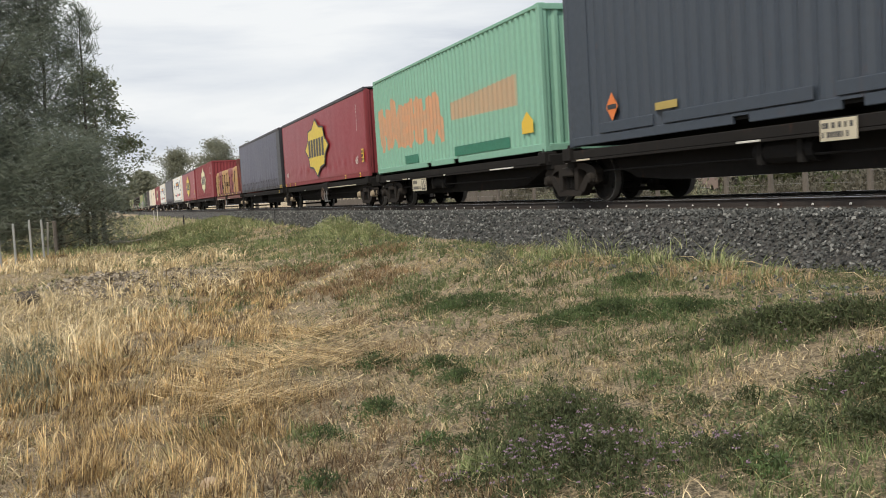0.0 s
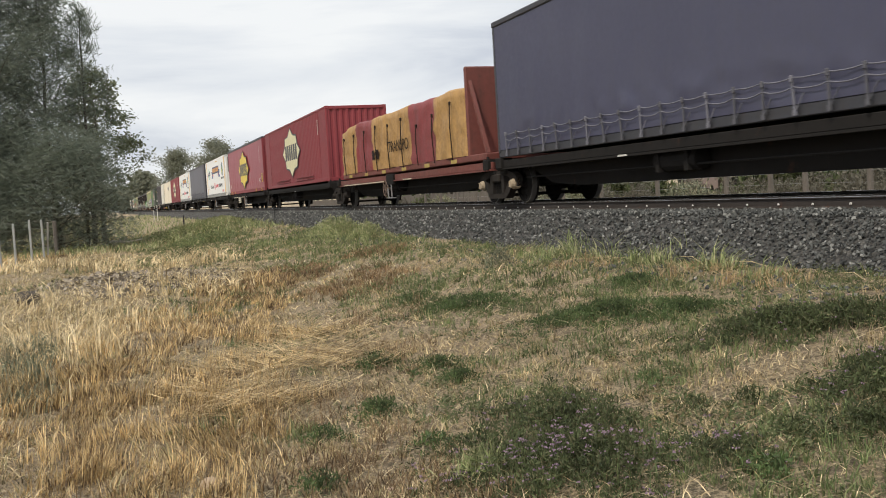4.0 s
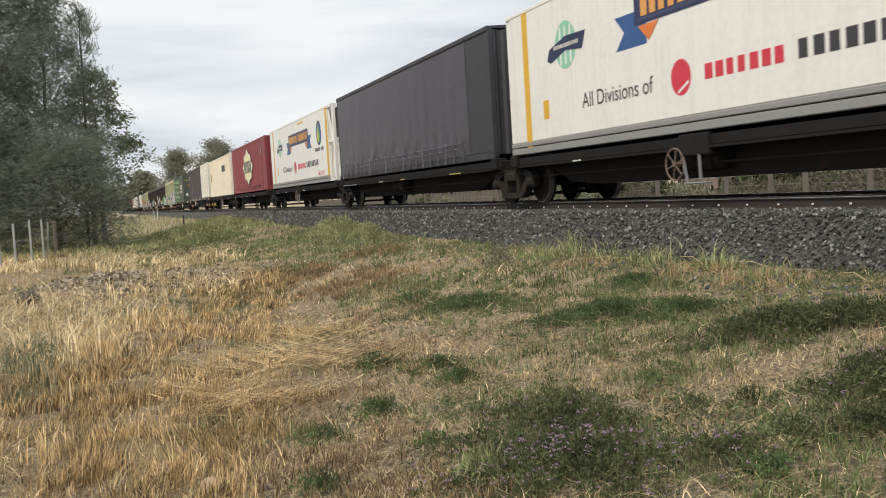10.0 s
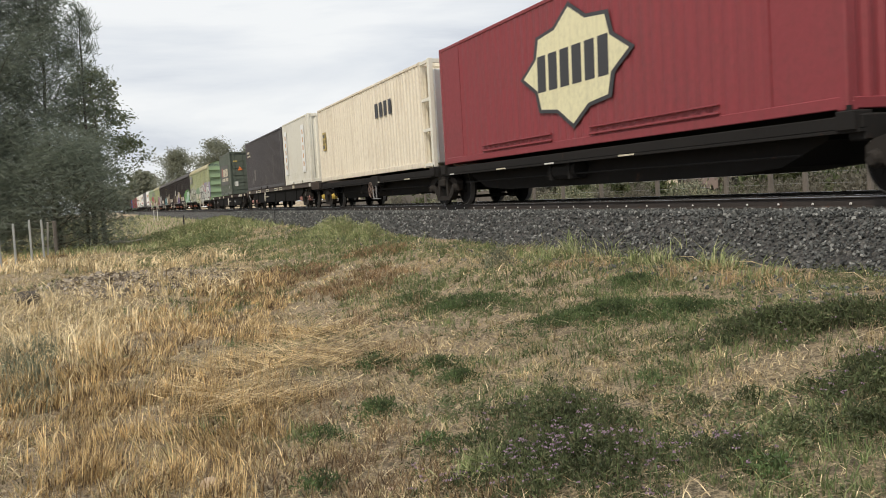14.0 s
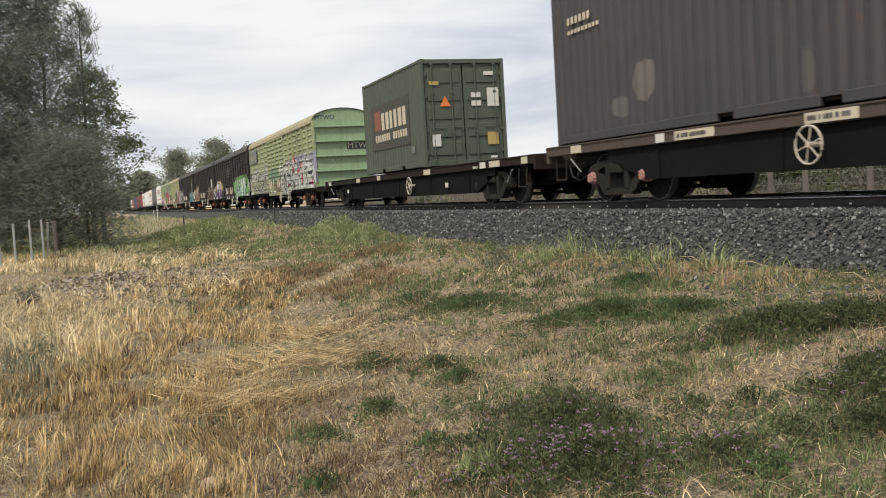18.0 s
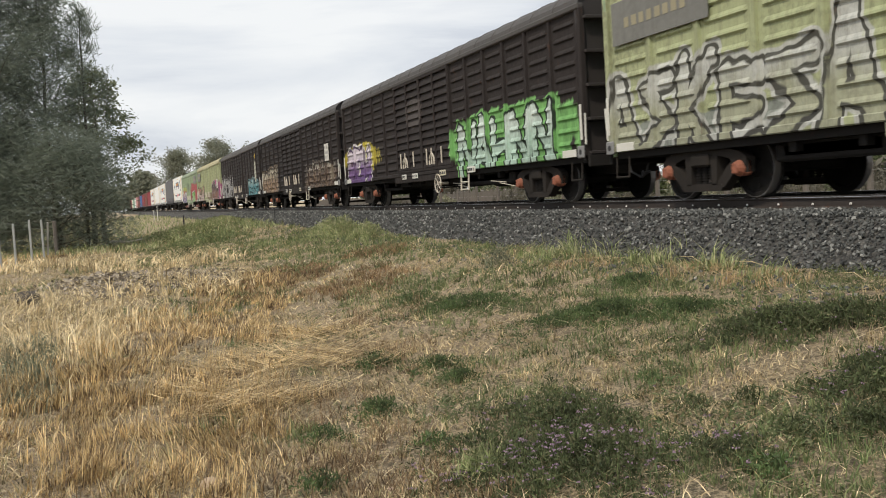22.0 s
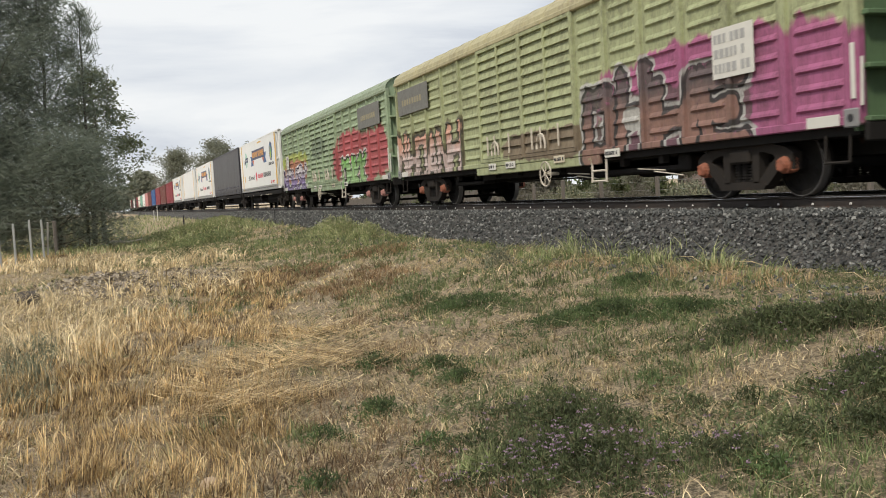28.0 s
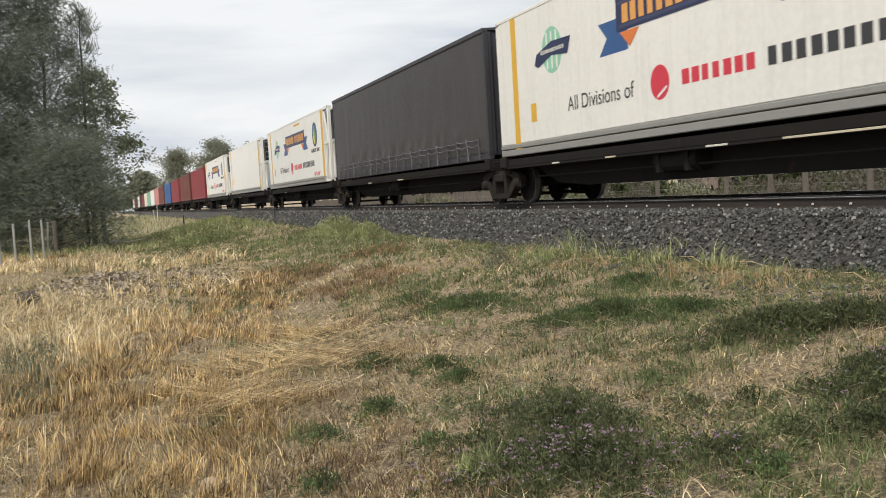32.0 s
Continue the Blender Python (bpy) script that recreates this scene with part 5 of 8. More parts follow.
def bed_z(y):
    """Top of the ballast bed across the track."""
    d = abs(y - TRACK_Y)
    if d < 1.85:
        return RAIL - 0.165
    return RAIL - 0.165 - (d - 1.85) / 1.5


def track():
    b = Build()
    xs = [-700, -300, -150] + [-100 + 2 * k for k in range(45)] + [-10 + k for k in range(14)] + [10, 40, 120]
    ys = [TRACK_Y + q for q in (-3.4, -3.0, -2.6, -2.2, -1.85, -0.9, 0, 0.9, 1.85, 2.4, 3.2)]
    vs = [(x, y, bed_z(y) - 0.04 + 0.04 * noise.noise((x * 0.6, y, 0))) for x in xs for y in ys]
    n = len(ys)
    b.face_set(vs, [(i * n + j, (i + 1) * n + j, (i + 1) * n + j + 1, i * n + j + 1) for i in range(len(xs) - 1) for j in range(n - 1)])
    m, nt, bsdf = nodes_of("ballast_bed")
    co = coords(nt)
    vor = nt.nodes.new("ShaderNodeTexVoronoi")
    vor.inputs["Scale"].default_value = 22
    nt.links.new(co, vor.inputs["Vector"])
    sc = nt.nodes.new("ShaderNodeSeparateColor")
    nt.links.new(vor.outputs["Color"], sc.inputs[0])
    col = blend(nt, sc.outputs[0], (0.03, 0.029, 0.027), (0.12, 0.115, 0.107))
    nt.links.new(col, bsdf.inputs["Base Color"])
    bsdf.inputs["Roughness"].default_value = 0.9
    relief(nt, bsdf, vor.outputs[0], 1.0, 0.06)
    bed = solid("ballast_bed", b, m, "dark grey crushed-stone railway ballast bank", "ballast", kind="structure")
    # loose stones on the near slope
    rnd = random.Random(11)
    st = Build()
    ico = [Vector(p) for p in ((0, 0, 1), (0.9, 0, -0.2), (-0.4, 0.85, -0.1), (-0.5, -0.8, 0.1), (0.2, 0.1, -1), (0.5, 0.6, 0.5), (0.4, -0.6, 0.5))]
    hull = bmesh.new()
    for p in ico:
        hull.verts.new(p)
    bmesh.ops.convex_hull(hull, input=hull.verts[:])
    hull.verts.index_update()
    tri = [[q.index for q in f.verts] for f in hull.faces]
    base = [v.co.copy() for v in hull.verts]
    hull.free()
    allv, allf = [], []
    def stone(x, y, z, r):
        e = Euler((rnd.uniform(0, 6.3), rnd.uniform(0, 6.3), rnd.uniform(0, 6.3))).to_matrix()
        sx, sy, sz = r * rnd.uniform(0.7, 1.3), r * rnd.uniform(0.7, 1.2), r * rnd.uniform(0.5, 0.9)
        o = len(allv)
        for p in base:
            q = e @ Vector((p.x * sx, p.y * sy, p.z * sz))
            allv.append((x + q.x, y + q.y, z + q.z))
        allf.extend([[o + i for i in t] for t in tri])
    for k in range(40000):
        u = rnd.random()
        x = -3.5 - 60 * u ** 1.7
        y = rnd.uniform(TRACK_Y - 3.45, TRACK_Y - 0.85)
        stone(x, y, bed_z(y) + rnd.uniform(-0.03, 0.012), rnd.uniform(0.013, 0.032) * (1 + 0.02 * abs(x)))
    for k in range(900):      # strays on the turf
        x, y = -4 - 36 * rnd.random() ** 1.5, TRACK_Y - 3.3 - abs(rnd.gauss(0, 0.45))
        stone(x, y, land(x, y) + 0.01, rnd.uniform(0.02, 0.04))
    st.face_set(allv, allf)
    ob = part("ballast_stones", st, BALLAST, bed)
    tagged(ob, kind="stuff")
    # sleepers
    tr = thing("railway_track", "railway track of worn steel rails on concrete sleepers", "track", pose(0, TRACK_Y, RAIL), kind="structure")
    s = Build()
    s.prism_x([(-1.25, -0.40), (1.25, -0.40), (1.22, -0.19), (0.55, -0.19), (0.3, -0.23), (-0.3, -0.23), (-0.55, -0.19), (-1.22, -0.19)], -0.11, 0.11)
    sm = s.mesh("sleeper", CONCRETE)
    c = Build()
    for q in (-0.085, 0.085):
        c.tube([(-0.016, q * 0.62, -0.118), (-0.006, q * 0.6, -0.098), (0.006, q * 0.6, -0.098), (0.016, q * 0.62, -0.118)], 0.008, 6)
    cm = c.mesh("rail_clip", CLIP_M)
    for k in range(150):
        sl = part("sleeper", sm, None, tr)
        x = 2.0 - 0.67 * k
        sl.location = (x, 0, 0)
        for q in (-0.75, 0.75):
            if k < 60:
                cl = part("rail_clip", cm, None, sl)
                cl.location = (0, q, 0)
    for q in (-0.75, 0.75):
        r = Build()
        r.prism_x([(q - 0.07, -0.17), (q + 0.07, -0.17), (q + 0.07, -0.158), (q + 0.012, -0.135), (q + 0.01, -0.05), (q + 0.035, -0.038), (q + 0.035, -0.006),
                   (q - 0.035, -0.006), (q - 0.035, -0.038), (q - 0.01, -0.05), (q - 0.012, -0.135), (q - 0.07, -0.158)], -700, 60)
        rl = part("rail", r, RAIL_SIDE, tr, "rusty rail with a bright running head")
        t = Build()
        t.prism_x([(q - 0.0365, -0.024), (q + 0.0365, -0.024), (q + 0.033, -0.008), (q + 0.024, 0.0), (q - 0.022, 0.0), (q - 0.031, -0.007)], -700, 60)
        part("rail_head", t, RAIL_TOP, rl)


ground()
track()


# ======== plants ========
def raw_mesh(name, verts, tris, material):
    """A mesh from arrays of points and triangles."""
    me = bpy.data.meshes.new(name)
    verts, tris = np.asarray(verts, dtype=np.float32), np.asarray(tris, dtype=np.int32)
    me.vertices.add(len(verts))
    me.vertices.foreach_set("co", verts.ravel())
    me.loops.add(tris.size)
    me.loops.foreach_set("vertex_index", tris.ravel())
    me.polygons.add(len(tris))
    me.polygons.foreach_set("loop_start", np.arange(0, tris.size, 3, dtype=np.int32))
    me.update(calc_edges=True)
    me.materials.append(material)
    return me


RNG = np.random.default_rng(7)


def heights(x, y):
    return np.array([land(a, b) for a, b in zip(x, y)])


def blades(x, y, z, h, w, lean, bend, flat=0.0, heading=None):
    """Curved blades of grass: points and triangles."""
    n = len(x)
    a = RNG.uniform(0, math.tau, n)
    b = RNG.uniform(0, math.tau, n) if heading is None else heading
    dx, dy = np.cos(a) * w / 2, np.sin(a) * w / 2
    lx, ly = np.cos(b) * lean * h, np.sin(b) * lean * h
    up = h * np.sqrt(np.clip(1 - lean ** 2, 0.03, 1))
    mx, my, mz = x + lx * 0.42, y + ly * 0.42, z + up * 0.55
    tx, ty, tz = x + lx + np.cos(b) * bend * h, y + ly + np.sin(b) * bend * h, z + up * (1 - 0.4 * bend) + flat
    v = np.stack([np.stack([x - dx, y - dy, z - 0.01], 1), np.stack([x + dx, y + dy, z - 0.01], 1), np.stack([mx + dx * 0.75, my + dy * 0.75, mz], 1),
                  np.stack([mx - dx * 0.75, my - dy * 0.75, mz], 1), np.stack([tx, ty, tz], 1)], 1).reshape(-1, 3)
    o = (np.arange(n) * 5)[:, None]
    t = np.concatenate([o + np.array([[0, 1, 2]]), o + np.array([[0, 2, 3]]), o + np.array([[3, 2, 4]])], 1).reshape(-1, 3)
    return v, t


def leaves(x, y, z, size, droop=0.3, narrow=0.45):
    """Small pointed leaves that face all ways."""
    n = len(x)
    a, e = RNG.uniform(0, math.tau, n), RNG.uniform(-0.5, 1.1, n) - droop
    d = np.stack([np.cos(a) * np.cos(e), np.sin(a) * np.cos(e), np.sin(e)], 1)
    r = RNG.normal(size=(n, 3))
    s = np.cross(d, r)
    s /= np.linalg.norm(s, axis=1)[:, None] + 1e-6
    p = np.stack([x, y, z], 1)
    size = np.asarray(size)[:, None] if np.ndim(size) else size
    v = np.stack([p, p + d * size * 0.5 + s * size * narrow * 0.5, p + d * size, p + d * size * 0.5 - s * size * narrow * 0.5], 1).reshape(-1, 3)
    o = (np.arange(n) * 4)[:, None]
    t = np.concatenate([o + np.array([[0, 1, 2]]), o + np.array([[0, 2, 3]])], 1).reshape(-1, 3)
    return v, t


def inside(x, y, zones, grow=1.0):
    """How deep a place lies in the zones (x, y, half width across the view from the stand, half depth)."""
    best = np.full(len(x), 9.0)
    for cx, cy, a, b in zones:
        r = math.hypot(cx, cy)
        ux, uy = cx / r, cy / r
        along, across = (x - cx) * ux + (y - cy) * uy, -(x - cx) * uy + (y - cy) * ux
        best = np.minimum(best, (along / (b * grow)) ** 2 + (across / (a * grow)) ** 2)
    return best


def ragged(x, y, k, seed):
    return np.array([noise.noise((a * k, b * k, seed)) for a, b in zip(x, y)])


GOLD = [(-8.6, -0.2, 1.5, 2.6), (-12.6, 1.1, 1.2, 2.2), (-16.9, 2.1, 0.8, 2.2), (-5.9, 0.1, 0.9, 1.0), (-36, -2.6, 1.5, 3.0)]
OATS = [(-13.4, -0.9, 1.5, 3.2), (-10.6, -1.2, 1.0, 2.0), (-17.0, 1.2, 1.0, 2.2), (-26, 1.2, 2.0, 2.5), (-30, -1.2, 2.2, 3.0)]
TAWNY = [(-9.0, 6.0, 0.75, 0.7), (-11.0, 5.9, 0.55, 0.5), (-7.6, 5.9, 0.5, 0.5)]
DIRT = [(-20.0, 0.6, 1.66, 3.4)]
RUSSET = [(-17.2, 2.6, 1.2, 2.6), (-14.4, 3.6, 0.9, 1.7), (-18.2, 5.0, 0.67, 1.14)]
WEEDY = [(-5.0, 2.38, 0.55, 0.8), (-4.40, 2.15, 0.5, 0.5), (-4.18, 4.05, 0.36, 0.42), (-5.62, 4.72, 0.8, 0.34), (-9.8, 3.8, 0.4, 0.4), (-7.8, 4.25, 0.85, 0.28)]
WORN = [(-5.1, 4.05, 0.65, 0.45), (-4.75, 3.5, 0.6, 0.5), (-4.2, 3.1, 0.4, 0.4)]
TRODDEN = [(-5.2, 1.2, 0.75, 1.0), (-6.7, 1.5, 0.7, 1.1), (-8.2, 2.3, 0.6, 1.0), (-10.5, 2.6, 0.8, 1.2), (-4.3, 1.2, 0.7, 0.6)]
LUSH = [(-12.9, 6.35, 0.75, 0.8), (-10.3, 6.65, 0.75, 0.5), (-28.1, 2.3, 2.6, 3.0), (-18.4, 4.3, 1.35, 1.2), (-27.5, 6.0, 1.2, 4.0), (-41, 3.0, 2.5, 9.0), (-12.4, 3.7, 0.8, 1.0), (-24, 4.6, 1.6, 3.4), (-20.5, 5.6, 1.0, 2.2), (-15.2, 5.9, 0.8, 1.4), (-8.6, 4.9, 0.9, 0.5), (-7.0, 3.3, 0.7, 0.5), (-10.6, 4.9, 0.8, 0.7), (-6.9, 4.2, 0.8, 0.35), (-5.6, 3.7, 0.5, 0.4)]

M_GOLD = varied("golden_dry_grass", [(0.26, 0.165, 0.072), (0.66, 0.47, 0.225), (0.88, 0.69, 0.39), (0.58, 0.405, 0.185), (0.14, 0.09, 0.04)], 0.6, transl=0.28, mottle=1.1)
M_TAWNY = varied("tawny_dry_grass", [(0.21, 0.135, 0.066), (0.43, 0.30, 0.155), (0.56, 0.42, 0.24), (0.32, 0.22, 0.11)], 0.7, transl=0.2, mottle=1.2)
M_TURF = varied("short_mixed_turf", [(0.22, 0.155, 0.08), (0.57, 0.435, 0.255), (0.20, 0.205, 0.085), (0.80, 0.65, 0.42), (0.36, 0.29, 0.155)], 0.8, transl=0.2, mottle=1.3)
# withered brown, darkened so that the colour also carries shade between golden stalks
M_BROWN = varied("dark_withered_stalks", [(0.075, 0.05, 0.03), (0.13, 0.088, 0.05), (0.21, 0.14, 0.075), (0.34, 0.245, 0.14)], 0.85, transl=0.1)
M_RUSSET = varied("russet_dry_grass", [(0.16, 0.095, 0.05), (0.25, 0.16, 0.085), (0.32, 0.22, 0.12), (0.19, 0.14, 0.07)], 0.8, transl=0.12, mottle=1.1)
M_GREEN = varied("green_grass", [(0.085, 0.12, 0.045), (0.14, 0.185, 0.07), (0.20, 0.235, 0.10), (0.30, 0.28, 0.15)], 0.75, transl=0.25, mottle=1.1)
M_SCRUB = varied("grey_brown_scrub", [(0.09, 0.085, 0.065), (0.13, 0.12, 0.092), (0.17, 0.16, 0.125)], 0.85, transl=0.2)
M_SPRIG = varied("dull_green_sprigs", [(0.07, 0.10, 0.04), (0.11, 0.145, 0.06), (0.16, 0.18, 0.085), (0.23, 0.22, 0.12)], 0.8, transl=0.25, mottle=1.6)
M_PALE = varied("pale_green_seed_grass", [(0.15, 0.20, 0.075), (0.25, 0.29, 0.12), (0.36, 0.38, 0.19), (0.50, 0.47, 0.28)], 0.75, transl=0.3, mottle=1.1)
M_SAGE = varied("grey_green_stalks", [(0.10, 0.115, 0.07), (0.17, 0.185, 0.12), (0.24, 0.25, 0.17), (0.34, 0.31, 0.20)], 0.8, transl=0.2, mottle=1.1)
M_STRAW = varied("fallen_straw", [(0.30, 0.21, 0.11), (0.56, 0.44, 0.25), (0.72, 0.60, 0.38)], 0.6, transl=0.15, mottle=1.3)
M_LODGED = varied("golden_lodged_straw", [(0.24, 0.16, 0.075), (0.56, 0.42, 0.22), (0.78, 0.62, 0.36), (0.66, 0.50, 0.27), (0.40, 0.29, 0.14)], 0.6, transl=0.2, mottle=1.2)
M_OAT = varied("pale_wild_oats", [(0.52, 0.405, 0.22), (0.74, 0.60, 0.36), (0.88, 0.745, 0.49), (0.35, 0.27, 0.145)], 0.65, transl=0.28, mottle=1.1)
M_WEED = varied("dark_weed_leaves", [(0.050, 0.070, 0.028), (0.082, 0.108, 0.042), (0.120, 0.146, 0.062), (0.072, 0.086, 0.040), (0.18, 0.172, 0.09)], 0.8, transl=0.3, mottle=2.0)
M_CLUMP = varied("mid_green_weed_leaves", [(0.05, 0.082, 0.028), (0.08, 0.122, 0.042), (0.12, 0.16, 0.062)], 0.75, transl=0.25, mottle=2.0)
M_WEED_LIGHT = varied("fresh_weed_leaves", [(0.055, 0.095, 0.03), (0.09, 0.145, 0.045), (0.125, 0.175, 0.068)], 0.6, transl=0.15, mottle=2.0)
M_PURPLE = varied("purple_blossom", [(0.22, 0.15, 0.21), (0.32, 0.225, 0.29), (0.26, 0.18, 0.24)], 0.8)
M_WHITE_BLOOM = varied("white_blossom", [(0.55, 0.54, 0.48), (0.65, 0.63, 0.55)], 0.7)


def scatter(n, near, far, power=1.35, a0=-9.0, a1=48.0):
    """Places on the verge, thinning out with the distance from the stand."""
    u = RNG.random(n)
    k = 2 - power
    r = (near ** k + u * (far ** k - near ** k)) ** (1 / k)
    a = np.radians(RNG.uniform(a0, a1, n))
    x, y = -r * np.cos(a), r * np.sin(a)
    keep = y < TRACK_Y - 2.7 + 0.3 * np.sin(x * 1.7) + 0.2 * np.sin(x * 4.1)
    return x[keep], y[keep], r[keep]


def stuff(name, chunks, material, label):
    v, t, o = [], [], 0
    for a, b in chunks:
        v.append(a)
        t.append(b + o)
        o += len(a)
    me = raw_mesh(name, np.concatenate(v), np.concatenate(t), material)
    return tagged(new(name, me), label, "grass", kind="stuff")


def verge():
    # short turf in small tufts, with bare litter between them
    per = 8
    x, y, r = scatter(52000, 3.2, 60, 1.45)
    bare = ragged(x, y, 0.9, 4.0) + 0.9 * ragged(x, y, 2.6, 8.0) + 0.7 * ragged(x, y, 6.5, 2.0)
    d = inside(x, y, DIRT)
    keep = (bare + RNG.normal(0, 0.16, len(x)) > -0.30 - 0.02 * np.clip(r - 12, 0, 20)) & ((d > 1) | (RNG.random(len(x)) < 0.12))
    keep &= (inside(x, y, WEEDY) > 1) | (RNG.random(len(x)) < 0.25)
    cx, cy = x[keep], y[keep]
    green = ragged(cx, cy, 0.45, 9.0) + 0.7 * ragged(cx, cy, 1.7, 2.0) + RNG.normal(0, 0.06, len(cx)) + 0.34 * np.clip((cy - 2.0) / 2.2, -1, 1) - 0.4 * (inside(cx, cy, TRODDEN) < 1)
    g = np.repeat(green > 0.13, per)
    tall = np.repeat(RNG.gamma(2.2, 0.42, len(cx)), per)
    far = np.clip(np.repeat(np.hypot(cx, cy), per) / 12, 0.7, 4)
    x, y = np.repeat(cx, per) + RNG.normal(0, 0.020, len(cx) * per) * far, np.repeat(cy, per) + RNG.normal(0, 0.020, len(cy) * per) * far
    z = heights(x, y)
    h = (RNG.gamma(3.0, 0.014, len(x)) * (0.75 + 0.25 * far) + 0.010) * np.clip(tall, 0.3, 1.5)
    stuff("short_turf", [blades(x[~g], y[~g], z[~g], h[~g], 0.0085 * far[~g] ** 0.8, RNG.uniform(0.2, 0.97, (~g).sum()), 0.25)], M_TURF, "short dry trodden turf over sandy soil")
    stuff("green_turf", [blades(x[g], y[g], z[g], h[g] * 1.2, 0.0088 * far[g] ** 0.8, RNG.uniform(0.1, 0.85, g.sum()), 0.25)], M_GREEN, "short green grass patches in the dry turf")
    # small green sprigs, gathered in loose colonies
    x, y, r = scatter(9000, 3.3, 26, 1.4)
    k = (y > 0.6) & (inside(x, y, GOLD) > 1) & (inside(x, y, TRODDEN) > 0.9) & (ragged(x, y, 1.1, 11.0) + 0.8 * ragged(x, y, 3.2, 12.0) + RNG.normal(0, 0.08, len(x)) > 0.20)
    per = 22
    sc = np.repeat(RNG.uniform(0.5, 1.5, k.sum()), per)
    x, y = np.repeat(x[k], per), np.repeat(y[k], per)
    x, y = x + RNG.normal(0, 0.036, len(x)) * sc, y + RNG.normal(0, 0.036, len(y)) * sc
    stuff("green_sprigs", [leaves(x, y, heights(x, y) + RNG.uniform(0.005, 0.075, len(x)) * sc, RNG.uniform(0.018, 0.046, len(x)), 0.0, 0.3)], M_SPRIG, "small dull green sprigs scattered through the turf")
    # brown litter and short dead stalks on the trodden soil
    x, y, r = scatter(15000, 3.2, 16, 1.35)
    k = inside(x, y, TRODDEN) + 1.2 * ragged(x, y, 1.6, 14.0) + 0.9 * ragged(x, y, 5.0, 3.0) + RNG.normal(0, 0.25, len(x)) < 0.22
    per = 5
    x, y = np.repeat(x[k], per) + RNG.normal(0, 0.03, k.sum() * per), np.repeat(y[k], per) + RNG.normal(0, 0.03, k.sum() * per)
    stuff("dead_stalks", [blades(x, y, heights(x, y), RNG.uniform(0.03, 0.15, len(x)), np.full(len(x), 0.0065), RNG.uniform(0.15, 0.97, len(x)), 0.1)], M_BROWN, "short dark brown dead stalks on trodden soil")
    # tall golden grass
    def clumped(zones, n, near, far_, spread, per):
        cx, cy, _ = scatter(n, near, far_, 1.3, -11, 48)
        q = inside(cx, cy, zones) + 0.8 * ragged(cx, cy, 0.7, 1.0)
        k = q < 1
        cx, cy = np.repeat(cx[k], per), np.repeat(cy[k], per)
        return cx + RNG.normal(0, spread, len(cx)), cy + RNG.normal(0, spread, len(cy))
    def lay(name, zones, n, per, h0, h1, material, label, near=3.0, far_=60, spread=0.05, width=0.008, lean=0.6, bend=0.3, top=6.55):
        x, y = clumped(zones, n, near, far_, spread, per)
        k = y < top
        x, y = x[k], y[k]
        r = np.hypot(x, y)
        h = RNG.uniform(h0, h1, len(x)) * (0.75 + 0.4 * ragged(x, y, 0.5, 6.0))
        stuff(name, [blades(x, y, heights(x, y), h, width * np.clip(r / 8, 0.8, 4), RNG.uniform(0.03, lean, len(x)), bend)], material, label)
    def tussocks(name, zones, n, per, h0, h1, material, label, width=0.009, lean=0.75, bend=0.35, fray=0.055, gap=0.02):
        """Bunched stalks: each bunch leans one way and has its own height; bare soil shows between them."""
        cx, cy, _ = scatter(n, 3.0, 60, 1.3, -11, 48)
        q = inside(cx, cy, zones) + 1.1 * ragged(cx, cy, 0.7, 1.0) + 0.8 * ragged(cx, cy, 2.3, 5.0) + RNG.normal(0, 0.22, len(cx))
        k = (q < 1) & (ragged(cx, cy, 2.6, 3.0) + RNG.normal(0, 0.10, len(cx)) > gap)
        cx, cy = cx[k], cy[k]
        m = len(cx)
        wind = 1.9 + 5.0 * ragged(cx, cy, 0.7, 2.0) + RNG.normal(0, 0.9, m)
        tall = (0.5 + 0.9 * RNG.random(m)) * (0.8 + 0.6 * ragged(cx, cy, 0.8, 6.0))
        tilt = np.clip(RNG.beta(1.5, 1.3, m) * lean * 1.15, 0.05, 0.97)
        rep_ = lambda v: np.repeat(v, per)
        s = fray * (0.6 + 0.8 * RNG.random(m))
        x, y = rep_(cx) + RNG.normal(0, 1, m * per) * rep_(s), rep_(cy) + RNG.normal(0, 1, m * per) * rep_(s)
        h = RNG.uniform(h0, h1, m * per) * rep_(tall)
        w = width * np.clip(np.hypot(x, y) / 8, 0.75, 4) * RNG.uniform(0.5, 1.5, m * per)
        ln = np.clip(rep_(tilt) + RNG.normal(0, 0.16, m * per), 0.02, 0.98)
        stuff(name, [blades(x, y, heights(x, y), h, w, ln, bend, 0.0, rep_(wind) + RNG.normal(0, 0.55, m * per))], material, label)
    tussocks("golden_grass", GOLD, 78000, 9, 0.04, 0.25, M_GOLD, "golden dry grass stubble, partly trodden", 0.0068, 0.72, 0.03, 0.055, 0.03)
    tussocks("oat_grass", OATS, 24000, 8, 0.14, 0.46, M_OAT, "pale straw-coloured wild oats", 0.010, lean=0.6, bend=0.3)
    # dense dark stalks: shade in the gaps of the golden grass, as colour
    tussocks("brown_stalks", GOLD + RUSSET[:1], 34000, 9, 0.05, 0.18, M_BROWN, "withered stalks, darkened to stand for shade among the golden grass", lean=0.8)
    # lodged stalks lying over one another
    cx, cy, _ = scatter(38000, 3.0, 30, 1.3, -11, 48)
    k = (inside(cx, cy, [(-8.6, 1.5, 0.70, 1.1), (-7.4, 0.95, 0.6, 0.7), (-9.9, 2.0, 0.45, 0.8)]) + 1.4 * ragged(cx, cy, 1.1, 7.0) + 0.6 * ragged(cx, cy, 3.4, 2.0) + RNG.normal(0, 0.30, len(cx)) < 0.65) & (ragged(cx, cy, 3.1, 9.0) > -0.28)
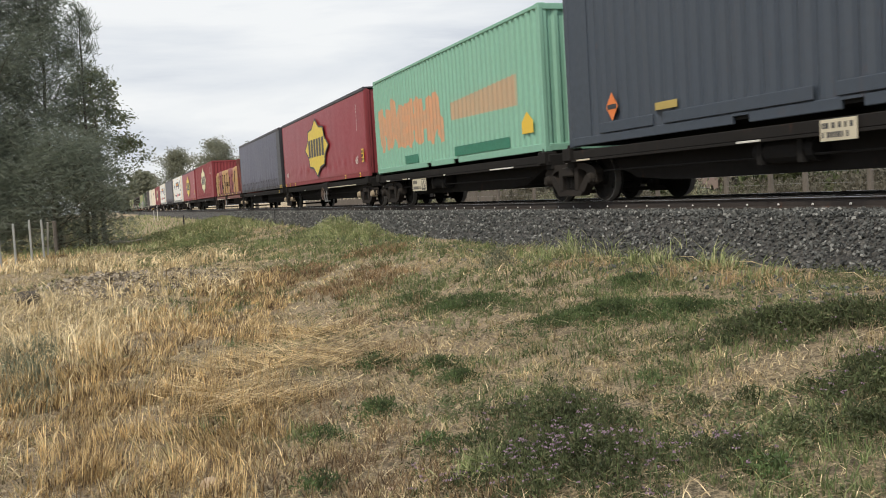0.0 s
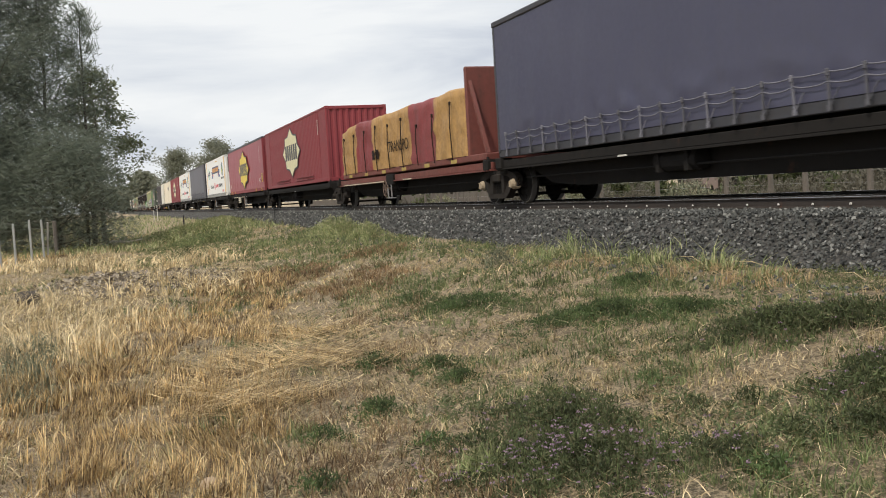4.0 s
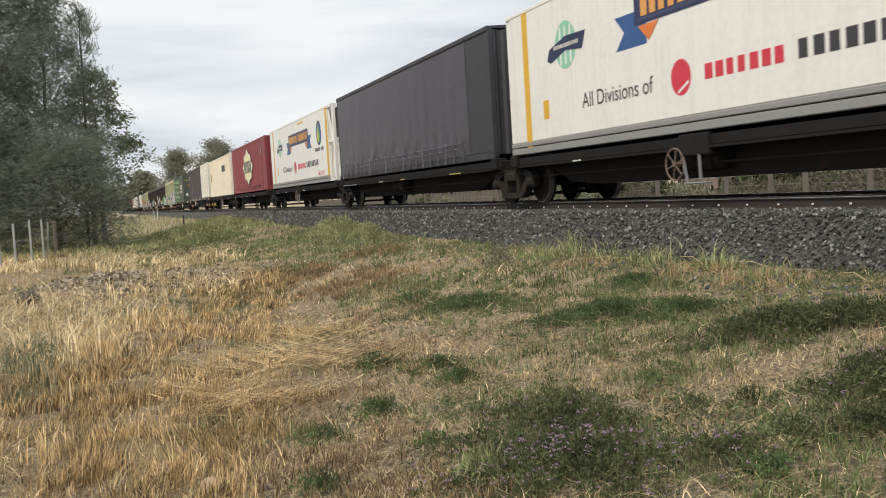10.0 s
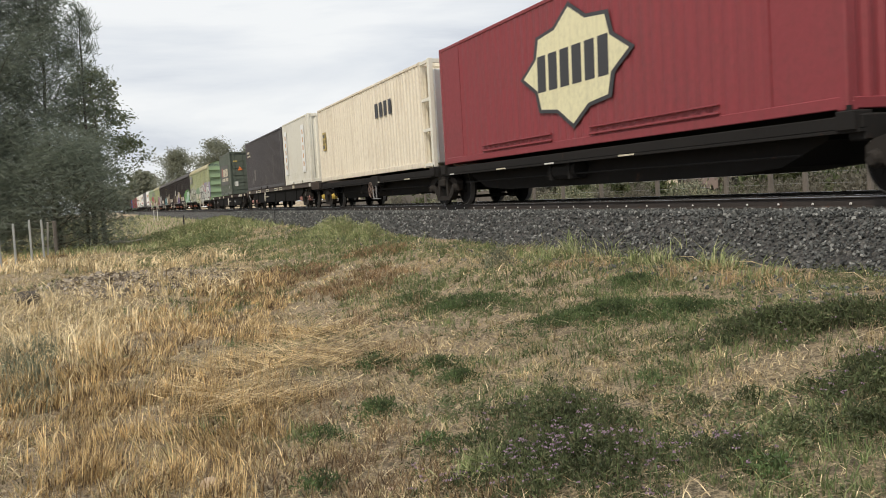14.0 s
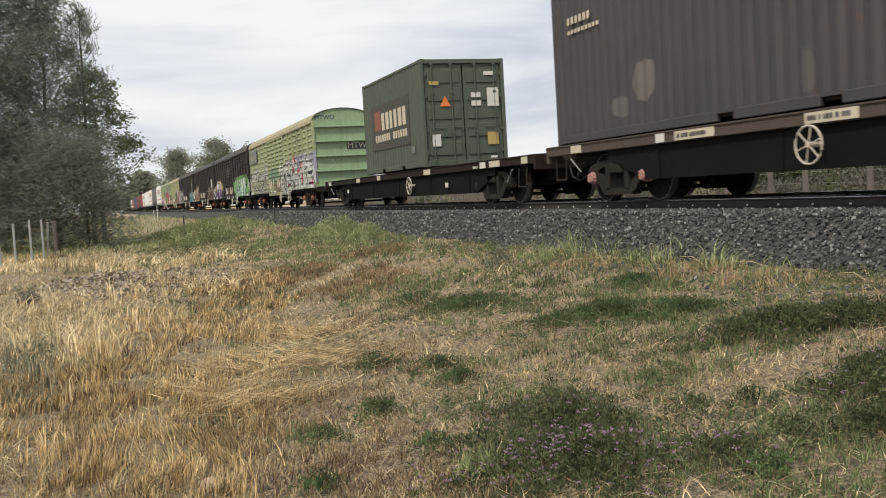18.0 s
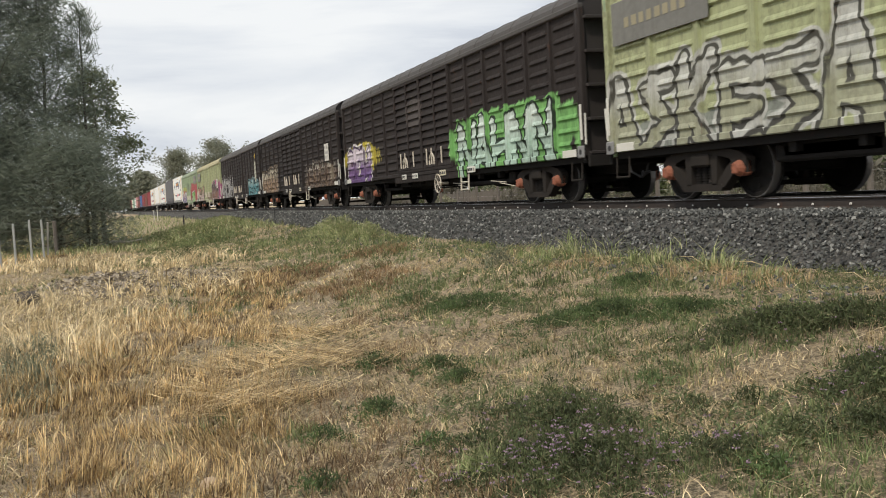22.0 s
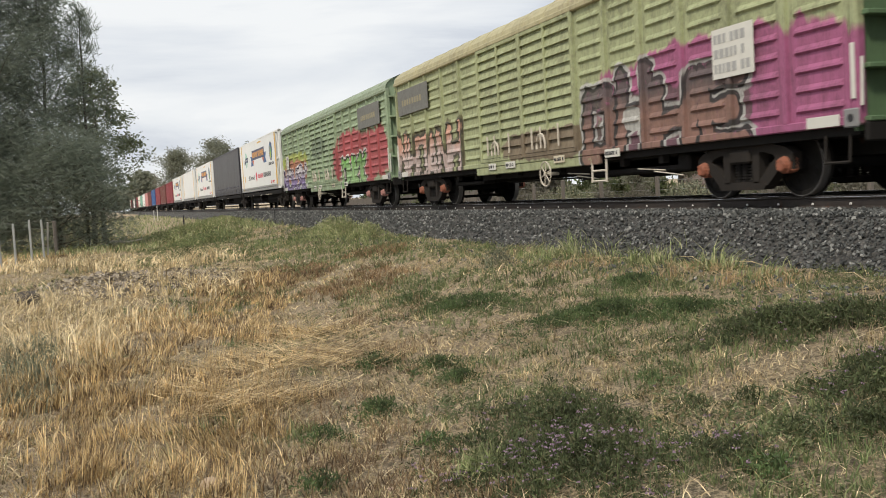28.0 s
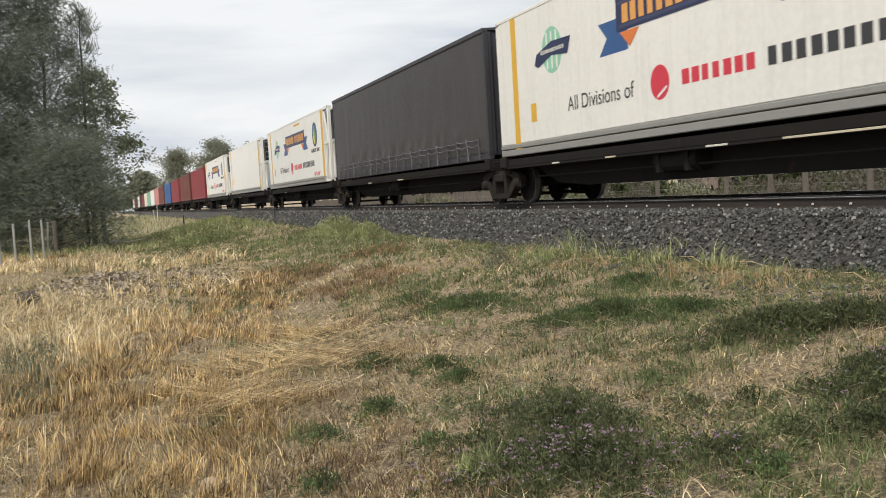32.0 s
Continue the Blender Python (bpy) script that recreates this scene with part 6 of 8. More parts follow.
    cx, cy = cx[k], cy[k]
    m, per = len(cx), 4
    x, y = np.repeat(cx, per) + RNG.normal(0, 0.06, m * per), np.repeat(cy, per) + RNG.normal(0, 0.06, m * per)
    hd = np.repeat(1.38 + 1.1 * ragged(cx, cy, 1.1, 3.0) + RNG.normal(0, 0.20, m) + math.pi * RNG.integers(0, 2, m), per) + RNG.normal(0, 0.16, m * per)
    lift = np.repeat(RNG.uniform(0.0, 0.09, m), per)
    stuff("lodged_straw", [blades(x, y, heights(x, y) + lift, RNG.uniform(0.18, 0.62, m * per), 0.0095 * RNG.uniform(0.6, 1.4, m * per), np.clip(RNG.normal(0.992, 0.012, m * per), 0.93, 1.0), 0.02, -0.02, hd)], M_LODGED, "beaten-down straw lying in swathes")
    tussocks("tawny_grass", TAWNY, 60000, 7, 0.04, 0.19, M_TAWNY, "clumps of tawny dry grass beside the ballast", 0.0065, 0.75, 0.1, 0.05, 0.05)
    lay("russet_grass", RUSSET, 36000, 8, 0.06, 0.20, M_RUSSET, "reddish brown dry grass", lean=0.7)
    lay("green_tufts", LUSH, 24000, 8, 0.05, 0.16, M_GREEN, "fresh green grass tufts")
    tussocks("seed_grass", [(-13.2, 6.3, 0.95, 0.7), (-11.6, 6.45, 0.7, 0.45), (-10.4, 6.45, 0.6, 0.4), (-9.2, 6.4, 0.6, 0.35), (-8.0, 6.35, 0.35, 0.25)], 60000, 8, 0.08, 0.40, M_PALE, "tall pale green grass with seed heads", 0.009, 0.6, 0.3, 0.07, 0.04)
    lay("grey_stalks", [(-8.8, -0.85, 0.32, 1.2), (-11.0, -1.0, 0.36, 1.3)], 26000, 6, 0.16, 0.42, M_SAGE, "tall grey-green weed stalks in dry grass", lean=0.5)
    tussocks("withered_weeds", [(-6.9, 1.25, 0.55, 0.9), (-5.7, 0.75, 0.5, 0.5), (-8.3, 2.0, 0.5, 0.8), (-5.6, 1.5, 0.4, 0.5), (-10.4, 2.9, 0.6, 0.8)], 12000, 8, 0.06, 0.20, M_RUSSET, "reddish brown withered weeds in the turf", 0.006, 0.6, 0.3, 0.05, 0.0)
    # oat heads on the golden grass
    x, y = clumped(OATS[:4], 30000, 3.0, 30, 0.10, 4)
    z = heights(x, y) + RNG.uniform(0.18, 0.42, len(x))
    stuff("seed_heads", [leaves(x, y, z, RNG.uniform(0.018, 0.045, len(x)) * np.clip(np.hypot(x, y) / 9, 0.8, 2) * 0.75, 0.6, 0.2)], M_OAT, "pale dry seed heads of wild oats")
    # flattened stalks
    x, y, _ = scatter(11000, 3.2, 24, 1.4)
    n = len(x)
    h = np.minimum(RNG.gamma(2.0, 0.055, n) + 0.03, 0.055 * np.hypot(x, y))
    stuff("fallen_straw", [blades(x, y, heights(x, y) + 0.02, h, 0.0066 * np.clip(np.hypot(x, y) / 7, 0.8, 3) * RNG.uniform(0.6, 1.5, n), RNG.uniform(0.93, 1.0, n), 0.05)], M_STRAW, "fallen straw stalks lying flat")
    x, y, _ = scatter(26000, 3.2, 20, 1.4)
    k = ((inside(x, y, TRODDEN + WORN) < 1.3) | (RNG.random(len(x)) < 0.30)) & (ragged(x, y, 2.2, 21.0) + RNG.normal(0, 0.15, len(x)) > -0.05)
    x, y = x[k], y[k]
    n = len(x)
    stuff("broken_straw", [blades(x, y, heights(x, y) + 0.012, RNG.gamma(2.0, 0.028, n) + 0.02, 0.0075 * np.clip(np.hypot(x, y) / 7, 0.8, 3) * RNG.uniform(0.5, 1.5, n), RNG.uniform(0.95, 1.0, n), 0.02)], M_OAT, "short broken pale straw strewn on bare soil")
    tussocks("worn_turf", WORN, 60000, 5, 0.015, 0.06, M_TURF, "sparse worn turf on sandy soil", 0.0065, 0.9, 0.2, 0.05, -0.06)
    # rough litter on the mound of dug soil
    x, y = clumped(DIRT, 26000, 10, 34, 0.15, 3)
    n = len(x)
    stuff("dug_soil_litter", [leaves(x, y, heights(x, y) + RNG.uniform(0, 0.07, n), RNG.uniform(0.05, 0.16, n), 0.4, 0.6)], M_LITTER, "grey-brown clods and litter on a low mound")
    # grass around and behind the stand, and far out on both sides of the line
    a, r = RNG.uniform(0, math.tau, 16000), 2.2 + 28 * RNG.random(16000) ** 1.3
    x, y = r * np.cos(a), r * np.sin(a)
    k = (y < 6.4) & ((x > -1) | (y < -4))
    x, y = x[k], y[k]
    tx, ty = np.repeat(RNG.uniform(-9, 14, 7500), 5), np.repeat(RNG.uniform(-11, 6.5, 7500), 5)
    tx, ty = tx + RNG.normal(0, 0.03, len(tx)), ty + RNG.normal(0, 0.03, len(ty))
    ang = np.degrees(np.arctan2(ty, -tx))
    k = (ang < -8.5) | (ang > 47.5) | (np.hypot(tx, ty) < 3.3)
    tx, ty = tx[k], ty[k]
    stuff("trodden_turf", [blades(tx, ty, heights(tx, ty), RNG.gamma(3.0, 0.014, len(tx)) + 0.012, np.full(len(tx), 0.008), RNG.uniform(0.2, 0.95, len(tx)), 0.25)], M_TURF, "short dry trodden turf around the stand")
    stuff("outlying_grass", [blades(x, y, heights(x, y), RNG.uniform(0.08, 0.3, len(x)), np.full(len(x), 0.012), RNG.uniform(0.1, 0.7, len(x)), 0.3)], M_GOLD, "dry grass around the clearing")
    n = 26000
    x, y = -36 - 150 * RNG.random(n) ** 1.6, RNG.uniform(-30, 6.4, n)
    stuff("far_grass", [blades(x, y, heights(x, y), RNG.uniform(0.15, 0.45, n), RNG.uniform(0.02, 0.06, n), RNG.uniform(0.1, 0.7, n), 0.3)], M_PALE, "pale grass far along the verge")
    n = 20000
    x, y = -4 - 110 * RNG.random(n) ** 1.3, RNG.uniform(TRACK_Y + 3.4, 36, n)
    stuff("far_side_grass", [blades(x, y, heights(x, y), RNG.uniform(0.15, 0.55, n), RNG.uniform(0.015, 0.05, n), RNG.uniform(0.1, 0.7, n), 0.3)], M_SAGE, "rough dry grass beyond the track")


M_LITTER = varied("grey_brown_litter", [(0.16, 0.135, 0.105), (0.28, 0.24, 0.19), (0.40, 0.345, 0.27), (0.09, 0.075, 0.06)], 0.9)


def weed(name, cx, cy, a, b, h, n, material, label, bloom=None, blooms=0, size=0.030, narrow=0.24):
    """A low leafy patch: stems, leaves and blossom as parts of one plant."""
    a, b, n = (a * 0.86, b * 0.86, int(n * 0.8)) if size < 0.05 else (a, b, n)
    ob = thing(name, label, "plant", pose(cx, cy, land(cx, cy)), "weeds on the verge")
    r = math.hypot(cx, cy)
    ux, uy = cx / r, cy / r
    def places(k):
        q = np.sqrt(RNG.random(k)) * RNG.choice([1.0, 1.0, 1.15], k)
        t = RNG.uniform(0, math.tau, k)
        q = q * (1 + 0.34 * np.sin(3 * t + cx) + 0.28 * np.sin(7 * t + cy) + 0.2 * np.sin(13 * t + cx) + RNG.normal(0, 0.2, k))
        al, ac = q * np.cos(t) * b, q * np.sin(t) * a
        return al * ux - ac * uy, al * uy + ac * ux, np.clip(1 - 0.75 * q ** 2, 0.12, 1)
    base = land(cx, cy)
    m = max(12, n // 14)
    sx, sy, sh = places(m)
    bump_ = 0.65 + 0.7 * np.abs(np.array([noise.noise((p * 3 + cx, q * 3 + cy, 2.0)) for p, q in zip(sx, sy)]))
    sz = heights(sx + cx, sy + cy) - base
    hh = h * sh * bump_
    v, t = blades(sx, sy, sz, hh * RNG.uniform(0.8, 1.35, m), np.full(m, 0.008), RNG.uniform(0.05, 0.5, m), 0.15)
    tagged(part("underbrush", raw_mesh("underbrush", v, t, material), None, ob), kind="stuff")
    k = RNG.integers(0, m, n)
    up = RNG.random(n) ** 0.6
    v, t = leaves(sx[k] + RNG.normal(0, 0.035, n), sy[k] + RNG.normal(0, 0.035, n), sz[k] + hh[k] * up, RNG.uniform(0.5, 1.5, n) * size, -0.35, narrow)
    tagged(part("foliage", raw_mesh("foliage", v, t, material), None, ob), kind="stuff")
    if blooms:
        k = RNG.integers(0, m, blooms)
        px, py, pz = sx[k] + RNG.normal(0, 0.03, blooms), sy[k] + RNG.normal(0, 0.03, blooms), sz[k] + hh[k] * RNG.uniform(0.85, 1.15, blooms)
        rep = 7
        v, t = leaves(np.repeat(px, rep) + RNG.normal(0, 0.008, blooms * rep), np.repeat(py, rep) + RNG.normal(0, 0.008, blooms * rep), np.repeat(pz, rep) + 0.02, 0.011, -0.3, 0.9)
        part("blossom", raw_mesh("blossom", v, t, bloom), None, ob, "small " + bloom.name.replace("_", " "))
    return ob


def weeds():
    purple = "dark green leafy weed patch with small purple flowers"
    dark = "dark green low leafy weeds in dry turf"
    weed("flowering_weed", -5.0, 2.38, 0.64, 0.95, 0.19, 11500, M_WEED, purple, M_PURPLE, 45, 0.032)
    weed("flowering_weed", -4.40, 2.15, 0.58, 0.60, 0.19, 12500, M_WEED, purple, M_PURPLE, 200, 0.030)
    weed("flowering_weed", -4.0, 2.72, 0.40, 0.30, 0.13, 3000, M_WEED, purple, M_PURPLE, 55, 0.028)
    weed("flowering_weed", -4.18, 4.05, 0.40, 0.50, 0.24, 9000, M_WEED, purple, M_PURPLE, 45, 0.034)
    weed("weed_patch", -5.62, 4.72, 0.92, 0.40, 0.24, 13000, M_WEED, "broad dark green shrubby weed patch", M_PURPLE, 24, 0.036)
    weed("weed_patch", -3.72, 3.50, 0.28, 0.22, 0.15, 2600, M_WEED, dark)
    weed("weed_patch", -9.8, 3.66, 0.78, 0.42, 0.15, 6800, M_CLUMP, dark)
    weed("weed_patch", -7.05, 4.62, 0.55, 0.24, 0.15, 4200, M_CLUMP, dark)
    weed("weed_clump", -4.6, 3.42, 0.10, 0.12, 0.13, 420, M_WEED, dark)
    weed("weed_patch", -7.8, 4.25, 1.0, 0.34, 0.16, 8200, M_CLUMP, dark)
    weed("weed_patch", -8.9, 5.2, 0.36, 0.5, 0.14, 3800, M_CLUMP, dark)
    weed("weed_clump", -6.4, 1.7, 0.19, 0.3, 0.138, 1440, M_CLUMP, dark)
    weed("weed_clump", -5.9, 1.2, 0.12, 0.22, 0.125, 800, M_CLUMP, dark)
    weed("weed_clump", -8, 2.1, 0.25, 0.42, 0.125, 1440, M_CLUMP, dark)
    weed("weed_clump", -7.5, 2.5, 0.37, 0.36, 0.112, 1920, M_CLUMP, dark)
    weed("weed_clump", -4.0, 3.25, 0.13, 0.14, 0.12, 480, M_WEED, dark)
    weed("fresh_weed", -3.66, 2.83, 0.13, 0.16, 0.12, 600, M_WEED_LIGHT, "bright green young weed in the turf")
    weed("fresh_weed", -5.5, 3.35, 0.12, 0.16, 0.08, 350, M_WEED_LIGHT, "bright green young weed in the turf")
    weed("grass_mound", -4.62, 1.78, 0.10, 0.14, 0.16, 420, M_PALE, "small tuft of pale yellow-green grass", None, 0, 0.09, 0.07)
    weed("weed_clump", -6.9, 2.5, 0.2, 0.22, 0.15, 1120, M_CLUMP, dark)
    weed("weed_clump", -4.75, 3.2, 0.11, 0.13, 0.12, 380, M_WEED, dark)
    weed("weed_clump", -12.8, 5.3, 0.36, 0.5, 0.30, 1900, M_SAGE, "dry grey-green shrubby weed beside the ballast")
    weed("weed_clump", -11.1, 3.4, 0.41, 0.5, 0.125, 2400, M_CLUMP, dark)
    weed("weed_clump", -5.3, 1.75, 0.16, 0.2, 0.08, 420, M_WEED_LIGHT, "small green weed in trodden turf")
    weed("weed_clump", -4.9, 0.95, 0.12, 0.2, 0.112, 576, M_CLUMP, dark)
    weed("flowering_bush", -25.6, 5.95, 0.85, 1.3, 0.62, 4600, M_PALE, "leafy green bush with white flowers beside the ballast", M_WHITE_BLOOM, 140, 0.07)
    weed("grass_mound", -23.2, 6.15, 0.50, 0.8, 0.42, 2200, M_PALE, "rounded tuft of pale green grass", None, 0, 0.08, 0.15)
    weed("grass_mound", -27.6, 6.1, 0.50, 1.0, 0.40, 2000, M_PALE, "rounded tuft of pale green grass", None, 0, 0.08, 0.15)
    weed("weed_bush", -34.0, 3.1, 1.35, 2.4, 0.55, 5200, M_GREEN, "low dark green bush on the verge", None, 0, 0.08)
    weed("weed_bush", -29.5, 2.2, 0.30, 0.5, 0.35, 900, M_WEED, "small dark green bush on the verge", None, 0, 0.06)
    weed("weed_bush", -46.0, 3.2, 2.0, 4.0, 0.40, 5400, M_PALE, "scrubby olive green bush on the embankment foot", None, 0, 0.12)
    weed("weed_bush", -50.0, 5.4, 1.2, 5.0, 0.35, 4200, M_PALE, "scrubby olive green bush on the embankment foot", None, 0, 0.12)


# ---- trees ----
BARK = weathered("rough_grey_bark", (0.10, 0.085, 0.07), 0.9, 0.4, (0.03, 0.026, 0.02), 0.0, 0.5, var=0.3, bump=0.8)
# needle colours lightened and greyed: haze over the trees is mixed into them
M_NEEDLE = varied("she_oak_needles", [(0.175, 0.205, 0.16), (0.215, 0.25, 0.195), (0.25, 0.285, 0.225), (0.275, 0.30, 0.245)], 0.7, transl=0.6)
M_LEAF = varied("light_green_leaves", [(0.15, 0.175, 0.095), (0.20, 0.225, 0.13), (0.25, 0.265, 0.17)], 0.6, transl=0.45)
# olive leaf colours, paled to carry the haze of the far trees
M_GUM = varied("olive_gum_leaves", [(0.20, 0.21, 0.155), (0.25, 0.26, 0.19), (0.29, 0.295, 0.22)], 0.6, transl=0.45)


def tree(name, x, y, height, radius, material, label, seed, clumps, per, size, narrow, first=0.15, spread=0.5, droop=0.3, shape=0.8, trunk=0.16, sink=0.0):
    """A tapered trunk, limbs that rise from it, and a crown of small leaves gathered along the limbs."""
    ob = thing(name, label, "tree", pose(x, y, land(x, y) - sink), "trees")
    rnd = random.Random(seed)
    bend = [(0, 0, -0.2)]
    px, py = 0.0, 0.0
    for k in range(1, 9):
        px, py = px + rnd.uniform(-0.12, 0.12) * height / 12, py + rnd.uniform(-0.12, 0.12) * height / 12
        bend.append((px, py, height * k / 8 * 0.97))
    b = Build()
    b.tube(bend, [trunk * (1 - 0.92 * k / 8) + 0.01 for k in range(9)], 9)
    tips = []
    for i in range(clumps):
        f = first + (1 - first) * (i + rnd.random()) / clumps
        k = min(7, int(f * 8))
        u = f * 8 - k
        o = Vector(bend[k]).lerp(Vector(bend[k + 1]), u)
        a = i * 2.39996 + rnd.uniform(-0.5, 0.5)
        reach = radius * (math.sin(math.pi * min(1, max(0.06, f)) ** shape) ** 0.75 + 0.10) * rnd.uniform(0.55, 1.12)
        rise = reach * rnd.uniform(0.15, 0.8)
        q = o + Vector((math.cos(a) * reach, math.sin(a) * reach, rise))
        m = o.lerp(q, 0.5) + Vector((0, 0, -0.06 * reach))
        b.tube([o, m, q], [trunk * 0.32 * (1 - 0.7 * f), trunk * 0.2 * (1 - 0.7 * f), 0.008], 5)
        tips.append((o, m, q))
    part("trunk", b, BARK, ob)
    n = clumps * per
    pts = np.empty((n, 3))
    k = 0
    for o, m, q in tips:
        t = RNG.random(per) ** 0.7
        base = np.outer(1 - t, np.array(m)) + np.outer(t, np.array(q))
        pts[k:k + per] = base + np.clip(RNG.normal(0, 1, (per, 3)), -1.7, 1.7) * np.array([spread, spread, spread * 0.75]) * (0.45 + 0.55 * RNG.random((per, 1)))
        k += per
    pts = pts[pts[:, 2] > 0.1]
    n = len(pts)
    v, t = leaves(pts[:, 0], pts[:, 1], pts[:, 2], RNG.uniform(0.6, 1.3, n) * size, droop, narrow)
    part("crown", raw_mesh("crown", v, t, material), None, ob)
    return ob


def trees():
    dark = "tall dark she-oak with feathery drooping needles"
    tree("she_oak", -44.0, -4.7, 15.5, 3.1, M_NEEDLE, dark, 3, 104, 640, 0.26, 0.14, 0.02, 0.78, 0.1, 0.62, 0.13)
    tree("she_oak", -43.0, -6.4, 14.0, 3.2, M_NEEDLE, dark, 8, 92, 580, 0.26, 0.14, 0.03, 0.78, 0.1, 0.6, 0.12)
    tree("she_oak", -46.0, -0.55, 10.9, 1.5, M_NEEDLE, "slender she-oak with airy upright branches", 12, 40, 130, 0.28, 0.09, 0.40, 0.24, -0.5, 0.7, 0.11)
    tree("broadleaf_tree", -49.5, -0.15, 8.4, 2.0, M_LEAF, "light green broad-leaved tree behind the she-oaks", 21, 46, 150, 0.20, 0.5, 0.2, 0.34, 0.2, 0.8, 0.12)
    tree("shrub", -41.5, -1.9, 4.6, 1.9, M_NEEDLE, "dense dark shrub at the foot of the she-oaks", 31, 50, 260, 0.26, 0.13, 0.0, 0.9, 0.3, 0.5, 0.08)
    tree("she_oak", -45.5, -1.9, 12.2, 2.0, M_NEEDLE, dark, 15, 64, 380, 0.26, 0.13, 0.2, 0.5, 0.0, 0.6, 0.11)
    tree("shrub", -42.5, -0.75, 4.4, 1.7, M_NEEDLE, "dense dark shrub at the foot of the she-oaks", 33, 50, 230, 0.26, 0.13, 0.0, 0.85, 0.3, 0.5, 0.08)
    tree("shrub", -42.0, -4.6, 3.6, 2.0, M_NEEDLE, "dense dark shrub at the foot of the she-oaks", 35, 50, 420, 0.26, 0.13, 0.0, 0.66, 0.3, 0.5, 0.08)
    gum = "open-crowned gum tree far behind the railway"
    tree("gum_tree", -205, 14.6, 12.8, 4.4, M_GUM, gum, 41, 46, 190, 0.46, 0.4, 0.3, 1.0, 0.4, 0.75, 0.3)
    tree("gum_tree", -198, 21.5, 10.0, 3.4, M_GUM, gum, 42, 40, 170, 0.44, 0.4, 0.3, 1.0, 0.4, 0.75, 0.3)
    tree("gum_tree", -165, 18.3, 12.0, 4.2, M_GUM, gum, 43, 46, 190, 0.40, 0.4, 0.3, 0.9, 0.4, 0.75, 0.3)
    tree("gum_tree", -160, 23.8, 10.8, 2.8, M_GUM, gum, 44, 34, 150, 0.40, 0.4, 0.3, 0.9, 0.4, 0.75, 0.3)
    tree("gum_tree", -330, 12.6, 12.5, 5.0, M_GUM, gum, 45, 34, 150, 1.1, 0.5, 0.35, 1.3, 0.4, 0.75, 0.3)
    tree("gum_tree", -350, 6.0, 8.0, 5.0, M_GUM, gum, 47, 34, 150, 1.2, 0.5, 0.2, 1.4, 0.4, 0.75, 0.3)
    tree("gum_tree", -330, -1.0, 8.0, 6.0, M_GUM, gum, 48, 34, 150, 1.2, 0.5, 0.2, 1.4, 0.4, 0.75, 0.3)
    tree("gum_tree", -50.5, 33.4, 7.7, 1.9, M_GUM, "leafy gum tree beyond the railway fence", 46, 44, 420, 0.19, 0.4, 0.15, 0.36, 0.5, 0.75, 0.2)
    tree("gum_tree", -54.0, 32.6, 6.2, 1.5, M_GUM, "leafy gum tree beyond the railway fence", 50, 34, 380, 0.19, 0.4, 0.1, 0.34, 0.5, 0.75, 0.18)
    tree("gum_tree", -48.6, 35.0, 6.1, 1.6, M_GUM, "leafy gum tree beyond the railway fence", 49, 34, 380, 0.19, 0.4, 0.15, 0.34, 0.5, 0.75, 0.18)


# ---- fences, posts, and what lies beyond the line ----
GALV = plain("galvanised_steel", (0.42, 0.43, 0.42), 0.5, 0.6)
WOOD_GREY = weathered("weathered_grey_wood", (0.13, 0.115, 0.10), 0.9, 0.35, (0.07, 0.06, 0.05), 0.0, 0.6, var=0.3, bump=0.7)


def post_fence(name, posts, height, material, label, wires, thick, group):
    ob = thing(name, label, "fence", pose(posts[0][0], posts[0][1], 0), group)
    ox, oy = posts[0]
    for k, (x, y) in enumerate(posts):
        b = Build()
        z = land(x, y)
        th = thick * (1.8 if k == len(posts) - 1 and wires else 1.0)
        b.slab(x - ox - th / 2, x - ox + th / 2, y - oy - th / 2, y - oy + th / 2, z - 0.2, z + height * (1 + 0.04 * math.sin(k * 2.3)), th * 0.2)
        part("post", b, WOOD_GREY if th > 0.09 else material, ob)
    for h in wires:
        b = Build()
        b.tube([(x - ox, y - oy, land(x, y) + h * height) for x, y in posts], 0.0025, 4)
        part("wire", b, GALV, ob)
    return ob


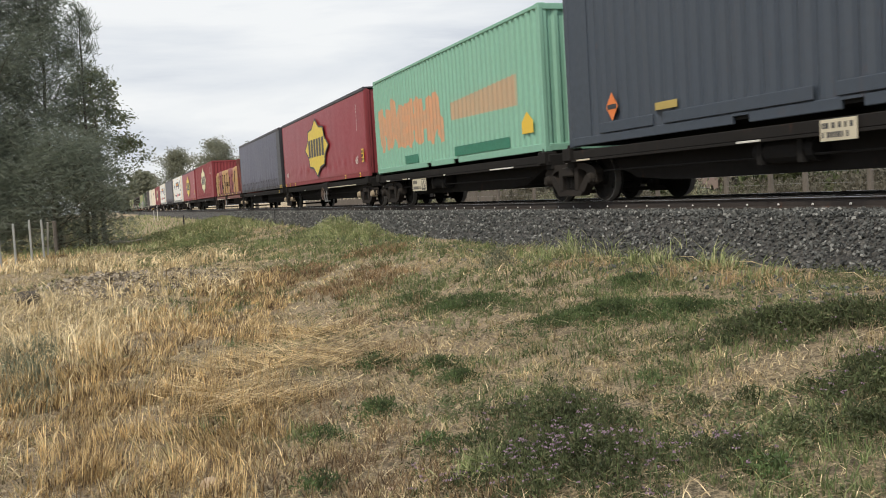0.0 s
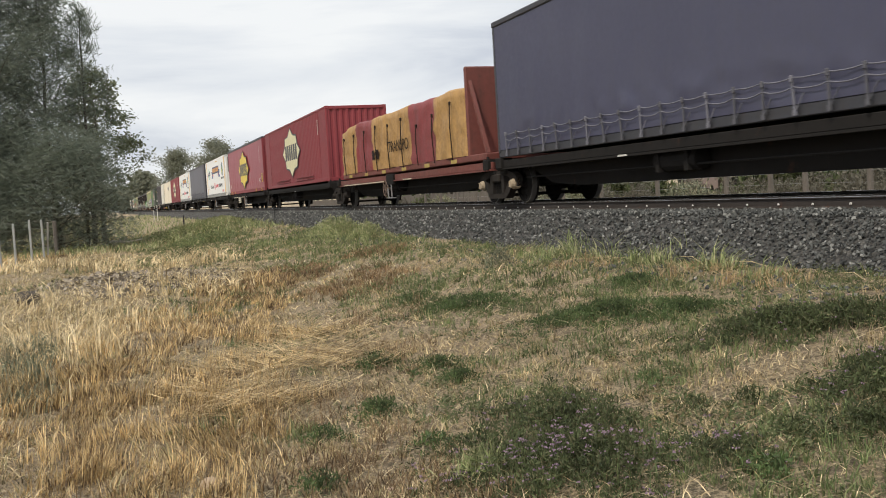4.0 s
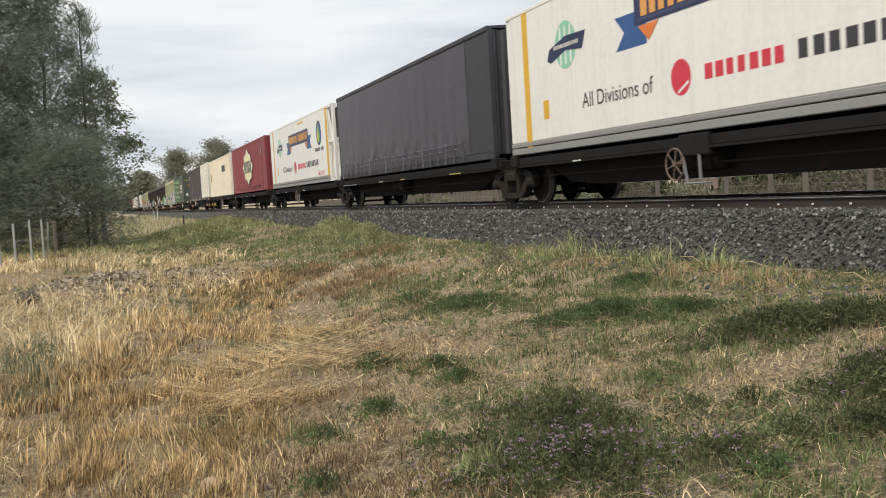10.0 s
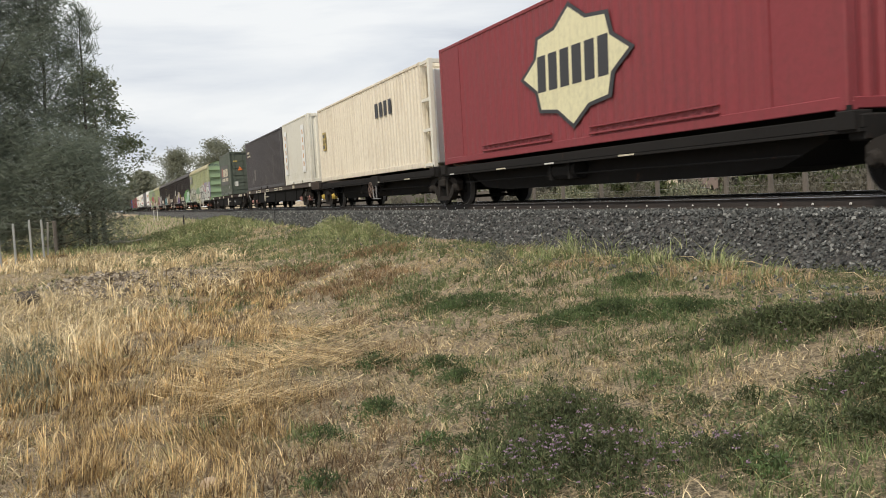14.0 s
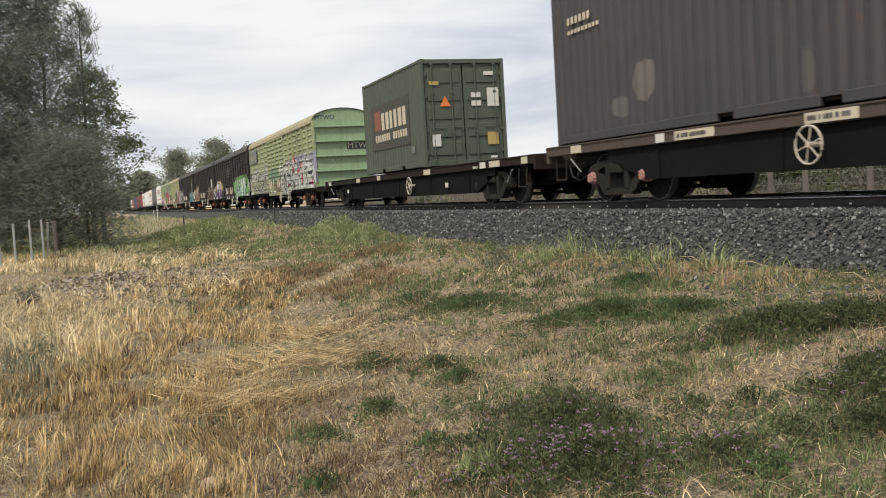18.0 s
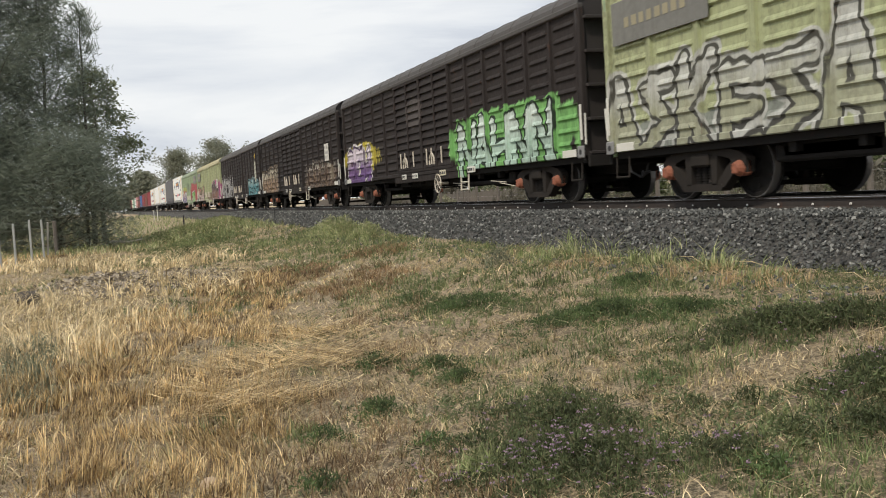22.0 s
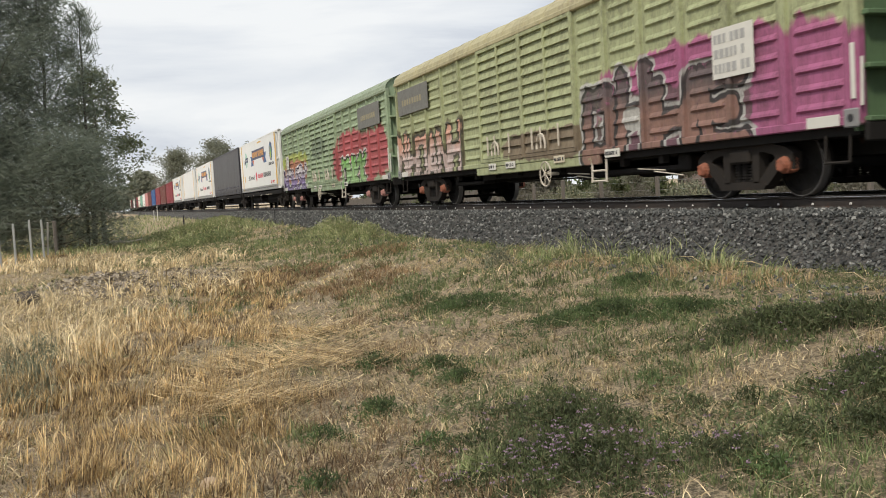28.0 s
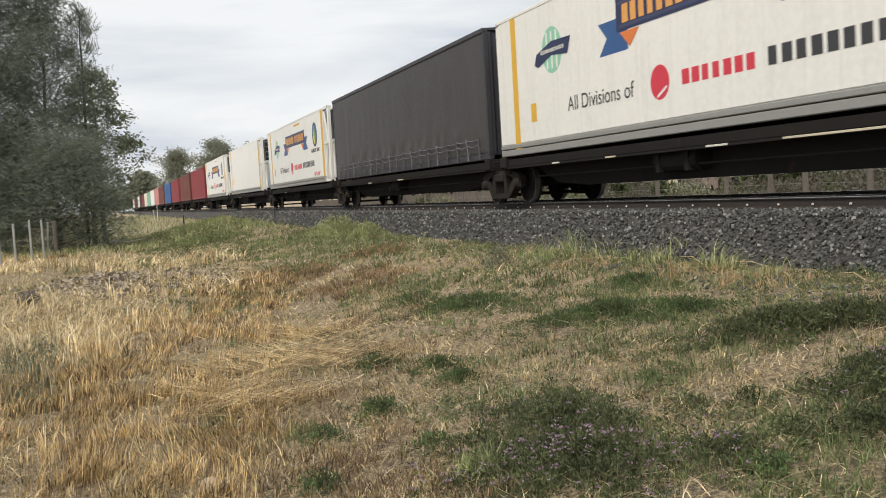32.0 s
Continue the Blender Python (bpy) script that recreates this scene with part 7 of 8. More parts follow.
def surroundings():
    pts = [(-26.0, -4.6), (-30.6, -3.0), (-32.5, -2.75), (-34.2, -2.4), (-35.4, -2.1), (-36.6, -1.75)]
    post_fence("post_fence", pts, 1.36, GALV, "wire fence of thin steel posts ending at a wooden post", (0.3, 0.55, 0.8, 0.97), 0.07, "fences")
    b = Build()
    b.bar((0, 0, 0.0), (0.35, 0.1, 1.25), 0.06)
    solid("fence_stay", b, GALV, "leaning steel stay of the fence", "fence").matrix_basis = pose(-35.7, -2.0, land(-35.7, -2.0))
    far = [(-60 + 3.1 * k, 20.0) for k in range(5)] + [(-43.0, 20), (-39.8, 20), (-36.2, 20), (-31.8, 20), (-27.5, 20), (-25.2, 20), (-23.6, 20), (-21.0, 20), (-18.3, 20), (-15.5, 20), (-12.0, 20)]
    post_fence("post_fence", far, 1.35, WOOD_GREY, "old wooden post and wire fence beyond the track", (0.35, 0.6, 0.85), 0.15, "fences")
    # paling fence, grey and patchy
    ob = thing("paling_fence", "low weathered grey paling fence beyond the track", "fence", pose(-120, 24, land(-120, 24)), "fences")
    rnd = random.Random(9)
    for k in range(120):
        b = Build()
        h = 1.15 + rnd.uniform(-0.12, 0.1)
        b.box(0.55 * k, 0.55 * k + 0.50, -0.015, 0.015, 0, h)
        part("paling", b, WOOD_GREY, ob)
    for z in (0.35, 0.95):
        b = Build()
        b.box(0, 66, 0.015, 0.06, z, z + 0.08)
        part("fence_rail", b, WOOD_GREY, ob)
    # service road
    b = Build()
    vs, fs = [], []
    xs = [-300, -200, -120] + [-100 + 5 * k for k in range(25)] + [60]
    for x in xs:
        for y in (13.4, 14.4, 15.4, 16.4):
            vs.append((x, y, land(x, y) + 0.03))
    for i in range(len(xs) - 1):
        fs += [(i * 4 + j, (i + 1) * 4 + j, (i + 1) * 4 + j + 1, i * 4 + j + 1) for j in range(3)]
    b.face_set(vs, fs)
    solid("road", b, plain("pale_gravel", (0.17, 0.155, 0.13), 0.95, 0, 0.5, 9), "pale gravel service road beyond the track", "road", kind="structure")
    # scrub beyond the fence
    rnd = random.Random(4)
    for k in range(26):
        x, y = -10 - 2.9 * k + rnd.uniform(-1, 1), rnd.uniform(21.5, 30)
        m = rnd.choice((M_SAGE, M_SCRUB, M_SCRUB, M_WEED))
        weed("scrub_bush", x, y, rnd.uniform(0.9, 2.0), rnd.uniform(0.8, 1.6), rnd.uniform(0.9, 1.6), 1500, m, "scrubby roadside bush beyond the railway fence", None, 0, 0.16, 0.3)
    for k in range(34):
        x, y = -14 - 3.6 * k + rnd.uniform(-1.5, 1.5), rnd.uniform(33, 46) if k > 4 else rnd.uniform(31, 35)
        m = rnd.choice((M_SAGE, M_SCRUB, M_WEED, M_WEED))
        weed("hedge_bush", x, y, rnd.uniform(1.8, 3.2), rnd.uniform(1.0, 2.0), rnd.uniform(1.9, 2.8), 1900, m, "tall scrubby hedge bush beyond the railway fence", None, 0, 0.42, 0.4)
    # low white house and red-roofed shed
    hs = thing("house", "low white weatherboard house beyond the railway", "house", pose(-38.2, 38.5, land(-38.2, 38.5)))
    wl = Build()
    wl.box(-4.0, 4.0, -0.1, 0.1, 0, 2.3)
    wl.box(-4.0, 4.0, 5.0, 5.2, 0, 2.3)
    wl.box(-4.0, -3.8, 0.1, 5.0, 0, 2.3)
    wl.box(3.8, 4.0, 0.1, 5.0, 0, 2.3)
    part("wall", wl, WHITE, hs)
    rf = Build()
    rf.prism_x([(-0.5, 2.25), (5.7, 2.25), (2.6, 3.5)], -4.4, 4.4)
    part("roof", rf, GREY_RAIL, hs, "pale grey metal roof")
    for x in (-2.4, 1.6):
        wn = Build()
        wn.slab(x - 0.6, x + 0.6, -0.14, -0.09, 0.95, 1.85, 0.02)
        part("window", wn, BLACK, hs, "dark window")
    sh = thing("shed", "small shed with a dull red roof beyond the railway", "shed", pose(-66.5, 46, land(-66.5, 46)))
    wl = Build()
    wl.box(-2.6, 2.6, 0, 6, 0, 4.7)
    part("wall", wl, plain("dull_shed_wall", (0.22, 0.17, 0.15), 0.8), sh)
    rf = Build()
    rf.prism_x([(-0.6, 4.65), (6.6, 4.65), (3, 6.1)], -2.9, 2.9)
    part("roof", rf, weathered("dull_red_roofing", (0.17, 0.085, 0.075), 0.7, 0.3), sh, "dull red metal roof")
    # power poles
    for k, (x, y, h, arm) in enumerate(((-79, 61.6, 7.9, True), (-66, 54.3, 6.7, False), (-63, 56.8, 7.0, False), (-140, 100, 9.5, True))):
        pl = thing("power_pole", "timber power pole far beyond the railway", "pole", pose(x, y, land(x, y)), "power poles")
        b = Build()
        b.tube([(0, 0, -0.2), (0, 0, h)], [0.17, 0.12], 8)
        part("pole", b, WOOD_GREY, pl)
        if arm:
            b = Build()
            b.slab(-1.0, 1.0, -0.08, 0.08, h - 0.6, h - 0.42, 0.02)
            part("crossarm", b, WOOD_GREY, pl)
            for q in (-0.85, -0.35, 0.35, 0.85):
                b = Build()
                b.tube([(q, 0, h - 0.42), (q, 0, h - 0.25)], 0.05, 6)
                part("insulator", b, BLACK, pl)
    # small things on the verge
    for x, y, h, w, m, lab in ((-94, 4.6, 1.5, 0.11, WHITE, "slim white marker post beside the track"), (-101, 4.6, 1.1, 0.10, WHITE, "slim white marker post beside the track"), (-55.5, 4.1, 0.75, 0.16, BLACK, "short dark stake in the grass"), (-38.5, 6.4, 0.75, 0.06, BLACK, "thin dark stake at the foot of the ballast")):
        b = Build()
        b.slab(-w / 2, w / 2, -w / 4, w / 4, -0.1, h, 0.01)
        solid("marker_post", b, m, lab, "post", "marker posts").matrix_basis = pose(x, y, land(x, y))
    b = Build()
    b.tube([(-0.9, 0, 0.10), (-0.3, 0.1, 0.2), (0.4, 0.05, 0.14), (1.0, 0.2, 0.24)], [0.03, 0.07, 0.06, 0.02], 6)
    b.tube([(0.1, 0.08, 0.15), (0.5, -0.3, 0.35)], [0.04, 0.01], 5)
    solid("fallen_branch", b, plain("bleached_wood", (0.60, 0.55, 0.46), 0.8), "bleached fallen branch on the dry bank", "branch").matrix_basis = pose(-44.5, 0.45, land(-44.5, 0.45), 0, 0, 70)
    rnd = random.Random(2)
    for x, y, r, m in ((-5.23, 0.42, 0.055, (0.40, 0.30, 0.20)), (-6.05, 1.95, 0.02, (0.45, 0.40, 0.33)), (-9.3, 0.1, 0.05, (0.05, 0.045, 0.04)), (-17.0, -1.3, 0.22, (0.06, 0.05, 0.04)), (-4.6, 1.25, 0.03, (0.35, 0.25, 0.18))):
        bm = bmesh.new()
        bmesh.ops.create_icosphere(bm, subdivisions=2, radius=r)
        for v in bm.verts:
            v.co *= 1 + 0.28 * noise.noise(v.co * 14 + Vector((x, y, 0)))
            v.co.z *= 0.75
        me = bpy.data.meshes.new("stone")
        bm.to_mesh(me)
        bm.free()
        me.materials.append(plain("verge_stone", m, 0.9, 0, 0.4, 40))
        ob = new("stone", me)
        ob.matrix_basis = pose(x, y, land(x, y) + r * 0.35)
        tagged(ob, "loose rounded stone lying in the grass", "stone", "stones")
    # dead canes on the ballast foot
    for k in range(4):
        x, y = -6.9 - 1.3 * k + rnd.uniform(-0.2, 0.2), TRACK_Y - 2.75 - rnd.uniform(-0.15, 0.4)
        b = Build()
        q = rnd.uniform(0.5, 1.3)
        b.tube([(0, 0, 0.02), (-q * 0.5, -0.05, 0.07), (-q, -0.15, 0.04)], [0.006, 0.005, 0.003], 5)
        solid("dead_cane", b, M_STRAW, "dead straw-coloured cane lying on the ballast edge", "cane", "dead canes").matrix_basis = pose(x, y, max(land(x, y), bed_z(y)) + 0.01, 0, 0, rnd.uniform(-40, 40))


verge()
weeds()
trees()
surroundings()


# ======== the train, from its head to its tail ========
def centre(a, b):
    return (a + b) / 2


def red_curtain(a, b, tags=True):
    ob = curtain_box(centre(a, b), b - a, 2.90, RED_CURTAIN, RED_STEEL, "red curtain-sided container with a yellow star badge", 0, [], seed=abs(a) % 7, rail_m=DARK_FRAME)
    h = (b - a) / 2
    y = -1.30
    star(ob, 0.0, 1.40, 2.30, BRIGHT_YELLOW, INK, y)
    for k, z in enumerate((1.55, 1.66, 1.77, 1.88, 1.99, 2.14, 2.25, 2.36)):
        t = Build()
        t.box(h - 1.02, h - 0.985 + 0.012 * (k % 2), y + 0.004, y + 0.008, z, z + 0.07)
        part("figure_bar", t, WHITE, ob, "small white bar")
    letters("size_marking", "48'", 0.36, WHITE, ob, h - 1.2, 0.56, y, "white figures")
    letters("size_marking", "48'", 0.30, WHITE, ob, -h + 1.05, 0.50, y, "white figures")
    board("sticker", ob, h - 0.60, h - 0.34, 0.48, 0.92, YELLOW_TAG, y + 0.02, "yellow sticker with dark bars", 3)
    for x in (-h + 0.08, -h + 1.1, -h + 2.45, h - 3.2, h - 1.1):
        board("tag", ob, x - 0.08, x + 0.08, 0.0, 0.15, YELLOW_TAG, -1.238, "yellow tag", 1)
    return ob


def red_box(a, b, badge_x, badge_z):
    ob = container(centre(a, b), b - a, 2.90, RED_STEEL, "red corrugated container with a pale yellow star badge", 0.30, 0.015, 1.25, False)
    h = (b - a) / 2
    star(ob, badge_x, badge_z, 2.24, PALE_YELLOW, INK, -1.235)
    for x0, x1 in ((-4.35, -0.8), (0.73, 4.53)):
        for s in (0.19, 0.31):
            r = Build()
            r.slab(x0, x1, -1.25, -1.21, s, s + 0.03, 0.006)
            part("lashing_rail", r, RED_STEEL, ob)
    t = Build()
    t.box(h - 1.55, h - 1.50, -1.232, -1.222, 1.9, 2.5)
    part("figures", t, WHITE, ob, "small white upright marking")
    return ob


def scripted():
    """Sea-green steel with a faded orange script: slanted strokes and a long tapering swash."""
    o, o2 = (0.58, 0.29, 0.16), (0.52, 0.29, 0.17)

    def swash(nt, co, col):
        sep = nt.nodes.new("ShaderNodeSeparateXYZ")
        nt.links.new(co, sep.inputs[0])
        x, z = sep.outputs[0], sep.outputs[2]
        m = math_node(nt, "MULTIPLY", step(nt, x, 0.75, 0.85), step(nt, x, 4.85, 4.7))
        m = math_node(nt, "MULTIPLY", m, step(nt, math_node(nt, "MULTIPLY_ADD", x, 0.012, z), 1.08, 1.12))
        m = math_node(nt, "MULTIPLY", m, step(nt, math_node(nt, "MULTIPLY_ADD", x, -0.045, z), 1.50, 1.46))
        return blend(nt, math_node(nt, "MULTIPLY", m, 0.8), col, o2)
    word = bubble((-2.4, 1.62, 2.8, 0.46, 6, 7, 0.12, o, o2, o, o, -0.02))
    return weathered("sea_green_steel_with_script", (0.21, 0.42, 0.32), 0.55, 0.14, (0.20, 0.30, 0.24), 0.05, 0.2, var=0.14, paint=both(swash, word))


def train():
    # leading pair of platforms
    platform("container_wagon", -9.6, 13.4, (-6.75, 6.75), "black articulated container wagon platform under a grey-blue container", dashes=[(-5.9, 0.5, CREAM), (-1.2, 0.5, WHITE), (2.5, 0.6, CREAM)], boxes=BOX_DARK)
    d = container(-9.95, 12.19, 2.90, NAVY_STEEL, "dark grey-blue corrugated shipping container", 0.34, 0.045, 0.75)
    b = Build()
    b.prism([(-4.44, 0.36), (-4.24, 0.60), (-4.44, 0.84), (-4.64, 0.60)][::1], -1.235, -1.232)
    part("warning_diamond", b, ORANGE, d, "orange diamond sticker")
    b = Build()
    b.box(-4.59, -4.29, -1.239, -1.236, 0.56, 0.64)
    part("marking", b, INK, d)
    for x0, x1 in ((-4.9, -3.2), (-2.9, 0.4), (0.8, 3.8)):
        r = Build()
        r.slab(x0, x1, -1.238, -1.205, 0.18, 0.36, 0.01)
        part("lashing_rail", r, NAVY_STEEL, d)
    board("patch", d, -3.1, -2.5, 0.40, 0.52, YELLOW_PATCH, -1.23)
    board("label", d, 0.55, 1.15, -0.34, -0.08, CREAM, -1.262, "worn cream label", 2)
    platform("container_wagon", -23.17, 12.4, (-5.0, ), "black container wagon platform under a sea-green container", dashes=[(-4.9, 0.35, WHITE), (-2.8, 0.12, WHITE), (0.2, 0.12, WHITE), (3.9, 1.3, WHITE), (-3.2, 0.4, CREAM)], number_x=-1.95)
    g = container(-23.17, 12.19, 2.90, scripted(), "sea-green corrugated shipping container with faded orange script", 0.27, 0.038, 0.0, True)
    b = Build()
    b.prism([(5.05, 0.42), (5.6, 0.42), (5.6, 0.66), (5.32, 0.86), (5.05, 0.66)], -1.226, -1.222)
    part("sticker", b, YELLOW_TAG, g, "yellow sticker")
    for x0, x1 in ((-3.1, -1.9), (1.0, 4.4)):
        b = Build()
        b.box(x0, x1, -1.224, -1.221, 0.19, 0.42)
        part("painted_patch", b, TURQUOISE_DARK, g, "darker green touched-up paint")
    # first set of five
    red_curtain(-45.5, -30.3)
    platform("container_wagon", -37.9, 15.2, (6.6, -7.75), "black articulated container wagon platform under a red curtain-sided container", boxes=BOX_PALE, wheel_x=0.6, dashes=[(3.6, 4.4, CREAM), (-3.0, 0.3, WHITE)])
    c = curtain_box(centre(-60.9, -46.4), 14.5, 2.92, BLUE_CURTAIN, DARK_FRAME, "dark blue curtain-sided container with a row of straps", 22, panel_front=0.85, seed=2.4)
    for x in (6.6, 7.05):
        board("tag", c, x - 0.08, x + 0.08, 0.0, 0.15, YELLOW_TAG, -1.242, "yellow tag", 1)
    platform("container_wagon", -53.65, 14.9, (-7.75,), "black articulated container wagon platform under a blue curtain-sided container", boxes=BOX_PALE, dashes=[(-2.0, 0.3, WHITE)], tags=[6.0])
    tarped_load(-69.15)
    platform("container_wagon", -68.9, 14.9, (-7.75,), "dull red and black container wagon platform under a roped tarpaulin", sill=STEEL_RED, dashes=[(-3.6, 5.6, CREAM), (1.2, 0.8, CREAM)], wheel_x=-1.0, boxes=BOX_DARK)
    red_box(-92.45, -77.75, -0.10, 1.54)
    platform("container_wagon", -85.1, 15.3, (-7.85,), "black container wagon platform under a red corrugated container", dashes=[(0.4, 0.25, WHITE)], boxes=BOX_DARK)
    red_curtain(-108.3, -93.35)
    platform("container_wagon", -100.8, 14.9, (-6.1,), "black container wagon platform under a red curtain-sided container", number_x=-3.1, wheel_x=-0.6, dashes=[(-3.3, 5.2, CREAM), (0.1, 0.5, WHITE)], boxes=BOX_DARK)
    # second set of five
    reefer(-117.0, "white refrigerated container with amber stripes and a navy banner")
    platform("container_wagon", -117.0, 14.4, (6.2, -7.5), "black container wagon platform under a white refrigerated container", wheel_x=-1.0, dashes=[(-4.2, 0.3, WHITE), (-0.5, 0.3, CREAM)], boxes=BOX_DARK)
    curtain_box(centre(-139.6, -125.1), 14.5, 2.92, GREY_CURTAIN, DARK_FRAME, "slate grey curtain-sided container with straps and a hard front panel", 21, panel_front=1.35, seed=4.4)
    platform("container_wagon", -132.35, 14.9, (-7.45,), "black container wagon platform under a slate blue curtain-sided container", dashes=[(-6.0, 1.9, GREY_DASH), (-2.0, 0.4, CREAM), (0.3, 0.4, YELLOW_PATCH), (4.7, 0.8, YELLOW_PATCH)], boxes=BOX_DARK)
    reefer(-147.5, "white refrigerated container with amber stripes and a navy banner")
    platform("container_wagon", -147.5, 14.4, (-7.85,), "black container wagon platform under a white refrigerated container", wheel_x=-0.85, dashes=[(-5.9, 0.3, WHITE), (-3.6, 0.5, CREAM), (0.9, 0.5, WHITE)], boxes=BOX_DARK)
    red_box(-170.45, -156.5, 0.16, 1.50)
    platform("container_wagon", -163.5, 14.4, (-7.5,), "black container wagon platform under a red corrugated container", dashes=[(-6.4, 0.3, WHITE), (-3.3, 0.5, CREAM), (2.0, 0.5, CREAM), (-0.9, 0.4, WHITE)], boxes=BOX_DARK)
    # cream box with an open frame at its head
    rd = container(-178.6, 13.1, 2.85, PEACH_STEEL, "cream corrugated refrigerated container with streaks", 0.30, 0.03, 0.0, False)
    blocks("lettering", rd, 1.9, 3.9, 1.75, 2.2, -1.222, INK, 4, "dark block of lettering")
    board("sticker", rd, -5.8, -5.3, 1.2, 1.9, YELLOW_PATCH, -1.218, "faded yellow sticker", 3)
    fr = Build()
    for s in (-1, 1):
        fr.slab(7.15, 7.30, min(s * 1.22, s * 1.10), max(s * 1.22, s * 1.10), 0.0, 2.85, 0.012)
        for z in (0.08, 1.0, 1.8, 2.78):
            fr.bar((6.5, s * 1.17, z), (7.2, s * 1.17, z), 0.08)
    fr.bar((7.22, -1.2, 2.78), (7.22, 1.2, 2.78), 0.1)
    part("end_frame", fr, CREAM_STEEL, rd, "open cream end frame")
    cu = Build()
    cu.slab(6.5, 7.05, -1.0, 1.0, 0.1, 2.6, 0.03)
    part("cooling_unit", cu, WHITE_BODY, rd, "white cooling unit")
    platform("container_wagon", -178.3, 14.3, (-6.2,), "black container wagon platform under a cream container", wheel_x=0.7, dashes=[(1.5, 0.4, WHITE), (4.6, 0.5, CREAM)], boxes=BOX_YELLOW)
    # two long flat wagons
    flat_wagon(-196.7, 19.2, SILL_TAN, "brown flat container wagon with cream patches and pink axle boxes", BOX_PINK, -2.2, [(-5.6, 0.25, WHITE), (-4.7, 1.0, CREAM), (-1.9, 0.9, CREAM), (0.85, 0.9, CREAM), (2.2, 0.9, CREAM), (-8.4, 0.4, CREAM), (5.6, 0.5, CREAM), (9.3, 0.35, WHITE)], (-7.2, 7.6), None, lift=0.08)
    cr = container(-190.1, 6.06, 2.88, CREAM_STEEL, "cream twenty-foot container with upright white banners", 0.30, 0.007, 0.35, True, base=1.03)
    for x in (-2.35, 1.75):
        b = Build()
        b.box(x - 0.33, x + 0.33, -1.232, -1.226, 0.48, 2.50)
        bn = part("banner", b, WHITE_BODY, cr, "white upright banner")
        for k in range(5):
            t = Build()
            z = 0.72 + k * 0.34
            t.box(x - 0.10, x + 0.10, -1.236, -1.233, z + 0.02, z + 0.22)
            part("bar", t, PALE_ORANGE, bn)
    dk = container(-199.65, 12.45, 2.84, scuffs(), "charcoal-brown corrugated forty-foot container with pale scuffs", 0.28, 0.045, 0.0, True, base=1.03)
    blocks("marking", dk, -5.6, -4.7, 2.15, 2.28, -1.222, CREAM, 6, "small pale marking")
    blocks("marking", dk, -5.6, -4.4, 1.98, 2.05, -1.222, CREAM, 9, "small pale marking")
    flat_wagon(-216.6, 19.2, STEEL_BROWN, "dark flat container wagon with pale patches, half empty", BOX_DARK, 1.5, [(-8.8, 0.4, WHITE), (-4.5, 0.45, CREAM), (-1.9, 0.35, CREAM), (2.9, 0.55, CREAM), (6.9, 0.35, WHITE), (7.6, 0.6, CREAM), (9.2, 0.3, CREAM)], (-7.1, 7.1), 6.5, [(-6.0, 0.45), (4.4, 0.4)])
    sg = container(-216.9, 6.06, 2.90, GREEN_BOX, "olive green twenty-foot container with closed doors and pale lettering block", 0.28, 0.03, 0.0, True, 1, base=0.98)
    pz = Build()
    pz.box(-2.15, 1.85, -1.2225, -1.2175, 0.72, 2.10)
    part("lettering_panel", pz, SIGN_BROWN, sg, "dark painted panel")
    b = Build()
    for z in (1.35, 1.55, 1.75):
        b.box(-1.71, -1.04, -1.2265, -1.2235, z - 0.02, z + 0.17)
    part("striped_mark", b, DULL_RED, sg, "dull red striped square")
    blocks("lettering", sg, -0.93, 1.67, 1.30, 1.82, -1.2235, CREAM, 6, "worn cream lettering block")
    blocks("lettering", sg, -1.7, 1.66, 0.97, 1.18, -1.2235, CREAM, 14, "worn cream lettering block", (7,))
    b = Build()
    b.box(1.95, 2.2, -1.226, -1.222, 0.45, 0.62)
    part("sticker", b, GREY_DASH, sg)
    for y, z, w, hh, m in ((-0.55, 1.62, 0.16, 0.0, ORANGE), (-0.85, 0.55, 0.12, 0.32, WHITE), (0.80, 0.55, 0.16, 0.34, YELLOW_PATCH), (0.35, 1.62, 0.14, 0.14, WHITE), (0.35, 1.85, 0.14, 0.14, WHITE), (0.85, 1.6, 0.17, 0.5, WHITE), (-0.85, 2.2, 0.14, 0.1, YELLOW_PATCH), (0.8, 0.18, 0.1, 0.06, WHITE), (0.75, 2.45, 0.14, 0.10, WHITE)):
        q = Build()
        if hh:
            q.box(3.03, 3.034, y - w, y + w, z, z + hh)
        else:
            q.prism_x([(y - w, z), (y + w, z), (y, z + 0.28)], 3.03, 3.034)
        part("door_sticker", q, m, sg, m.name.replace("_", " ") + " sticker")
    # the vans
    LIME, SAGE, MILDEW, TARRY = (0.335, 0.365, 0.205), (0.285, 0.365, 0.235), (0.40, 0.365, 0.215), (0.026, 0.021, 0.020)
    silver, ink, red_, violet = (0.52, 0.54, 0.50), (0.02, 0.025, 0.025), (0.45, 0.04, 0.07), (0.24, 0.18, 0.42)
    pale, white_ = (0.60, 0.61, 0.58), (0.62, 0.62, 0.59)
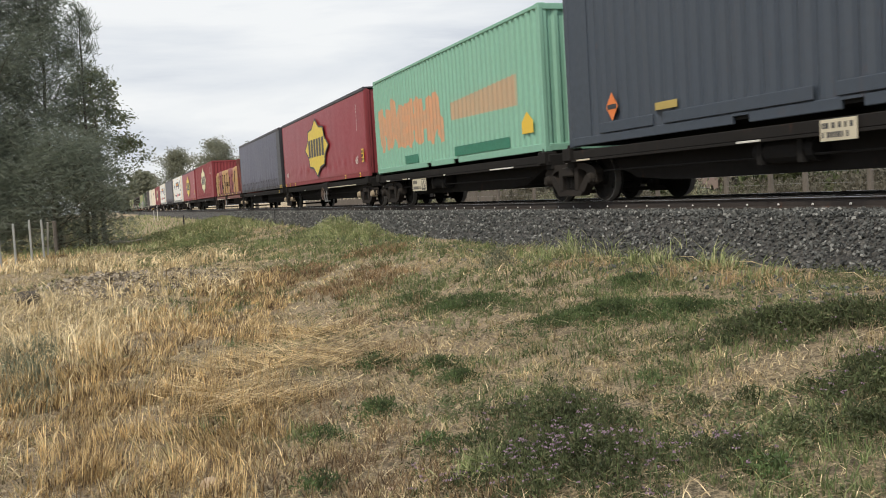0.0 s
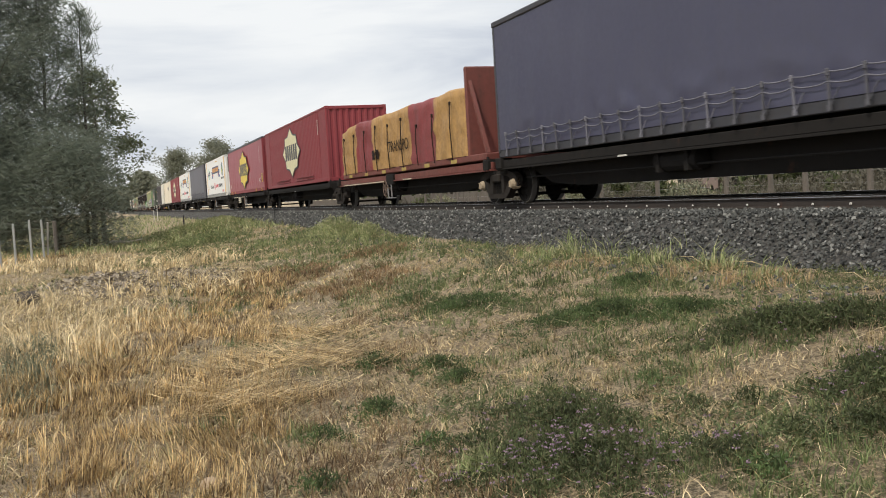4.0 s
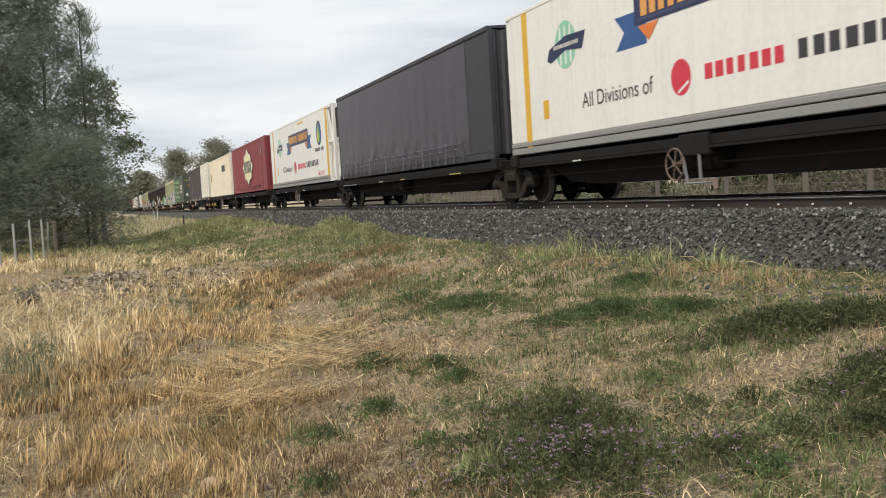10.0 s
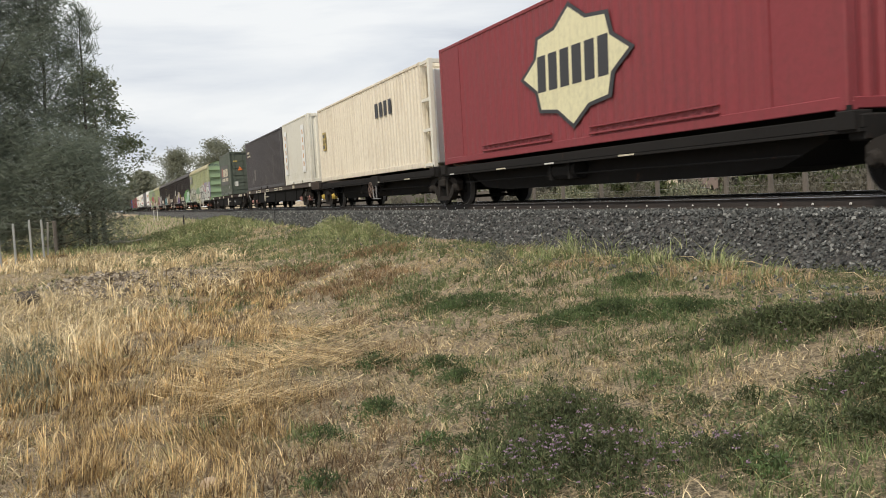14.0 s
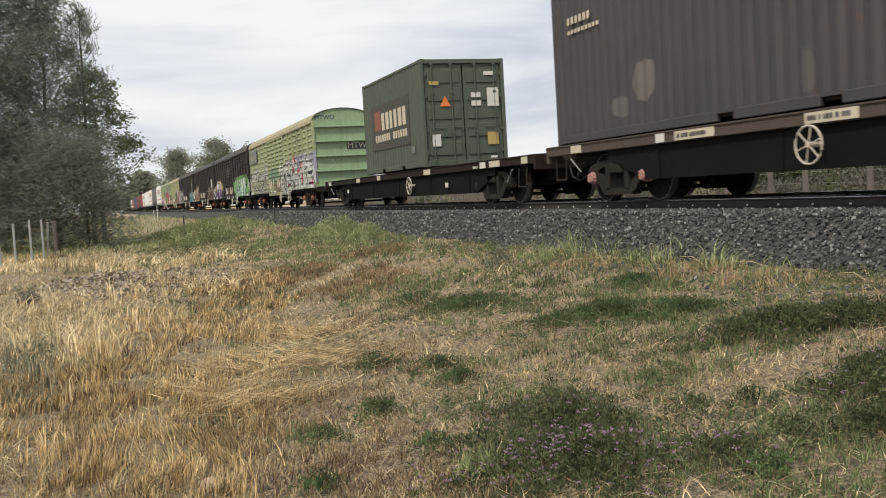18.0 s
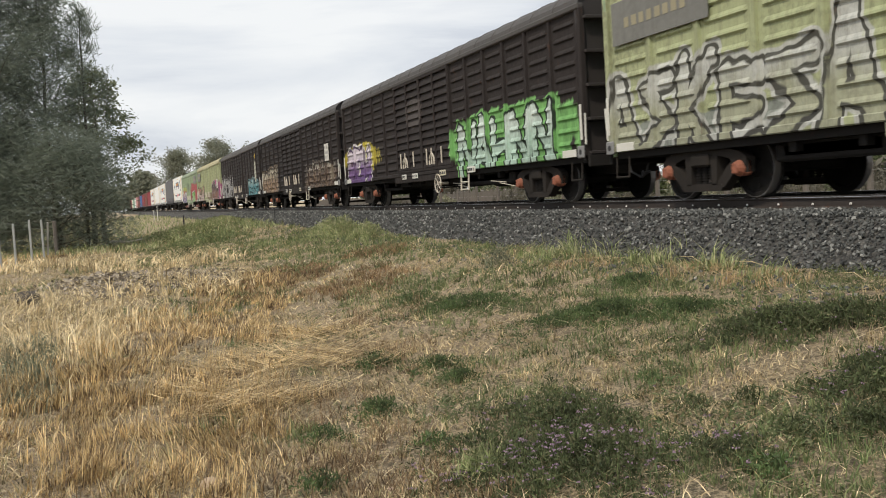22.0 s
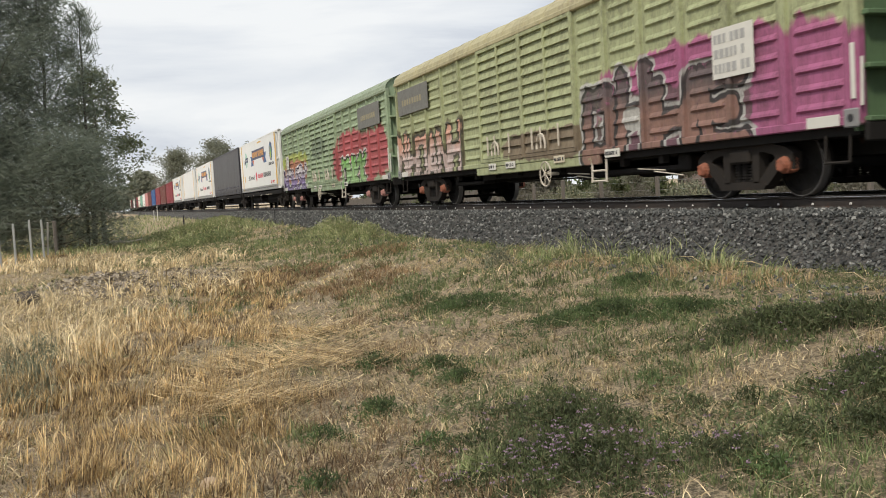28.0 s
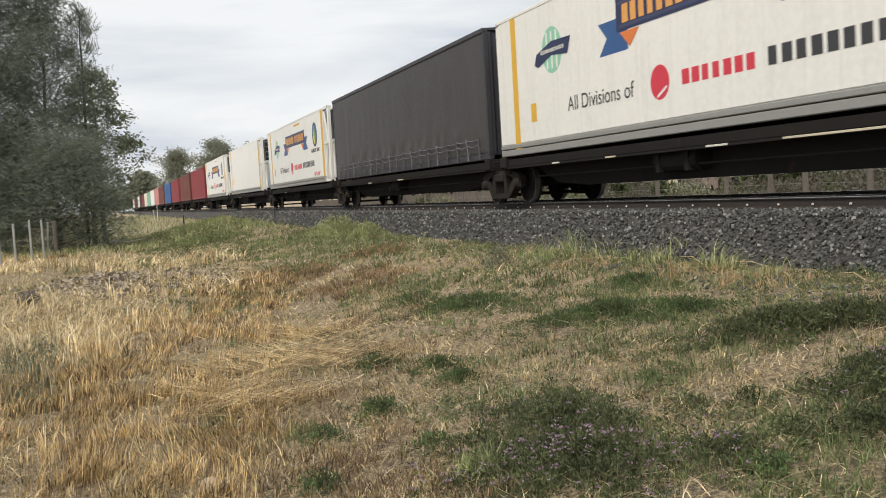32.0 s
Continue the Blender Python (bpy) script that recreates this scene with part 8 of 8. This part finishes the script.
    v = van(-236.9, LIME, MILDEW, "pale green louvred van with silver and red graffiti", both(patch_paint((6.3, 1.55, 4.4, 0.72, (0.36, 0.32, 0.50), 0.8), (-1.0, 1.6, 1.5, 0.4, (0.08, 0.22, 0.18), 0.55), (0.6, 1.1, 1.6, 0.3, (0.13, 0.07, 0.05), 0.6), (-6.4, 1.0, 2.4, 0.25, (0.16, 0.18, 0.24), 0.6)), both(bubble((5.0, 1.55, 3.7, 0.64, 6, 4, 0.20, pale, silver, ink, white_, 0.0), (-5.7, 1.55, 3.1, 0.68, 6, 9, 0.15, (0.50, 0.51, 0.48), (0.34, 0.35, 0.25), (0.05, 0.05, 0.045), (0.48, 0.49, 0.46), 0.04)), patch_paint((3.1, 1.9, 0.16, 0.17, red_, 0.85), (3.0, 1.05, 0.16, 0.18, red_, 0.85), (4.6, 2.2, 0.18, 0.15, red_, 0.85), (6.0, 1.85, 0.17, 0.15, red_, 0.85), (6.2, 1.25, 0.15, 0.2, red_, 0.85), (4.3, 1.72, 0.12, 0.2, red_, 0.85), (5.3, 1.6, 0.35, 0.07, red_, 0.8), (8.3, 1.0, 0.2, 0.13, red_, 0.8)))), BOX_ORANGE, 1.0, wheel=1.1, roof_label="mildewed yellowish roof", end_colour=(0.27, 0.37, 0.22))
    letters("tag_letters", "MTWO", 0.34, CREAM, v, 0, 0, 0, "sprayed pale letters").matrix_basis = pose(8.942, 0.72, 2.44, 0, 0, 90)
    q = Build()
    q.box(8.934, 8.938, 0.15, 1.15, 2.28, 2.58)
    part("painted_patch", q, INK, v)
    letters("tag_letters", "MTWO", 0.26, NAVY_PAINT, v, 0, 0, 0, "sprayed dark blue letters").matrix_basis = pose(8.942, -0.72, 3.62, 0, 0, 90)
    q = Build()
    rnd = random.Random(3)
    pts = [(8.94, -0.9 + 0.07 * k, 1.92 + 0.08 * math.sin(k * 1.9) + 0.04 * math.sin(k * 3.1)) for k in range(16)]
    q.tube(pts, 0.014, 4)
    part("scribble", q, CREAM, v, "pale sprayed scribble")
    pale_green = (0.30, 0.62, 0.18)
    lime_ = (0.19, 0.42, 0.14)
    van(-255.75, TARRY, (0.055, 0.05, 0.047), "soot-brown louvred van with bright green and purple graffiti", both(patch_paint((5.5, 1.35, 3.4, 0.70, lime_, 0.97), (-6.75, 1.58, 2.05, 0.46, (0.52, 0.44, 0.08), 0.88), (-8.2, 1.2, 0.35, 0.4, (0.60, 0.30, 0.05), 0.8), (-0.8, 2.5, 0.7, 0.4, (0.12, 0.105, 0.10), 0.5)), bubble((5.4, 1.45, 2.6, 0.58, 5, 21, 0.15, (0.58, 0.66, 0.62), (0.44, 0.58, 0.50), ink, lime_, 0.0), (-6.85, 1.42, 1.45, 0.55, 3, 33, 0.20, (0.62, 0.56, 0.64), (0.17, 0.10, 0.26), (0.08, 0.05, 0.12), (0.62, 0.60, 0.62), 0.04))), BOX_ORANGE, 2.0, plaque=False, wheel=1.15)
    rusty = (0.14, 0.075, 0.05)
    van(-274.6, TARRY, (0.055, 0.05, 0.047), "soot-brown louvred van with flaking beige and rust graffiti", both(patch_paint((5.6, 1.2, 3.0, 0.45, rusty, 0.35), (-6.6, 1.2, 2.2, 0.5, rusty, 0.35)), both(bubble((5.6, 1.45, 2.8, 0.50, 8, 41, 0.10, (0.52, 0.50, 0.44), (0.30, 0.23, 0.17), (0.05, 0.04, 0.035), (0.22, 0.19, 0.16), 0.20), (-6.4, 1.5, 2.3, 0.58, 7, 52, 0.11, (0.56, 0.52, 0.42), (0.36, 0.26, 0.18), (0.06, 0.045, 0.035), (0.26, 0.21, 0.16), 0.15)), patch_paint((7.6, 1.3, 0.3, 0.3, (0.3, 0.26, 0.2), 0.8)))), BOX_ORANGE, 3.0, wheel=-0.75, notice=(6.75, 7.45, 1.75, 2.4), plaque=False)
    van(-293.4, (0.030, 0.025, 0.024), (0.06, 0.054, 0.05), "soot-brown louvred van with teal and big silver graffiti", both(bubble((6.4, 1.35, 1.9, 0.42, 5, 61, 0.13, (0.34, 0.46, 0.46), (0.14, 0.34, 0.38), (0.03, 0.06, 0.07), (0.22, 0.36, 0.38), 0.06), (-5.9, 1.6, 3.0, 0.68, 6, 77, 0.14, (0.46, 0.46, 0.45), (0.36, 0.36, 0.36), (0.03, 0.03, 0.03), (0.30, 0.30, 0.30), 0.08)), patch_paint((7.1, 2.1, 0.35, 0.65, (0.52, 0.52, 0.44), 0.92), (7.2, 2.95, 0.2, 0.15, (0.62, 0.46, 0.05), 0.95))), BOX_DARK, 4.0, plaque=False)
    magenta = (0.36, 0.07, 0.22)
    van(-312.4, LIME, MILDEW, "pale green louvred van with magenta and charcoal graffiti", both(patch_paint((6.0, 1.35, 3.5, 0.90, magenta, 0.88), (1.0, 1.1, 2.4, 0.3, (0.12, 0.05, 0.05), 0.7), (4.9, 1.2, 2.2, 0.5, (0.10, 0.07, 0.07), 0.8)), both(bubble((4.9, 1.5, 2.3, 0.62, 4, 81, 0.17, (0.11, 0.09, 0.09), (0.26, 0.15, 0.12), (0.03, 0.03, 0.03), (0.42, 0.42, 0.40), 0.08), (-6.2, 1.5, 2.6, 0.62, 6, 95, 0.135, (0.60, 0.33, 0.25), (0.52, 0.42, 0.40), (0.05, 0.045, 0.035), (0.14, 0.13, 0.07), 0.03)), patch_paint((4.0, 1.3, 0.3, 0.2, (0.5, 0.5, 0.47), 0.9)))), BOX_ORANGE, 5.0, wheel=0.9, notice=(6.3, 7.2, 1.62, 2.3), roof_label="mildewed yellowish roof", end_colour=(0.10, 0.17, 0.085))
    van(-331.3, SAGE, (0.26, 0.32, 0.22), "sage green louvred van with red, green and purple graffiti", both(patch_paint((5.2, 1.65, 3.8, 0.92, (0.40, 0.07, 0.09), 0.92), (-6.3, 1.9, 2.9, 0.55, (0.42, 0.46, 0.08), 0.7), (-6.2, 1.55, 2.7, 0.55, (0.44, 0.12, 0.12), 0.75), (-1.0, 2.3, 1.2, 0.4, (0.07, 0.085, 0.07), 0.5)), bubble((4.7, 1.4, 1.75, 0.52, 4, 101, 0.15, (0.20, 0.46, 0.13), (0.28, 0.46, 0.22), (0.02, 0.025, 0.02), white_, 0.0), (-6.2, 1.4, 2.7, 0.52, 5, 114, 0.14, (0.60, 0.58, 0.60), (0.26, 0.21, 0.40), (0.05, 0.03, 0.08), (0.56, 0.55, 0.58), 0.0))), BOX_PINK, 6.0, wheel=-0.85, plaque=True, plaque_x=5.6, notice=(-8.0, -7.4, 1.75, 2.35))
    # third set of five
    reefer(-348.4, "white refrigerated container with amber stripes and a navy banner")
    platform("container_wagon", -348.4, 14.4, (6.2, -7.6), "black container wagon platform under a white refrigerated container", dashes=[(-4.5, 0.3, WHITE), (-2.4, 0.35, CREAM), (0.6, 0.5, WHITE), (3.0, 2.0, CREAM)], boxes=BOX_DARK)
    curtain_box(centre(-371.1, -356.2), 14.9, 2.92, BLACK_CURTAIN, DARK_FRAME, "charcoal curtain-sided container with a row of straps", 20, seed=6.1)
    platform("container_wagon", -363.6, 15.0, (-7.6,), "black container wagon platform under a charcoal curtain-sided container", dashes=[(-2.9, 0.4, WHITE), (0.5, 0.5, CREAM)], boxes=BOX_DARK)
    reefer(-379.1, "white refrigerated container with amber stripes and a navy banner")
    platform("container_wagon", -379.1, 14.6, (-7.9,), "black container wagon platform under a white refrigerated container", dashes=[(-2.9, 0.4, WHITE)], boxes=BOX_DARK)
    reefer(-395.5, "plain white refrigerated container with amber stripes", True)
    platform("container_wagon", -395.5, 14.6, (-7.9,), "black container wagon platform under a white refrigerated container", dashes=[(-2.9, 0.4, WHITE)], boxes=BOX_DARK)
    reefer(-411.8, "white refrigerated container with amber stripes and a navy banner")
    platform("container_wagon", -411.8, 14.6, (-6.0,), "black container wagon platform under a white refrigerated container", dashes=[(-2.9, 0.4, WHITE)], boxes=BOX_DARK)
    # the far tail
    tail = [("red", RED_STEEL), ("dull red", STEEL_RED), ("red", RED_STEEL), ("blue and red", BLUE_PAINT), ("dull red", STEEL_RED), ("pink", PINK_STEEL), ("white", WHITE_BODY), ("green", TURQUOISE), ("cream", CREAM_STEEL), ("red", RED_STEEL), ("dark", DARK_STEEL), ("white", WHITE_BODY), ("dark", DARK_STEEL), ("red", RED_STEEL), ("white", WHITE_BODY)]
    x = -427.5
    for word_, m in tail:
        platform("container_wagon", x, 14.2, (-6.3, 6.3) if x < -440 else (6.3, -6.3), "black container wagon in the far tail of the train", boxes=BOX_DARK)
        container(x, 12.8, 2.75, m, word_ + " corrugated shipping container far down the train", 0.4, 0.04)
        x -= 15.2


PALE_ORANGE = plain("sun_bleached_orange", (0.60, 0.36, 0.16), 0.6)
SIGN_BROWN = weathered("dark_olive_panel", (0.055, 0.056, 0.045), 0.6, 0.2, streak=0.25)
DULL_RED = plain("dull_red_mark", (0.26, 0.09, 0.06), 0.6)
TURQUOISE_DARK = weathered("touched_up_green", (0.03, 0.19, 0.12), 0.5, 0.15, rust=0.0, streak=0.15)
BOX_PALE = weathered("dusty_cream_axle_cap", (0.40, 0.32, 0.22), 0.7, 0.3)
PINK_STEEL = weathered("pink_steel", (0.55, 0.25, 0.24), 0.6, 0.2)
train()


# ======== everything that moves ========
def run_at(t):
    k = min(15, int(t // 2))
    u = (t - 2 * k) / 2
    p0, p1, p2, p3 = RUN[max(0, k - 1)], RUN[k], RUN[k + 1], RUN[min(16, k + 2)]
    if k == 0:
        p0 = 2 * p1 - p2
    if k == 15:
        p3 = 2 * p2 - p1
    return 0.5 * (2 * p1 + (p2 - p0) * u + (2 * p0 - 5 * p1 + 4 * p2 - p3) * u * u + (3 * p1 - p0 - 3 * p2 + p3) * u ** 3)


def motions():
    for ob, s0 in GLIDERS:
        z = ob.matrix_basis.translation.z
        walk(ob, [(2.0 * k, pose(s0 + RUN[k], TRACK_Y, z)) for k in range(17)])
    # wheels roll while they pass within about forty metres
    for ws, x, s0 in WHEELS:
        rows, base = [], ws.matrix_basis.copy()
        times = [k / FPS for k in range(32 * FPS + 1) if -42 < s0 + x + run_at(k / FPS) < 4]
        for t in times:
            rows.append((t, base @ Matrix.Rotation((s0 + x + run_at(t)) / WHEEL_R, 4, "Y")))
        if not rows:
            continue
        if rows[0][0] > 0:
            rows.insert(0, (0.0, rows[0][1]))
        if rows[-1][0] < 32:
            rows.append((32.0, rows[-1][1]))
        walk(ws, rows)


motions()
